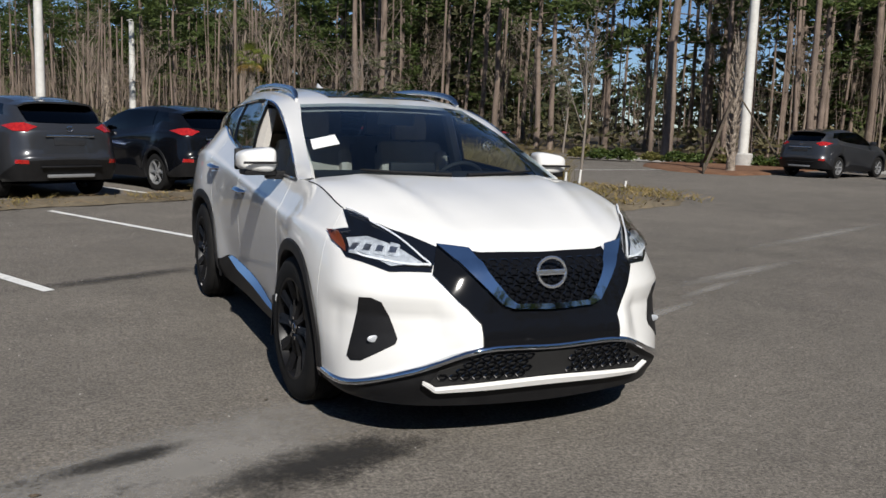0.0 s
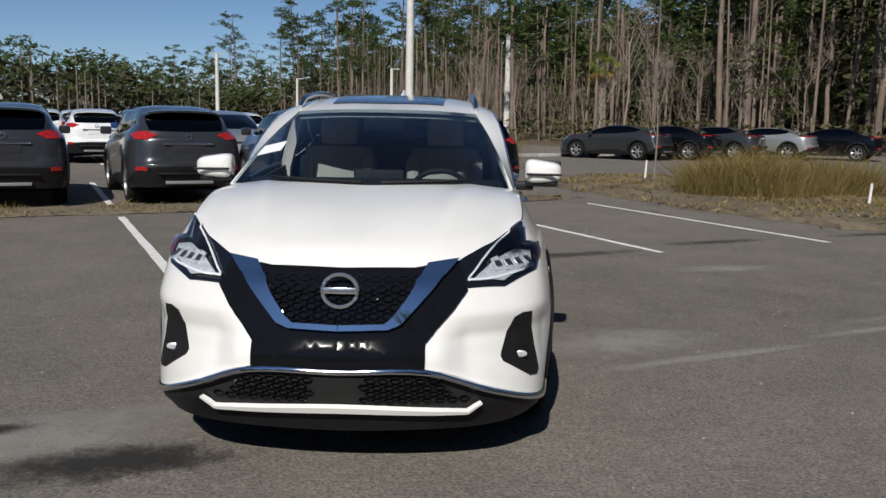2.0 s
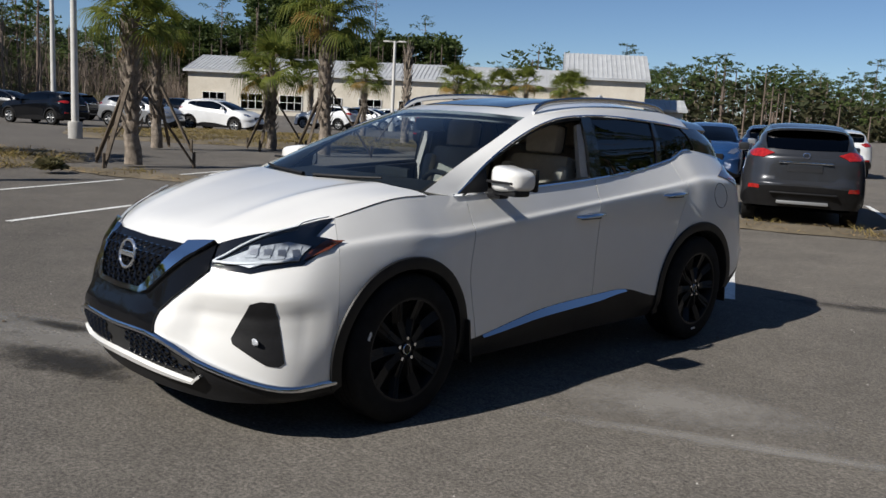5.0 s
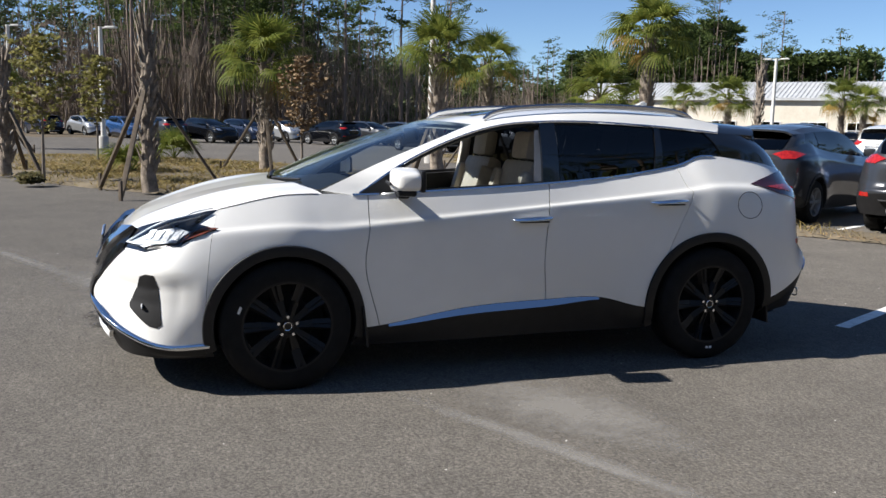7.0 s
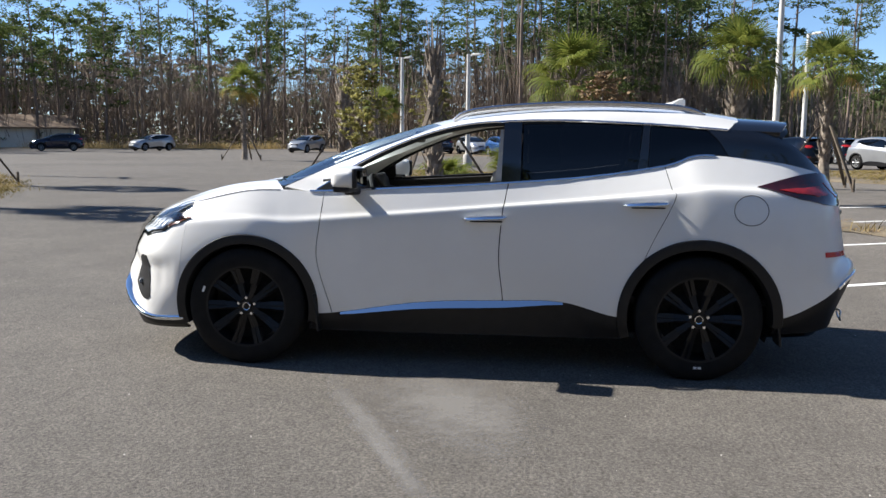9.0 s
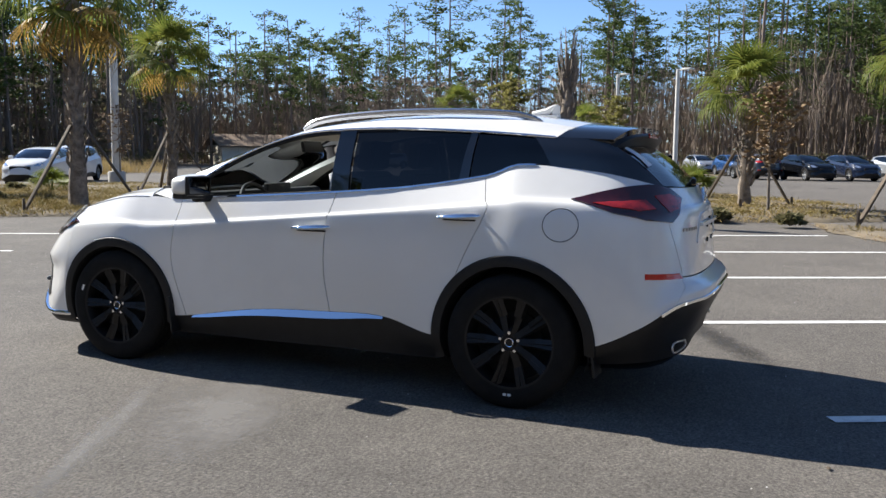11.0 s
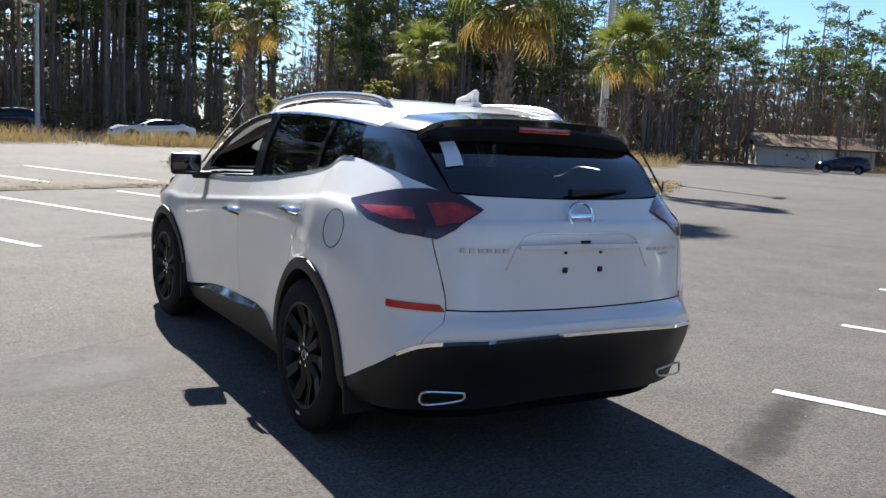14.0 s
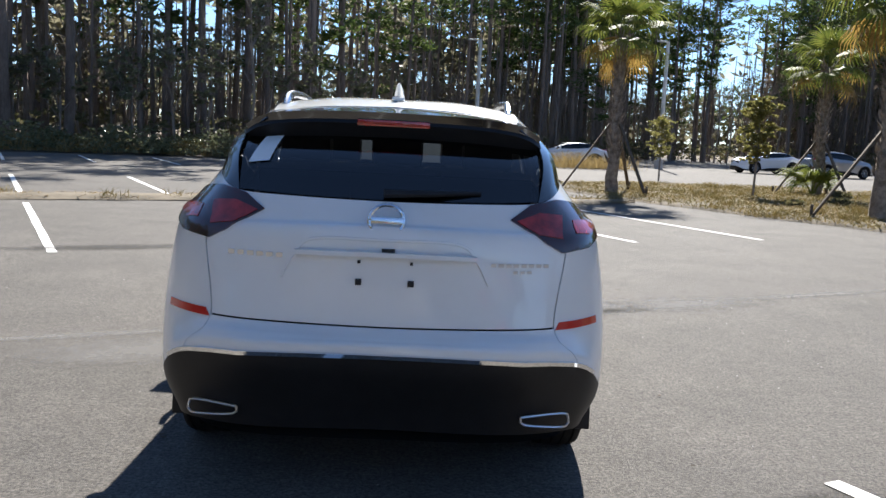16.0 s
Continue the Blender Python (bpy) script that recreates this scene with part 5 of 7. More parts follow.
GREY, BLACK = "dark grey crossover with red tail lamps parked on asphalt", "black crossover with red tail lamps parked on asphalt"
WHITE, SILVER = "white crossover parked in the car park", "silver crossover parked in the car park"
put(("crossover", "gunmetal_paint"), GREY, spot(-2.6, 11.9))
put(("crossover", "gunmetal_paint"), "dark grey crossover parked nose-in past the median", spot(.1, 11.8, NOSE_IN + 1.5))
put(("crossover", "gunmetal_paint"), "dark grey crossover beside a black one", spot(2.75, 11.75, NOSE_IN - 1))
put(("crossover", "black_paint"), BLACK, spot(5.75, 11.7, NOSE_IN - 1, .965))
put(("crossover", "gunmetal_paint"), "dark grey crossover parked at the wood's edge", at(23.6, 17.0, 104))
put(("crossover", "silver_paint"), SILVER, at(26.4, 14.2, 104))
put(("large_suv", "plain_white_paint"), "large white off-roader seen from behind", at(-20.2, 25.3, 206, 1.05))
put(("large_suv", "gunmetal_paint"), "large dark grey off-roader seen from behind", at(-22.7, 23.2, 206, 1.05))
put(("crossover", "blue_paint"), "blue crossover facing the stall row", spot(.9, 21.5, ROW_TURN))
put(("crossover", "plain_white_paint"), WHITE, spot(-.4, 25.4))
put(("crossover", "plain_white_paint"), WHITE, spot(5.2, 29.9))
put(("crossover", "plain_white_paint"), WHITE, spot(-1.9, 30.0))
put(("crossover", "plain_white_paint"), WHITE, spot(-.4, 36))
put(("crossover", "navy_paint"), "dark blue crossover parked in the car park", spot(2.6, 25.0))
put(("crossover", "silver_paint"), SILVER, spot(3.0, 20.8, ROW_TURN))
for i, (u, v, p, lb) in enumerate(((20.4, 25.4, "gunmetal_paint", "dark grey saloon parked before the woods"), (22.9, 25.2, "black_paint", "black saloon parked before the woods"),
                                   (25.4, 25.2, "gunmetal_paint", "dark grey saloon parked before the woods"), (28.0, 24.7, "silver_paint", "silver saloon parked before the woods"),
                                   (31.0, 23.6, "black_paint", "black saloon with a paper on its window"))):
    put(("saloon", p), lb, spot(u, v, NOSE_IN + 28))
far = [(-45.5, 34.1, "plain_white_paint"), (-48, 40.4, "plain_white_paint"), (-48, 43.3, "plain_white_paint"), (-48.9, 49.5, "black_paint"), (-52, 45, "silver_paint"),
       (-56.6, 5, "navy_paint"), (-53.6, 10.3, "black_paint"), (-54.9, 13.4, "gunmetal_paint"), (-54.4, 16.0, "gunmetal_paint"), (-52.6, 18.6, "black_paint"), (-50, 22.2, "plain_white_paint"), (-50, 26, "black_paint"),
       (-72, -9.4, "navy_paint"), (-71, -6.0, "silver_paint"), (-66, -3, "blue_paint"), (-56.2, -.8, "gunmetal_paint"), (-55.4, 2.4, "black_paint"),
       (-60, 8, "silver_paint"), (-42.2, 13.4, "black_paint"), (-40, 17.6, "silver_paint"), (-37.8, 21, "plain_white_paint")]
for i, (x, y, p) in enumerate(far):
    put(("crossover", p), {"plain_white_paint": WHITE, "silver_paint": SILVER}.get(p, "dark crossover in a far row of parked cars"), at(x, y, 116 + (180 if i % 3 == 0 else 0) + (i * 37 % 9) - 4))
put(("crossover", "silver_paint"), "silver car parked at the far end of the drive", at(-79, -39.5, 60))
put(("crossover", "navy_paint"), "dark blue car parked at the far end of the drive", at(-73, -46.2, 30))
put(("crossover", "silver_paint"), "silver car parked by the wood's edge", at(-76, -22.5, 75))
put(("saloon", "plain_white_paint"), "white saloon parked side-on beyond the palms", at(-23.3, -51.6, 104))
put(("crossover", "silver_paint"), "silver estate car beyond the palms", at(-27.4, -50.2, 284))
put(("saloon", "plain_white_paint"), "white saloon parked beside the dry grass", at(-9.0, -45.5, 96))
put(("crossover", "navy_paint"), "dark blue car parked among the trees", at(-2.5, -58, 80))
put(("crossover", "navy_paint"), "dark blue car parked among the trees", at(2.5, -60, 80))
put(("crossover", "plain_white_paint"), "white crossover parked side-on past the palms", at(-23.2, -28.6, 118))
put(("large_suv", "plain_white_paint"), "white pick-up bodied car behind the crossover", at(-27.6, -31.4, 118))

# ---- plants ----
mottled("pine_bark", (0.10, 0.076, 0.06), (0.26, 0.2, 0.16), 3, 0.95, 0.8, 0.03, stretch=(1, 1, .25))
mottled("grey_bark", (0.13, 0.11, 0.09), (0.29, 0.25, 0.21), 3, 0.95, 0.6, 0.02, stretch=(1, 1, .3))
mottled("palm_bark", (0.10, 0.078, 0.058), (0.38, 0.32, 0.26), 7, 0.95, 0.8, 0.03)
varied("pine_needles", (0.032, 0.058, 0.016), (0.115, 0.15, 0.042), 0.6, trans=.4)
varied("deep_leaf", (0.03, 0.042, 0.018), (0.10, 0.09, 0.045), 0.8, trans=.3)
varied("thicket_leaf", (0.19, 0.15, 0.115), (0.35, 0.285, 0.225), 0.9, trans=.3)
varied("twigs", (0.15, 0.12, 0.095), (0.30, 0.245, 0.195), 0.9)
varied("thicket_twigs", (0.11, 0.086, 0.066), (0.26, 0.205, 0.158), 0.9)
# paler deep leaf for woods towards the sun: hazy backlight put into its colour
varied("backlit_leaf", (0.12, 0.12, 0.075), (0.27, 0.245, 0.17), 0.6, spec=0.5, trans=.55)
# glossy leaf, its colour also lightened to stand in for sun glints
varied("sheen_leaf", (0.11, 0.125, 0.06), (0.30, 0.31, 0.18), 0.33, spec=0.7, trans=.5)
varied("palm_leaf", (0.075, 0.11, 0.02), (0.21, 0.225, 0.05), 0.6, spec=0.15, trans=.4)
varied("dry_palm_leaf", (0.24, 0.14, 0.035), (0.42, 0.29, 0.085), 0.6, trans=.4)
varied("shrub_leaf", (0.03, 0.06, 0.015), (0.10, 0.13, 0.03), 0.5, trans=.3)
varied("yellow_leaf", (0.15, 0.15, 0.045), (0.31, 0.28, 0.10), 0.5, trans=.5)
varied("dry_grass", (0.24, 0.17, 0.07), (0.46, 0.35, 0.16), 0.8, trans=.3)
varied("green_gold_grass", (0.11, 0.10, 0.025), (0.32, 0.23, 0.09), 0.8, trans=.2)
varied("litter", (0.12, 0.07, 0.035), (0.30, 0.22, 0.13), 0.9)
varied("brush_leaf", (0.07, 0.078, 0.032), (0.21, 0.18, 0.095), 0.7, trans=.4)
mottled("stake_wood", (0.055, 0.042, 0.03), (0.14, 0.11, 0.08), 4, 0.9, 0.3, 0.01)


def np_tube(pts, radii, sides):
    pts = np.asarray(pts, float)
    v, f = [], []
    for i, p in enumerate(pts):
        d = pts[min(i + 1, len(pts) - 1)] - pts[max(i - 1, 0)]
        d = d / (np.linalg.norm(d) + 1e-9)
        a = np.cross(d, (0.3, 0.2, 0.93))
        a /= np.linalg.norm(a) + 1e-9
        b = np.cross(d, a)
        for k in range(sides):
            t = 2 * math.pi * k / sides
            v.append(p + (a * math.cos(t) + b * math.sin(t)) * radii[i])
    for i in range(len(pts) - 1):
        for k in range(sides):
            f.append((i * sides + k, i * sides + (k + 1) % sides, (i + 1) * sides + (k + 1) % sides, (i + 1) * sides + k))
    return np.array(v), f


def join(chunks):
    vs, fs, o = [], [], 0
    for v, f in chunks:
        vs.append(np.asarray(v, float))
        fs += [tuple(i + o for i in q) for q in f]
        o += len(v)
    return np.concatenate(vs), fs


def blade(p, d, length, width, rnd):
    """One narrow leaf as a folded pair of triangles."""
    d = np.asarray(d, float)
    d = d / (np.linalg.norm(d) + 1e-9)
    s = np.cross(d, (rnd.uniform(-1, 1), rnd.uniform(-1, 1), rnd.uniform(-1, 1)))
    s = s / (np.linalg.norm(s) + 1e-9) * width / 2
    p = np.asarray(p, float)
    return [p, p + d * length * .5 + s, p + d * length, p + d * length * .5 - s]


def leaf_cloud(points, size, width, rnd, per=6, up=.2, sag=0.0):
    v, f = [], []
    for p in points:
        for _ in range(per):
            a = rnd.uniform(0, 2 * math.pi)
            z = rnd.uniform(-.5, 1.0) * .8 + up - sag
            o = len(v)
            v += blade(p, (math.cos(a), math.sin(a), z), size * rnd.uniform(.6, 1.2), width, rnd)
            f.append((o, o + 1, o + 2, o + 3))
    return np.array(v), f


def pine_data(seed, height, rich=1.0, low=.45):
    rnd = random.Random(seed)
    lean = (rnd.uniform(-.03, .03), rnd.uniform(-.03, .03))
    n = 9
    r0 = height * .0085 + .04
    pts = [(lean[0] * height * (k / n) ** 1.4 + rnd.uniform(-.07, .07) * (k > 0), lean[1] * height * (k / n) ** 1.4 + rnd.uniform(-.07, .07) * (k > 0), height * k / n) for k in range(n + 1)]
    trunk = [np_tube(pts, [r0 * (1.15 if k == 0 else 1) * (1 - .75 * k / n) for k in range(n + 1)], 7)]
    tufts = []
    P = np.array(pts)
    nb = int(16 * rich)
    for b in range(nb):
        t = low + (.99 - low) * ((b + rnd.random()) / nb)
        base_p = np.array([np.interp(t * height, P[:, 2], P[:, k]) for k in range(3)])
        a = rnd.uniform(0, 6.28)
        q = (t - low) / (1 - low)
        L = height * (.05 + .10 * math.sin(math.pi * min(1, q * .8 + .15))) * rnd.choice((.5, .8, 1.0, 1.3))
        d = np.array([math.cos(a), math.sin(a), rnd.uniform(-.05, .5)])
        trunk.append(np_tube([base_p, base_p + d * L * .5 + (0, 0, -.05 * L), base_p + d * L], [r0 * .22, r0 * .13, r0 * .05], 3))
        # flat clumps of needles towards the end of each limb
        for f in (.55, .82, 1.02):
            c = base_p + d * L * (f + rnd.uniform(-.08, .08)) + np.array([rnd.gauss(0, .14), rnd.gauss(0, .14), rnd.gauss(.06, .07)]) * L
            for k in range(rnd.randint(6, 10)):
                tufts.append(c + np.array([rnd.gauss(0, .40), rnd.gauss(0, .40), rnd.gauss(0, .15)]))
    for b in range(7):
        t = rnd.uniform(.2, low)
        base_p = np.array([np.interp(t * height, P[:, 2], P[:, k]) for k in range(3)])
        a = rnd.uniform(0, 6.28)
        trunk.append(np_tube([base_p, base_p + np.array([math.cos(a), math.sin(a), rnd.uniform(-.2, .2)]) * rnd.uniform(.5, 1.6)], [.03, .008], 3))
    return join(trunk), leaf_cloud(tufts, .50, .15, rnd, 4)


def bare_data(seed, height, leafy=0):
    rnd = random.Random(seed)
    chunks, tips = [], []

    def grow(p, d, length, r, depth):
        q = p + d * length
        m1 = (p + q) / 2 + np.array([rnd.uniform(-1, 1), rnd.uniform(-1, 1), 0]) * length * .05
        chunks.append(np_tube([p, m1, q], [r, r * .8, r * .55], 5) if depth == 0 else np_tube([p, q], [r, r * .55], 3))
        if depth >= 3:
            tips.append(q)
            return
        for k in range((7, 4, 3)[depth]):
            t = rnd.uniform(.35, 1.0) if depth == 0 else rnd.uniform(.3, 1)
            a = rnd.uniform(0, 6.28)
            s = np.array([math.cos(a), math.sin(a), rnd.uniform(.5, 1.5)])
            nd = d * .5 + s * .6
            nd /= np.linalg.norm(nd)
            grow(p + (q - p) * t, nd, length * rnd.uniform(.3, .52), r * .42, depth + 1)
    grow(np.zeros(3), np.array([rnd.uniform(-.08, .08), rnd.uniform(-.08, .08), 1.0]), height * .62, height * .008 + .012, 0)
    tw = []
    for p in tips:
        for _ in range(3):
            o = len(tw)
            tw.append(blade(p, (rnd.uniform(-1, 1), rnd.uniform(-1, 1), rnd.uniform(-.1, 1.2)), height * .075, .018, rnd))
    v = np.array([q for t in tw for q in t])
    f = [(4 * k, 4 * k + 1, 4 * k + 2, 4 * k + 3) for k in range(len(tw))]
    wood = join(chunks + [(v, f)])
    return wood, (leaf_cloud(tips, .16, .09, rnd, leafy) if leafy else None)


def tree_thing(name, label, category, wood, wood_mat, leaves, leaf_mat, m, group, crown="crown"):
    t = thing(name, label, category, m, group)
    link_mesh("trunk", *wood, wood_mat, t)
    if leaves is not None:
        link_mesh(crown, *leaves, leaf_mat, t, "", False)
    return t


def inside(pt, poly):
    x, y = pt
    r = False
    for (x0, y0), (x1, y1) in zip(poly, poly[1:] + poly[:1]):
        if (y0 > y) != (y1 > y) and x < (x1 - x0) * (y - y0) / (y1 - y0) + x0:
            r = not r
    return r


PINE_LABEL = "tall pine with bare lower trunk at the wood's edge"
pines = [pine_data(40 + k, h, 1.0, lo) for k, (h, lo) in enumerate(((21, .56), (18, .48), (23, .6), (17, .4), (20, .52), (14, .3)))]
bares = [bare_data(60 + k, h) for k, h in enumerate((9, 12, 7.5, 10.5))]


def streaks(pts, lo, hi, width, lean, rnd):
    """Thin upright stems as single slivers."""
    v, f = [], []
    for p in pts:
        h = rnd.uniform(lo, hi)
        a = rnd.uniform(0, 3.14)
        s = np.array([math.cos(a), math.sin(a), 0]) * width * rnd.uniform(.6, 1.3)
        e = p + np.array([rnd.gauss(0, lean) * h, rnd.gauss(0, lean) * h, h])
        o = len(v)
        v += [p - s, p + s, e + s * .25, e - s * .25]
        f.append((o, o + 1, o + 2, o + 3))
    return np.array(v), f


def woods(name, edge, depth, n_near, n_far, n_bare, seed, green=(5, 19), brown=8.0, dense=1.0, stem=.022, deep_mat="deep_leaf", lush=1.0, label="dense mixed pine wood with leafless undergrowth", bushy=50, leaf=.66, murk=1.0):
    """Trees behind a line of edge points: separate trees in front, joined ones further in."""
    rnd = random.Random(seed)
    f = curve([(p.x, p.y, 0) for p in edge])
    span = sum((q - p).length for p, q in zip(edge, edge[1:]))
    steps = np.array([f(k / 400) for k in range(401)])
    run = np.concatenate([[0], np.cumsum(np.linalg.norm(np.diff(steps, axis=0), axis=1))])

    def place(dmin, dmax):
        t = float(np.interp(rnd.random() * run[-1], run, np.linspace(0, 1, 401)))
        p = Vector(f(t))
        d = (Vector(f(min(1, t + .01))) - Vector(f(max(0, t - .01)))).normalized()
        n = Vector((-d.y, d.x, 0))
        if n.dot(p) < 0:
            n = -n
        return p + n * (dmin + (dmax - dmin) * rnd.random() ** 1.1)

    def at3(dmin, dmax, z0, z1):
        p = place(dmin, dmax)
        return np.array([p.x, p.y, rnd.uniform(z0, z1)])
    for kind, count, far in (("pine", n_near, .4), ("bare", n_bare, .4)):
        for k in range(count):
            p = place(.3, depth * far)
            i = rnd.randrange(6 if kind == "pine" else 4)
            m = pose(p.x, p.y, -.05, 0, 0, rnd.uniform(0, 360)) @ Matrix.Diagonal((*([rnd.uniform(.8, 1.2)] * 3), 1))
            key = (kind, i)
            if key in MODELS:
                copy_thing(MODELS[key], m).scale = m.to_scale()
            elif kind == "pine":
                MODELS[key] = tree_thing("pine_tree", PINE_LABEL, "tree", pines[i][0], "pine_bark", pines[i][1], "pine_needles", m, "pines at the wood's edge")
            else:
                MODELS[key] = tree_thing("bare_tree", "slender leafless tree at the wood's edge", "tree", bares[i][0], "twigs", None, "", m, "leafless trees")
    tw, tl, tb = [], [], []
    for k in range(n_far):
        p = place(depth * .25, depth)
        a, s = rnd.uniform(0, 6.28), rnd.uniform(.85, 1.25)
        R = np.array([[math.cos(a), -math.sin(a), 0], [math.sin(a), math.cos(a), 0], [0, 0, 1]]) * s
        if rnd.random() < .7:
            w, l = pines[rnd.randrange(6)]
            tw.append((w[0] @ R.T + np.array(p), w[1]))
            tl.append((l[0] @ R.T + np.array(p), l[1][::2]))
        else:
            w = bares[rnd.randrange(4)][0]
            tb.append((w[0] @ R.T + np.array(p), w[1]))
    for k in range(int(span * 1.5 * dense)):
        p = place(depth * .05, depth * .8)
        h, r = rnd.uniform(.5, .95) * green[1], rnd.choice((.05, .06, .08, .11, .15))
        tw.append(np_tube([p, p + Vector((rnd.gauss(0, .3), rnd.gauss(0, .3), h))], [r, r * .5], 5))
    root = thing(name, label, "woods", None, "", "stuff")
    link_mesh("trunks", *join(tw), "pine_bark", root)
    link_mesh("needles", *join(tl), "pine_needles", root, "", False)
    if tb:
        link_mesh("leafless_trees", *join(tb), "twigs", root)
    # thicket of thin stems, then leafy brush, then the dark mass of crowns further in
    n = int(span * bushy * dense)
    link_mesh("thicket", *streaks([at3(0, depth * .7, 0, brown * .62) for _ in range(n)], 1.2, brown * .5, stem, .16, rnd), "thicket_twigs", root, "", False)
    brush = [at3(.0, depth * .3, .1, 1.7) for _ in range(int(span * 9))] + [at3(depth * .3, depth, .2, brown) for _ in range(int(span * 11 * dense))]
    link_mesh("undergrowth", *leaf_cloud(brush, .5, .17, rnd, 6), "brush_leaf", root, "", False)
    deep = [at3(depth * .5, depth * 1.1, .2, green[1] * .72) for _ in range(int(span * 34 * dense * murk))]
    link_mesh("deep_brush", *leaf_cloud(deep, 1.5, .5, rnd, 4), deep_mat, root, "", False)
    mass = []
    for k in range(int(span * 2.3 * dense * lush)):
        c = at3(depth * .35, depth * 1.05, *green)
        for j in range(15):
            mass.append(c + np.array([rnd.gauss(0, .75), rnd.gauss(0, .75), rnd.gauss(0, .42)]))
    link_mesh("crowns", *leaf_cloud(mass, leaf, leaf * .29, rnd, 5), "pine_needles", root, "", False)
    return root


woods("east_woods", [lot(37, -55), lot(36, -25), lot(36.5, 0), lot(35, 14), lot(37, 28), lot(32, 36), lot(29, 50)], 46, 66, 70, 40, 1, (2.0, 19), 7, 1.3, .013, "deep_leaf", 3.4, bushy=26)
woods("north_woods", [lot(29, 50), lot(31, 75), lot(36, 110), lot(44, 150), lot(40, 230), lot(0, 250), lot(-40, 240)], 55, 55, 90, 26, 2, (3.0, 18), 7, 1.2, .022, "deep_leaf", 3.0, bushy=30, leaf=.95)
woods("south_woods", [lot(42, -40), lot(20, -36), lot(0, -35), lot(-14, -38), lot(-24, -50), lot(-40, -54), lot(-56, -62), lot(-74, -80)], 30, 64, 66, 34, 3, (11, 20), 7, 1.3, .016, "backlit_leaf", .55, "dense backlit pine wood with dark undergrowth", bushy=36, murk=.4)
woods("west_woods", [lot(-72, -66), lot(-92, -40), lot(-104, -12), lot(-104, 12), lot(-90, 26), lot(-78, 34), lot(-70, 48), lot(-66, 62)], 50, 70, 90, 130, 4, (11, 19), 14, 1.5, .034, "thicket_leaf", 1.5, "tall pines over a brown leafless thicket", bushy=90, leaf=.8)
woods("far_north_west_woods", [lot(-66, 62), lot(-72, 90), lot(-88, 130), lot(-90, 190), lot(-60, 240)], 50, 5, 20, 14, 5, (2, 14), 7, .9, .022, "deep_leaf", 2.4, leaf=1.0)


def distant_woods():
    """A ring of far woods that closes the view all round."""
    rnd = random.Random(77)
    root = thing("distant_woods", "far line of mixed green and brown woods", "woods", None, "", "stuff")
    top = lambda a: 11.5 + 2.4 * math.sin(a * 9 + 1) + 1.8 * math.sin(a * 23) + 1.2 * math.sin(a * 61 + 2)
    low, high, st = [], [], []
    for k in range(15000):
        a, r = rnd.uniform(0, 6.283), rnd.uniform(172, 205)
        low.append(np.array([r * math.cos(a), r * math.sin(a), rnd.random() ** 1.2 * top(a) * .8]))
    for k in range(2000):
        a, r = rnd.uniform(0, 6.283), rnd.uniform(168, 200)
        c = np.array([r * math.cos(a), r * math.sin(a), top(a) * rnd.uniform(.45, 1.0)])
        high += [c + np.array([rnd.gauss(0, 1.6), rnd.gauss(0, 1.6), rnd.gauss(0, .8)]) for _ in range(9)]
        if k % 2:
            st.append(np_tube([c * (1, 1, 0), c], [.2, .1], 4))
    link_mesh("undergrowth", *leaf_cloud(low, 2.2, .8, rnd, 4), "deep_leaf", root, "", False)
    link_mesh("crowns", *leaf_cloud(high, 1.1, .4, rnd, 4), "pine_needles", root, "", False)
    link_mesh("trunks", *join(st), "pine_bark", root)


distant_woods()
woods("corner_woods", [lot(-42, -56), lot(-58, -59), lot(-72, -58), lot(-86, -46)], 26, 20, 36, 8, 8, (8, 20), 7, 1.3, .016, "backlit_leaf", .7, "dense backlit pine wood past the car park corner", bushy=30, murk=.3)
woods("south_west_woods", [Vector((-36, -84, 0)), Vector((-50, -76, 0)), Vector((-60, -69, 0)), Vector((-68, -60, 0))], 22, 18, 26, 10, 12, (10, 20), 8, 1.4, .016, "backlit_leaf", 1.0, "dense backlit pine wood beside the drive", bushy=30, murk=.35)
woods("hill_woods", [Vector((-142, 72, 0)), Vector((-131, 90, 0)), Vector((-121, 103, 0)), Vector((-110, 116, 0))], 26, 0, 10, 2, 6, (3, 16), 5, 2.0, .03, "deep_leaf", 4.0, "rounded stand of dense green trees", leaf=1.3)
woods("hill_woods", [Vector((-137, 86, 0)), Vector((-132, 93, 0)), Vector((-127, 101, 0))], 22, 0, 6, 1, 9, (9, 22), 5, 1.6, .03, "deep_leaf", 4.5, "rounded stand of dense green trees", leaf=1.3)


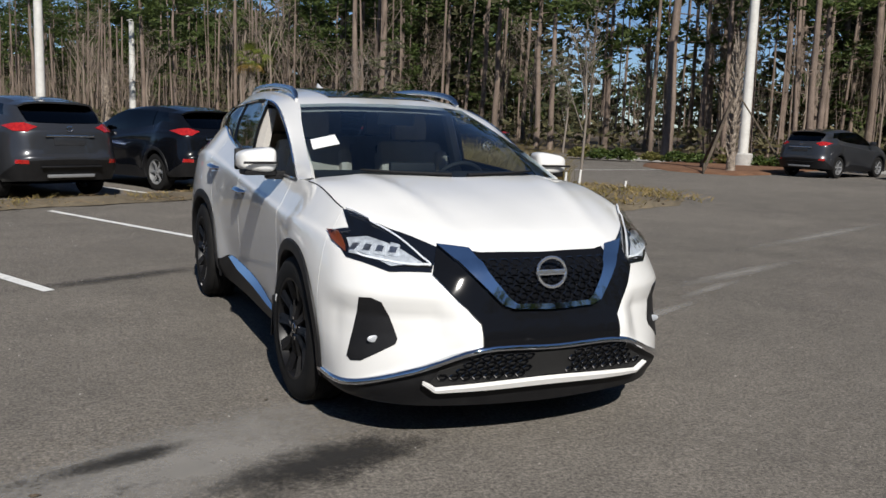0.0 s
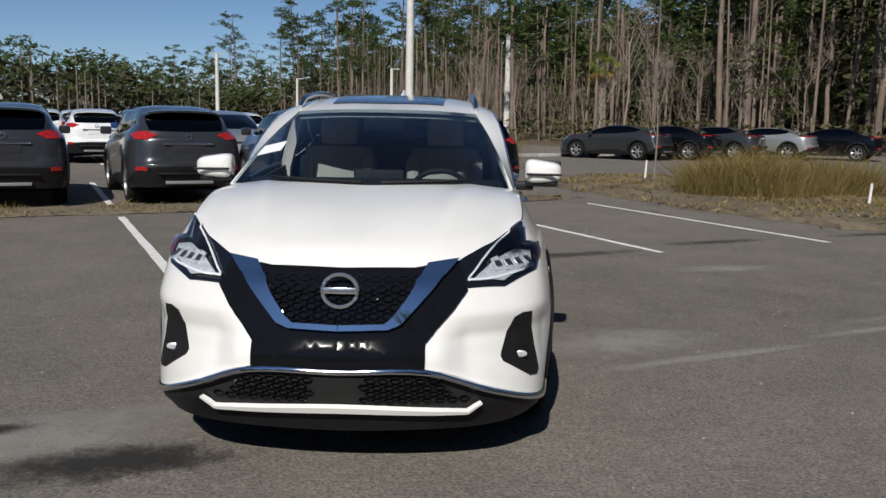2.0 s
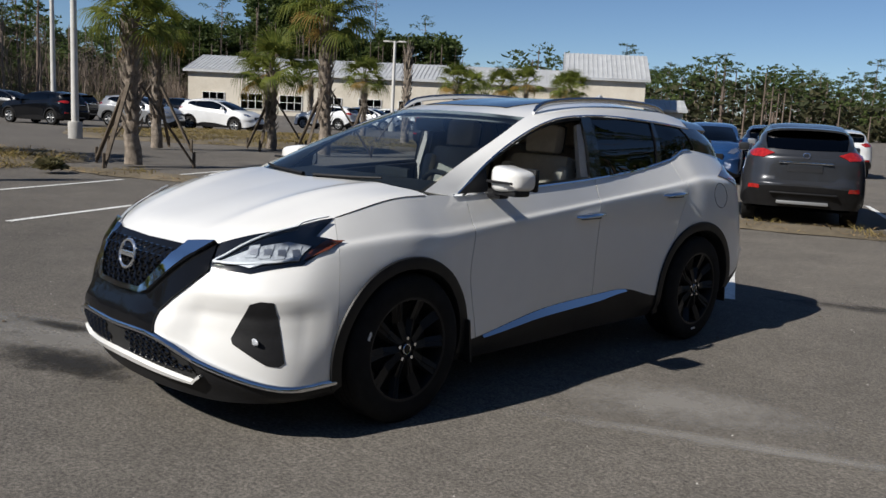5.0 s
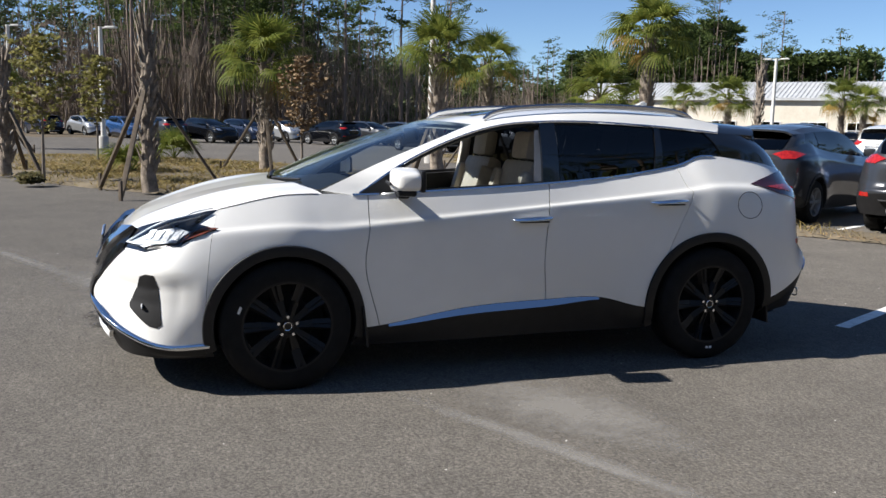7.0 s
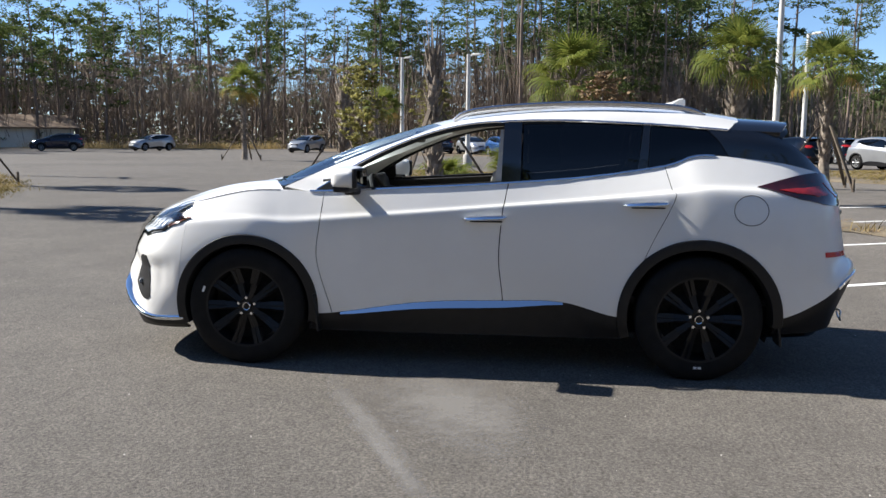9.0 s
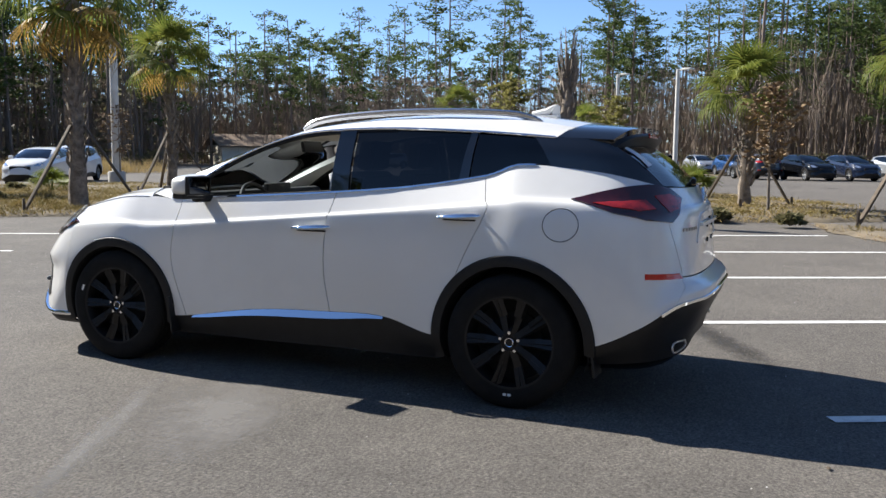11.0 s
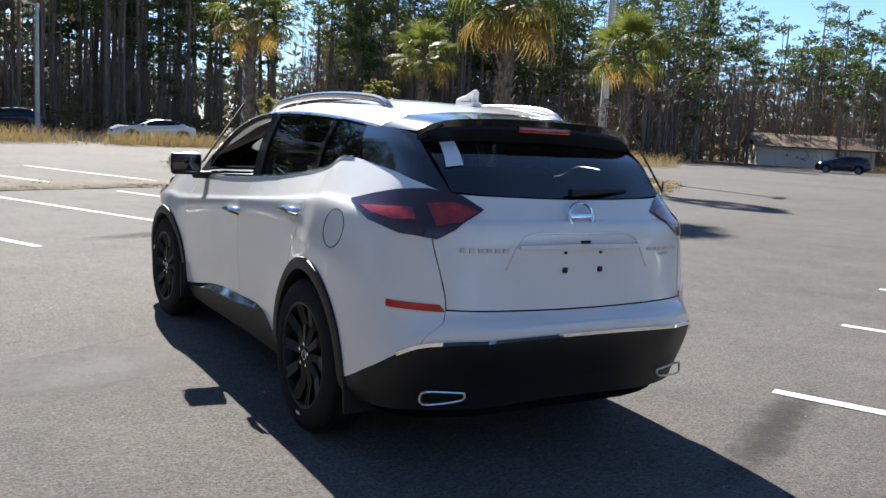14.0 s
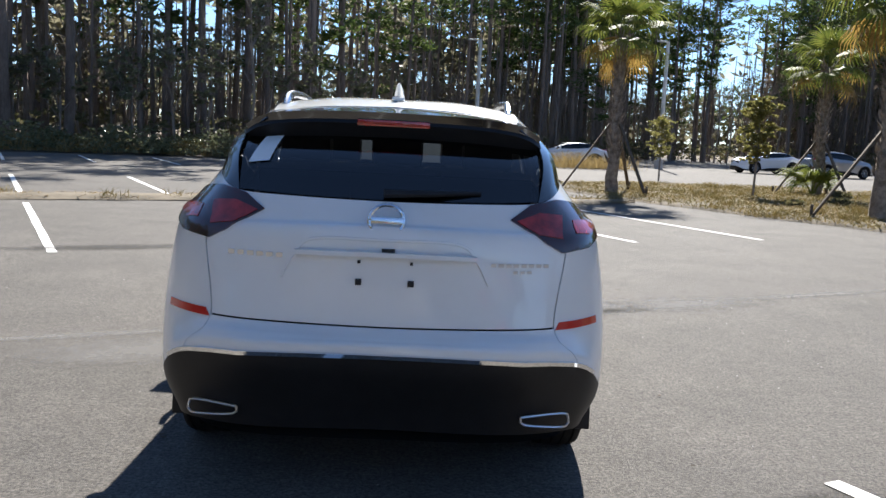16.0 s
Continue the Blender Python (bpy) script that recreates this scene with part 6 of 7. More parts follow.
# palms
def frond_mesh(seed, mat, droop=.5, size=1.0):
    rnd = random.Random(seed)
    chunks = [np_tube([(0, 0, 0), (.45 * size, 0, .12 * size), (.85 * size, 0, .10 * size)], [.022, .016, .01], 4)]
    v, f = [], []
    n = 26
    for k in range(n):
        a = (k / (n - 1) - .5) * 3.9
        L = size * (.78 - .16 * abs(a) / 2) * rnd.uniform(.88, 1.08)
        d = np.array([math.cos(a), math.sin(a), .06])
        b = np.array([.80 * size, 0, .10 * size])
        s = np.array([-math.sin(a), math.cos(a), 0]) * .021 * size
        m1, m2, e = b + d * L * .4, b + d * L * .72 - (0, 0, droop * .10 * size), b + d * L * .95 - (0, 0, droop * rnd.uniform(.28, .5) * size)
        o = len(v)
        v += [b - s * .4, b + s * .4, m1 - s, m1 + s, m2 - s * .7, m2 + s * .7, e]
        f += [(o, o + 1, o + 3, o + 2), (o + 2, o + 3, o + 5, o + 4), (o + 4, o + 5, o + 6)]
    chunks.append((np.array(v), f))
    vs, fs = join(chunks)
    me = bpy.data.meshes.new("frond")
    me.from_pydata([tuple(p) for p in vs], [], fs)
    me.materials.append(MATS[mat])
    return me


FRONDS = [frond_mesh(1, "palm_leaf", .6), frond_mesh(2, "palm_leaf", 1.0), frond_mesh(3, "palm_leaf", 1.5)]
DRY_FRONDS = [frond_mesh(4, "dry_palm_leaf", .9), frond_mesh(5, "dry_palm_leaf", 1.2)]


def palm_trunk(height, r, rnd, top_dead):
    bm = bmesh.new()
    n = 10
    tube(bm, [(rnd.uniform(-.03, .03), rnd.uniform(-.03, .03), height * k / n) for k in range(n + 1)], [r * (1.25 - .35 * min(1, k / 3)) for k in range(n + 1)], 12)
    # crossed leaf boots up the trunk
    z = height * (.2 if not top_dead else .12)
    i = 0
    while z < height:
        a = i * 2.399
        p = Vector((math.cos(a) * r * .85, math.sin(a) * r * .85, z))
        o = Vector((math.cos(a), math.sin(a), 0))
        L = rnd.uniform(.18, .34) * (1.6 if top_dead and z > height * .8 else 1)
        tube(bm, [p, p + o * .07 + Vector((0, 0, L * .5)), p + o * rnd.uniform(.09, .15) + Vector((0, 0, L))], [.05, .042, .02], 4, True, .4)
        z += .036
        i += 1
    if top_dead:
        for k in range(7):
            a = k * .9
            p = Vector((math.cos(a) * r * .5, math.sin(a) * r * .5, height - .1))
            tube(bm, [p, p + Vector((math.cos(a) * .12, math.sin(a) * .12, rnd.uniform(.35, .95)))], [.05, .012], 4, True, .5)
    return bm


def stakes(palm, h, reach, turn, rnd):
    for k in range(3):
        a = turn + k * 2.094
        bm = bmesh.new()
        foot, head = Vector((math.cos(a) * reach, math.sin(a) * reach, .02)), Vector((math.cos(a) * .17, math.sin(a) * .17, h))
        d = (head - foot)
        box(bm, (.09, .05, d.length), (foot + head) / 2, d.to_track_quat("Z", "Y").to_matrix(), .004)
        box(bm, (.06, .06, .4), foot + Vector((0, 0, .1)), None, .004)
        part("prop", bm, "stake_wood", palm, "weathered timber prop")


def palm(x, y, height, seed, crown=22, dry=3, prop=1.5, size=1.0, dead=False, turn=0.3, r=.19):
    rnd = random.Random(seed)
    r *= .8
    label = "dead palm trunk with a frayed top held by timber props" if dead else "cabbage palm with a full green crown and timber props" if prop else "cabbage palm with a full green crown"
    t = thing("palm_tree", label, "palm", pose(x, y, .05, 0, 0, rnd.uniform(0, 360)), "palms in the planting beds")
    part("trunk", palm_trunk(height, r, rnd, dead), "palm_bark", t, "rough palm trunk with crossed leaf stubs")
    if not dead:
        for k in range(crown + dry):
            isdry = k >= crown
            me = (DRY_FRONDS[rnd.randrange(2)] if isdry else FRONDS[min(2, int(3 * k / crown))])
            o = new("frond", me)
            o.parent = t
            el = rnd.uniform(-60, -6) if isdry else 78 - 108 * (k / crown) + rnd.uniform(-12, 12)
            s = size * rnd.uniform(.85, 1.1)
            o.matrix_basis = pose(0, 0, height - .05, 0, 0, k * 137.5 + rnd.uniform(-14, 14)) @ pose(0, 0, 0, rnd.uniform(-25, 25), -el, 0) @ Matrix.Diagonal((s, s, s, 1))
    if prop:
        stakes(t, prop, prop * .75, turn, rnd)
    return t


palm(-12.8, -2.0, 3.2, 1, dead=True, prop=2.0, turn=.9, r=.17)
palm(-19.3, 1.2, 3.1, 3, 26, 1, 1.8, 1.0, turn=.6)
palm(-18.3, -5.3, 2.8, 4, dead=True, prop=1.7, turn=1.4, r=.17)
palm(-32.6, -7.2, 3.0, 5, dead=True, prop=1.6, r=.15)
palm(-47.0, -18.4, 4.6, 6, 24, 5, 1.9, 1.1)
palm(-39.6, -8.3, 3.0, 7, 18, 3, 1.8, .95)
palm(-14.8, 4.8, 3.2, 9, 26, 1, 1.8, .78, turn=.4, r=.2)
palm(-21.4, 8.8, 3.5, 10, 20, 2, 1.9, .9, turn=.9)
palm(-18.3, 12.9, 4.3, 11, 26, 2, 2.0, 1.1, r=.22)
palm(-21.1, 12.8, 2.6, 12, 24, 1, 1.6, 1.05)
palm(-10.5, -13.4, 5.0, 20, 26, 7, 2.0, 1.3, turn=.5, r=.24)
palm(-17.6, -16.6, 4.4, 21, 22, 4, 2.0, 1.1, turn=1.0, r=.2)
palm(-5.8, -19.4, 4.5, 22, 20, 5, 2.0, 1.1, turn=.2, r=.2)
palm(-13.2, -22.4, 4.2, 23, 20, 3, 1.8, 1.0)
palm(-24.6, 22.2, 4.0, 31, dead=True, prop=1.8, turn=.1)
palm(-34.7, 28.3, 3.2, 32, 22, 3, 1.6, 1.1)
for i, (x, y, h, s) in enumerate(((-37.9, 39.2, 3.6, 1.2), (-41, 44, 3.4, 1.2), (-45.4, 52.5, 4.0, 1.3), (-43.8, 53.8, 4.2, 1.3), (-43.8, 60, 4.2, 1.4), (-46, 62, 4.2, 1.3), (-50, 36, 3.6, 1.2), (-47, 30, 3.4, 1.1))):
    palm(x, y, h, 40 + i, 18, 3, 0, s, r=.22)
palm(1.9, 60, 3.6, 60, dead=True, prop=2.2, r=.3)
palm(20.3, 18.6, 4.2, 61, dead=True, prop=2.6, turn=.4, r=.17)
palm(8.0, 41.5, 4.4, 62, 12, 4, 1.8, .8)


def young_data(seed, height, leafy):
    """A slim stem with rising limbs and an oval crown of small leaves."""
    rnd = random.Random(seed)
    wood = [np_tube([(0, 0, 0), (rnd.uniform(-.04, .04), rnd.uniform(-.04, .04), height * .5), (0, 0, height * .96)], [.035 + height * .003, .026, .006], 6)]
    spots = []
    for k in range(30):
        t = .34 + .6 * (k + rnd.random()) / 30
        q = (t - .34) / .6
        L = height * .21 * math.sin(math.pi * (.12 + .86 * q)) ** .7 * rnd.uniform(.7, 1.15)
        a = k * 2.4 + rnd.uniform(-.4, .4)
        d = np.array([math.cos(a), math.sin(a), rnd.uniform(.35, .9)])
        p = np.array([0, 0, height * t])
        wood.append(np_tube([p, p + d * L], [.010, .003], 3))
        for f in np.linspace(.3, 1.05, 7):
            spots.append(p + d * L * f + np.array([rnd.gauss(0, .07), rnd.gauss(0, .07), rnd.gauss(0, .07)]) * height * .33)
    return join(wood), leaf_cloud(spots, .13, .07, rnd, leafy)


def small_tree(x, y, height, seed, leaf, leafy, label, spread=1.0):
    w, l = young_data(seed, height, leafy) if 0 < leafy < 25 else bare_data(seed, height, leafy)
    return tree_thing("small_tree", label, "tree", w, "grey_bark", l, leaf, pose(x, y, .08) @ Matrix.Diagonal((spread, spread, 1, 1)), "young trees")


small_tree(-24.0, -3.4, 3.4, 5, "yellow_leaf", 12, "young green-gold tree in a planting bed")
small_tree(-15.6, -4.2, 3.3, 6, "yellow_leaf", 9, "young yellow-green tree in a planting bed")
small_tree(-17.3, 1.9, 3.2, 7, "litter", 7, "young tree with sparse brown leaves")
small_tree(-10.1, -19.8, 3.0, 8, "yellow_leaf", 20, "young yellow-leaved tree in a planting bed", .95)
small_tree(-10.0, -29.5, 2.6, 9, "yellow_leaf", 8, "young yellow-green tree in a planting bed")
small_tree(-24.6, -25.4, 3.4, 10, "litter", 3, "young tree with few brown leaves")
for i, (u, v, h) in enumerate(((4, -37, 7), (6.5, -38.5, 8.5), (1, -37.5, 5), (13, -37.5, 6), (15, -38.5, 4.5), (-3, -37.5, 5), (22, -38, 7), (-5.2, -34.2, 7.2), (-8.3, -34.0, 8.2), (-9.6, -34.4, 6.4), (-6.6, -33.9, 5.2), (-11.6, -35.0, 5.6), (-3.4, -34.0, 4.6), (-15.4, -39.0, 5.2), (-0.6, -35.0, 5.4), (34.5, 2, 6.5), (34.8, 20, 6), (33.5, 32, 7), (34, -12, 6))):
    q = lot(u, v)
    small_tree(q.x, q.y, h, 200 + i, "sheen_leaf", 26, "evergreen understorey tree at the wood's edge", 1.1)
small_tree(9.4, 11.7, 5.2, 11, "litter", 0, "slim leafless sapling in a planting bed", .7)
small_tree(5.5, 16.7, 3.6, 12, "litter", 0, "slim leafless sapling in a planting bed", .7)


def shrub(x, y, size, seed, mat, label, name="shrub"):
    r = random.Random(seed)
    pts = []
    for _ in range(110):
        a, b = r.uniform(0, 6.28), math.acos(r.uniform(0, 1))
        q = size * (r.random() ** .35)
        pts.append(np.array([math.cos(a) * math.sin(b) * q, math.sin(a) * math.sin(b) * q, math.cos(b) * q * .7 + .05]))
    t = thing(name, label, "shrub", pose(x, y, .05), "shrubs")
    st = [np_tube([(0, 0, 0), p * .9], [.012, .004], 3) for p in pts[::9]]
    link_mesh("stems", *join(st), "twigs", t)
    link_mesh("leaves", *leaf_cloud(pts, .17, .09, r, 8), mat, t, "", False)
    return t


def tufts(name, label, spots, mat, n, height, spread, width, seed, lean=.35, category="grass"):
    rnd = random.Random(seed)
    v, f = [], []
    for p in spots:
        tall = rnd.uniform(.6, 1.25)
        foot = p[2] if len(p) == 3 and p[2] else .05
        for _ in range(int(n * rnd.uniform(.6, 1.3))):
            b = np.array([p[0] + rnd.gauss(0, spread), p[1] + rnd.gauss(0, spread), foot])
            d = np.array([rnd.gauss(0, lean), rnd.gauss(0, lean), 1.0])
            h = height * tall * rnd.uniform(.45, 1.15)
            o = len(v)
            s = np.array([rnd.uniform(-1, 1), rnd.uniform(-1, 1), 0])
            s = s / (np.linalg.norm(s) + 1e-6) * width
            m1 = b + d * h * .55
            e = b + d * h + np.array([d[0], d[1], -.25]) * h * .25
            v += [b - s, b + s, m1 + s * .8, m1 - s * .8, e]
            f += [(o, o + 1, o + 2, o + 3), (o + 3, o + 2, o + 4)]
    ob = link_mesh(name, np.array(v), f, mat, None, "", False)
    return tagged(ob, label, category, kind="stuff")


rnd = random.Random(19)
for i in range(30):
    u = -17 + i * .66 + rnd.uniform(-.3, .3)
    p = lot(u, -33.6 - rnd.random() * 1.2 - max(0, -13 - u) * .8)
    shrub(p.x, p.y, rnd.uniform(.9, 1.9), 300 + i, "yellow_leaf" if i % 7 == 3 else "sheen_leaf", "glossy evergreen bush at the wood's edge")
rnd = random.Random(9)
east = [lot(rnd.uniform(9.9, 13.5), rnd.uniform(6.9, 9.0)) for _ in range(26)] + [lot(rnd.uniform(10.6, 12), rnd.uniform(19.2, 20.2)) for _ in range(8)]
tufts("tall_grass", "tall gold-green ornamental grass in a planting bed", east, "green_gold_grass", 520, .95, .24, .005, 1, .42)
tufts("dry_tall_grass", "tall dry grass along the wood's edge", [lot(rnd.uniform(-30, 25), -33.5 - rnd.random() * 2.2) for _ in range(120)], "dry_grass", 110, .8, .6, .01, 2)
tufts("dry_tall_grass", "tall dry grass beside the drive", [lot(rnd.uniform(-62, -38), -17 - rnd.random() * 6 - (i % 3)) for i in range(90)], "dry_grass", 130, 1.0, .5, .01, 3)
tufts("dry_tall_grass", "tall dry grass before the far woods", [lot(-101 + rnd.uniform(-2, 2), rnd.uniform(-14, 14)) for i in range(60)], "dry_grass", 90, .9, .9, .012, 4)


def bed_spots(poly, n, seed):
    r = random.Random(seed)
    P = [(p.x, p.y) for p in poly]
    xs, ys = [p[0] for p in P], [p[1] for p in P]
    cx, cy = sum(xs) / len(P), sum(ys) / len(P)
    out = []
    while len(out) < n:
        q = (r.uniform(min(xs), max(xs)), r.uniform(min(ys), max(ys)))
        if inside(q, P):
            rise = [h for t, h in ((.985, .5), (.9, .75), (.7, .9), (.4, 1.0)) if inside((cx + (q[0] - cx) / t, cy + (q[1] - cy) / t), P)]
            out.append((q[0], q[1], .14 * max(rise, default=.3)))
    return out


for i, (k, poly) in enumerate(BEDS.items()):
    tufts("ground_cover", "low patchy green ground cover on sandy soil", bed_spots(poly, 60 if k == "east" else 300, i), "green_gold_grass", 64, .11, .36, .012, i + 20, 1.2, "ground cover")
    tufts("dry_ground_grass", "short dry grass on sandy soil", bed_spots(poly, 45 if k == "east" else 110, i + 50), "dry_grass", 34, .13, .3, .007, i + 30, .9)
    tufts("leaf_litter", "fallen leaves and straw on the soil", bed_spots(poly, 90, i + 80), "litter", 12, .06, .4, .02, i + 40, 3.0, "litter")
near_end = [p for p in bed_spots(BEDS["south_west"], 1100, 7) if p[0] * U.x + p[1] * U.y > -24]
tufts("bed_grass", "short green-gold grass round the propped palms", near_end, "green_gold_grass", 60, .085, .3, .011, 75, .9)
tufts("bed_tussock", "uneven tussocks of green-gold grass", near_end[::14], "green_gold_grass", 90, .22, .13, .008, 76, .6)
strip = [lot(rnd.uniform(-11, 7), rnd.uniform(8.6, 9.35)) for _ in range(90)] + [lot(rnd.uniform(-12, 8.6), rnd.uniform(-12.75, -11.9)) for _ in range(100)]
tufts("strip_grass", "sparse dry grass on the median", strip, "dry_grass", 36, .055, .2, .005, 70, 1.2)
tufts("strip_weeds", "small green weeds on the median", strip[::5], "green_gold_grass", 34, .16, .14, .007, 71, .6)
tufts("strip_litter", "straw and leaf litter on the median", strip, "litter", 24, .035, .26, .014, 72, 3.0, "litter")


for i in range(12):
    p = lot(30.5 + rnd.uniform(-.5, .5) + i * .25, 16.5 - i * 1.05)
    shrub(p.x, p.y, rnd.uniform(.45, .65), 80 + i, "shrub_leaf" if i % 3 else "yellow_leaf", "clipped evergreen shrub along a kerb")
for i, (x, y, s) in enumerate(((-12.8, -.4, .35), (-14.2, 1.0, .4), (-15.0, -4.4, .35), (-13.5, 2.5, .35), (-11.8, -17.8, .4), (-13.2, -20.8, .55), (-9.8, -16.2, .35), (-16.6, -22.6, .5))):
    shrub(x, y, s * .6, 100 + i, "brush_leaf", "low dark shrub in a planting bed")


def fern_palm(x, y, size, seed):
    t = thing("dwarf_palm", "low yellow-green dwarf palm in a planting bed", "palm", pose(x, y, .08), "dwarf palms")
    r = random.Random(seed)
    for k in range(14):
        o = new("frond", FRONDS[k % 3])
        o.parent = t
        s = size * r.uniform(.7, 1.0)
        o.matrix_basis = pose(0, 0, .05, 0, 0, k * 137.5) @ pose(0, 0, 0, 0, -r.uniform(20, 70), 0) @ Matrix.Diagonal((s, s, s, 1))
    return t


fern_palm(-18.6, -2.4, .8, 1)
fern_palm(-26.5, -1.0, .9, 2)
fern_palm(-13.0, -22.2, .95, 3)
fern_palm(-16.0, -20.2, .7, 4)

# ---- lamp posts, kerb, buildings ----
mottled("pale_pole", (0.52, 0.51, 0.47), (0.68, 0.67, 0.63), 2, 0.7, 0.15, 0.004)
mottled("cream_render", (0.55, 0.50, 0.41), (0.66, 0.61, 0.52), .5, 0.9, 0.2, 0.01)
mottled("sheet_roof", (0.48, 0.49, 0.49), (0.62, 0.63, 0.63), .6, 0.5, 0.1, 0.01, metal=0.3)
mottled("brown_roof", (0.16, 0.11, 0.075), (0.26, 0.19, 0.13), 1, 0.9, 0.3, 0.02)
mottled("white_marker", (0.7, 0.7, 0.68), (0.8, 0.8, 0.78), 4, 0.7, 0.0)
glass("office_glass", (0.05, 0.055, 0.06))


def lamp_post(x, y, height, r=.13, heads=2, turn=0, foot=True):
    p = thing("street_lamp", "pale painted lamp post in the car park", "lamp post", pose(x, y, 0, 0, 0, turn), "car park lamp posts")
    bm = bmesh.new()
    tube(bm, [(0, 0, .1), (0, 0, height * .5), (0, 0, height)], [r, r * .88, r * .72], 10)
    part("pole", bm, "pale_pole", p)
    if foot:
        bm = bmesh.new()
        tube(bm, [(0, 0, 0), (0, 0, .55), (0, 0, .6)], [r * 1.9, r * 1.9, r * 1.7], 14)
        part("footing", bm, "concrete_kerb", p, "round concrete footing")
    for s in ((-1, 1) if heads == 2 else (1,)):
        bm = bmesh.new()
        tube(bm, [(0, 0, height - .08), (.35 * s, 0, height - .04)], .035, 6)
        box(bm, (.55, .32, .10), (.58 * s, 0, height - .03), None, .03)
        part("lamp_head", bm, "pale_pole", p)
    return p


lamp_post(-2.2, 40.6, 11.5, .23, 2, 20)
lamp_post(4.5, 70, 8.8, .28, 1, 100)
lamp_post(24.4, 22.4, 11, .22, 2, 30)
lamp_post(-27.4, 8.8, 6.7, .13, 2, 60)
lamp_post(-41.0, -3.8, 5.9, .13, 1, 60)
lamp_post(-45.0, 39.8, 6.6, .14, 2, 35)
lamp_post(-26.5, 92, 8.4, .25, 2, 35)
lamp_post(-42.2, 13.9, 7, .14, 1, 35)
lamp_post(-52.5, -9.3, 6.8, .14, 1, 60)
lamp_post(-4.3, -56.5, 8.2, .16, 1, 10)
lamp_post(-24.6, -25.6, 9.5, .2, 2, 30)
lamp_post(-15.7, -50, 8.0, .15, 1, 30)
lamp_post(-20, 105, 6.4, .2, 1, 35)
lamp_post(-6.5, 84, 6.6, .2, 1, 35)

# kerb along the far drive and white edge markers
bm = bmesh.new()
for k in range(16):
    a, b = lot(32.2 + .1 * k, 17 - 1.25 * k), lot(32.3 + .1 * k, 15.85 - 1.25 * k)
    c, d = (a + b) / 2, (b - a)
    box(bm, (d.length, .16, .14), c + Vector((0, 0, .07)), Matrix.Rotation(math.atan2(d.y, d.x), 3, "Z"), .015)
tagged(part("kerb", bm, "concrete_kerb"), "pale concrete kerb before the woods", "kerb", kind="structure")
bm = bmesh.new()
for k in range(10):
    a, b = lot(16.5 + 1.3 * k, 27.2 + .2 * k), lot(17.7 + 1.3 * k, 27.4 + .2 * k)
    c, d = (a + b) / 2, (b - a)
    box(bm, (d.length, .16, .14), c + Vector((0, 0, .07)), Matrix.Rotation(math.atan2(d.y, d.x), 3, "Z"), .015)
tagged(part("kerb", bm, "concrete_kerb"), "pale concrete kerb behind parked saloons", "kerb", kind="structure")
for (x, y, h) in ((7.9, 10.0, .42), (9.15, 11.35, .4), (5.2, 16.4, .5), (9.9, 10.6, .2)):
    bm = bmesh.new()
    tube(bm, [(0, 0, 0), (0, 0, h)], [.028, .024], 8)
    o = part("marker_post", bm, "white_marker")
    o.matrix_basis = pose(x, y, .08, 4, 2, 0)
    tagged(o, "short white marker post in a planting bed", "marker post", "marker posts")


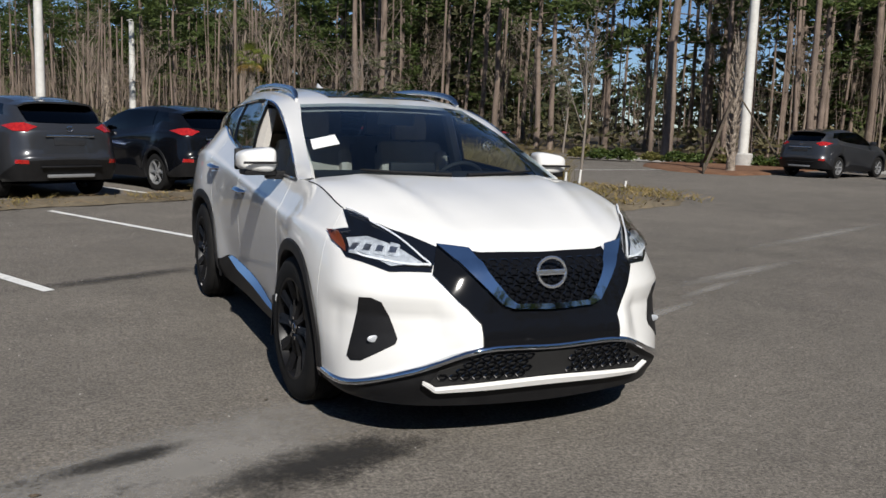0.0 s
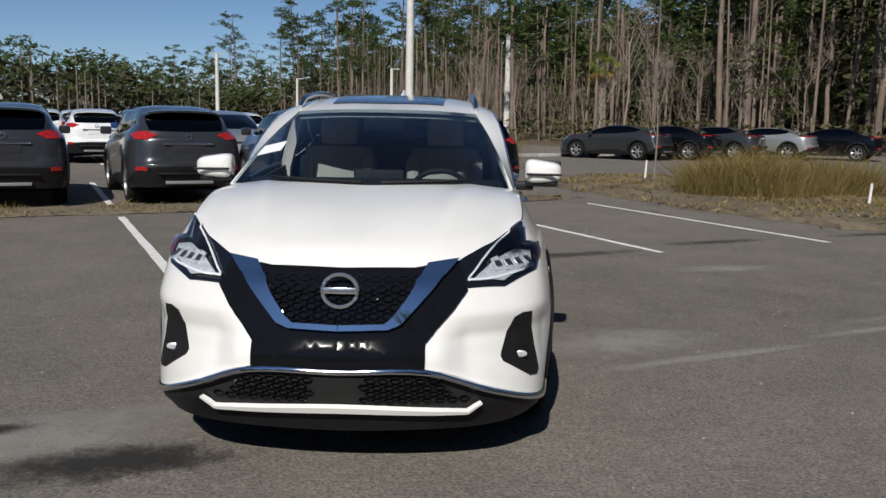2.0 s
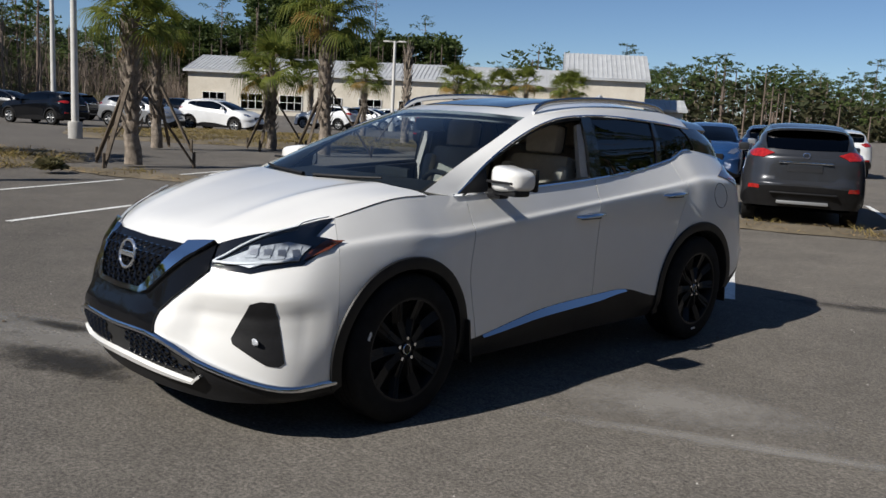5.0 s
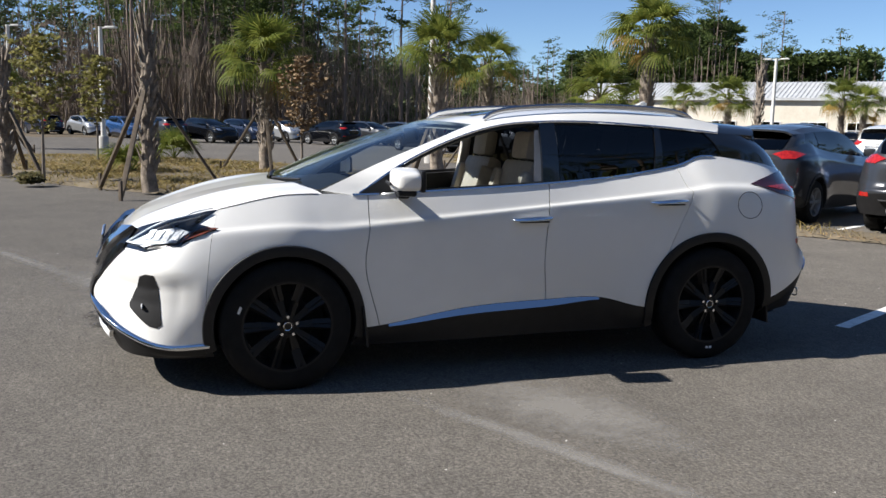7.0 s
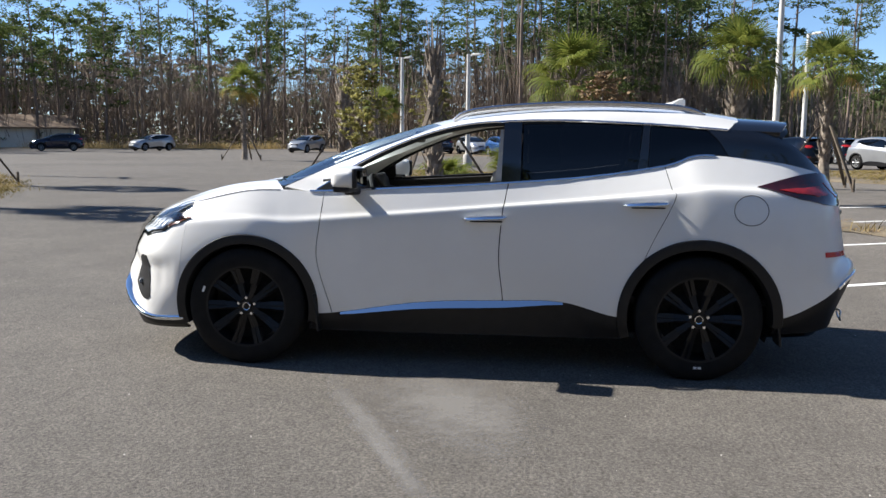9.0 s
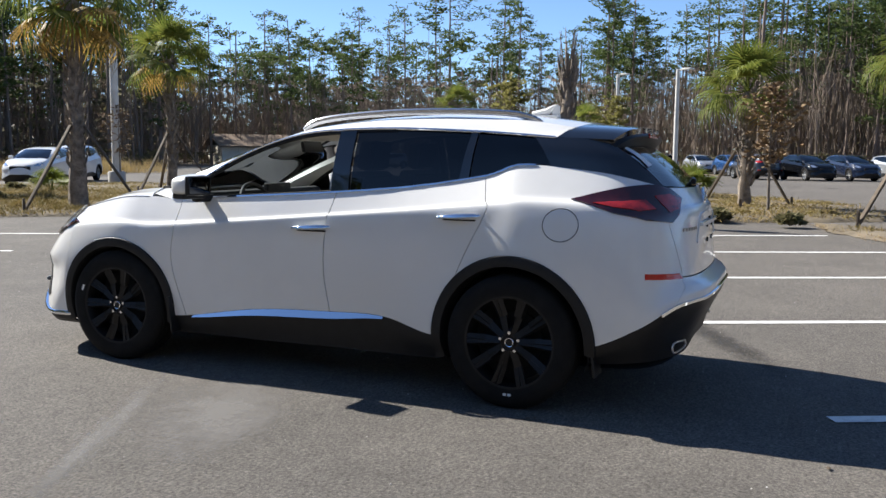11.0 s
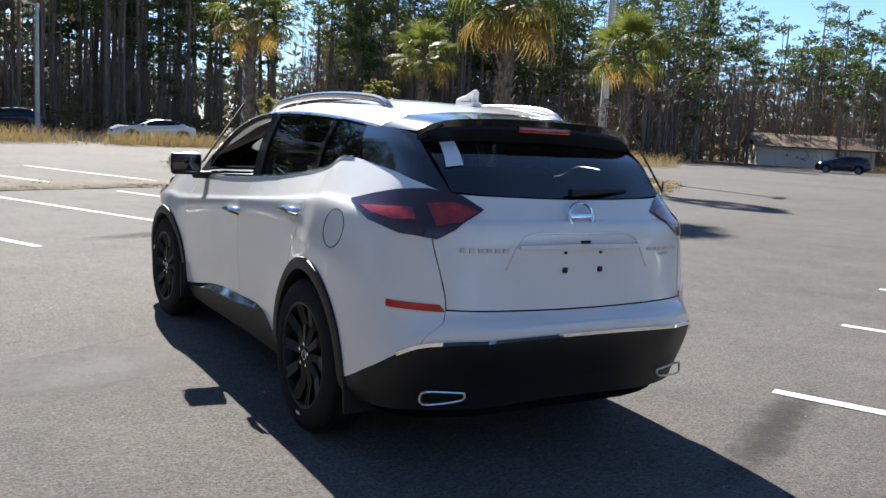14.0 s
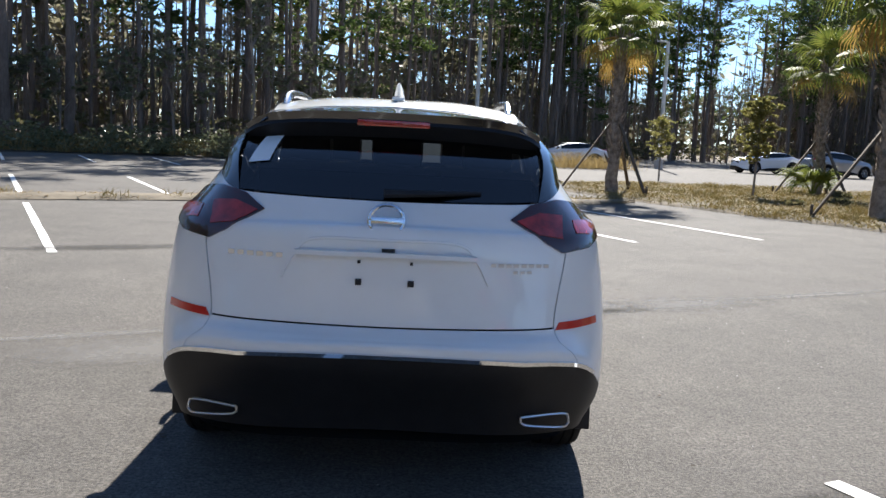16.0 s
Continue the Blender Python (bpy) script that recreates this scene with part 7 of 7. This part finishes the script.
def showroom():
    """Long cream building with a ribbed roof and a taller gabled block."""
    b = thing("showroom_building", "long cream rendered building with ribbed metal roofs", "building", pose(-67, 99.5, 0, 0, 0, 38))

    def block(x0, x1, y0, y1, eave, ridge, wall, roof_name):
        bm = bmesh.new()
        box(bm, (x1 - x0, y1 - y0, eave), ((x0 + x1) / 2, (y0 + y1) / 2, eave / 2))
        part(wall, bm, "cream_render", b, "", False)
        bm = bmesh.new()
        o = .6
        ym = (y0 + y1) / 2
        n = max(6, int((x1 - x0) / .6))
        for s, ye in ((1, y0 - o), (-1, y1 + o)):
            for k in range(n):
                xa, xb = x0 - o + (x1 - x0 + 2 * o) * k / n, x0 - o + (x1 - x0 + 2 * o) * (k + 1) / n
                za = .0
                rib = xa + (xb - xa) * .2
                lo, hi = eave - .05, ridge
                vs = [[bm.verts.new((x, y, z + dz)) for x, dz in ((xa, .0), (xa, .09), (rib, .09), (rib, 0), (xb, 0))] for y, z in ((ye, lo), (ym, hi))]
                for q in range(4):
                    bm.faces.new((vs[0][q], vs[0][q + 1], vs[1][q + 1], vs[1][q]))
        bmesh.ops.remove_doubles(bm, verts=bm.verts[:], dist=.001)
        part(roof_name, bm, "sheet_roof", b, "pale ribbed metal roof", False)
        bm = bmesh.new()
        for x in (x0, x1):
            bm.faces.new([bm.verts.new(p) for p in ((x, y0, eave), (x, y1, eave), (x, ym, ridge - .1))])
        part("gable_end", bm, "cream_render", b, "", False)
        bm = bmesh.new()
        box(bm, (x1 - x0 + 1.2, .12, .35), ((x0 + x1) / 2, y0 - .55, eave - .1))
        part("fascia", bm, "sheet_roof", b, "", False)
    block(-5.4, 5.4, 0, 14, 7.4, 11.2, "wall", "roof")
    block(-62, -5.4, 3, 18, 6.2, 8.8, "wall", "roof")
    block(5.5, 12, 8, 16, 3.6, 5.2, "wall", "roof")
    for k in range(9):
        x = -58 + k * 6
        bm = bmesh.new()
        box(bm, (3.4, .12, 2.2), (x, 2.97, 1.9))
        w = part("window", bm, "office_glass", b, "dark shop window", False)
        bm = bmesh.new()
        for dx in (-1.7, -.57, .57, 1.7):
            box(bm, (.08, .16, 2.3), (x + dx, 2.94, 1.9))
        for dz in (.8, 1.95, 3.0):
            box(bm, (3.5, .16, .08), (x, 2.94, dz))
        part("frame", bm, "white_marker", w)
    bm = bmesh.new()
    box(bm, (3.2, .12, 2.4), (0, -.03, 2.2))
    w = part("window", bm, "office_glass", b, "", False)
    bm = bmesh.new()
    for dx in (-1.6, -.8, 0, .8, 1.6):
        box(bm, (.07, .16, 2.5), (dx, -.06, 2.2))
    box(bm, (3.4, .16, .08), (0, -.06, 2.2))
    part("frame", bm, "white_marker", w)
    bm = bmesh.new()
    box(bm, (4.4, 1.5, .1), (0, -.7, 4.0), Matrix.Rotation(.7, 3, "X"))
    part("awning", bm, "sheet_roof", b, "pale ribbed awning", False)
    return b


showroom()


def bungalow(x, y, turn):
    b = thing("bungalow", "low pale bungalow with a brown roof among trees", "house", pose(x, y, 0, 0, 0, turn))
    bm = bmesh.new()
    box(bm, (13, 7, 2.5), (0, 0, 1.25))
    part("wall", bm, "cream_render", b, "", False)
    bm = bmesh.new()
    vs = [bm.verts.new(p) for p in ((-7.1, -4.2, 2.4), (7.1, -4.2, 2.4), (7.1, 0, 3.9), (-7.1, 0, 3.9), (-7.1, 4.2, 2.4), (7.1, 4.2, 2.4))]
    bm.faces.new((vs[0], vs[1], vs[2], vs[3]))
    bm.faces.new((vs[3], vs[2], vs[5], vs[4]))
    o = part("roof", bm, "brown_roof", b, "brown shingle roof", False)
    s = o.modifiers.new("thickness", "SOLIDIFY")
    s.thickness = .18
    for k in (-4.6, -1.6, 1.6, 4.6):
        bm = bmesh.new()
        box(bm, (1.3, .1, 1.2), (k, -3.5, 1.5))
        part("window", bm, "office_glass", b, "", False)
    return b


bungalow(-89, -62, -38)
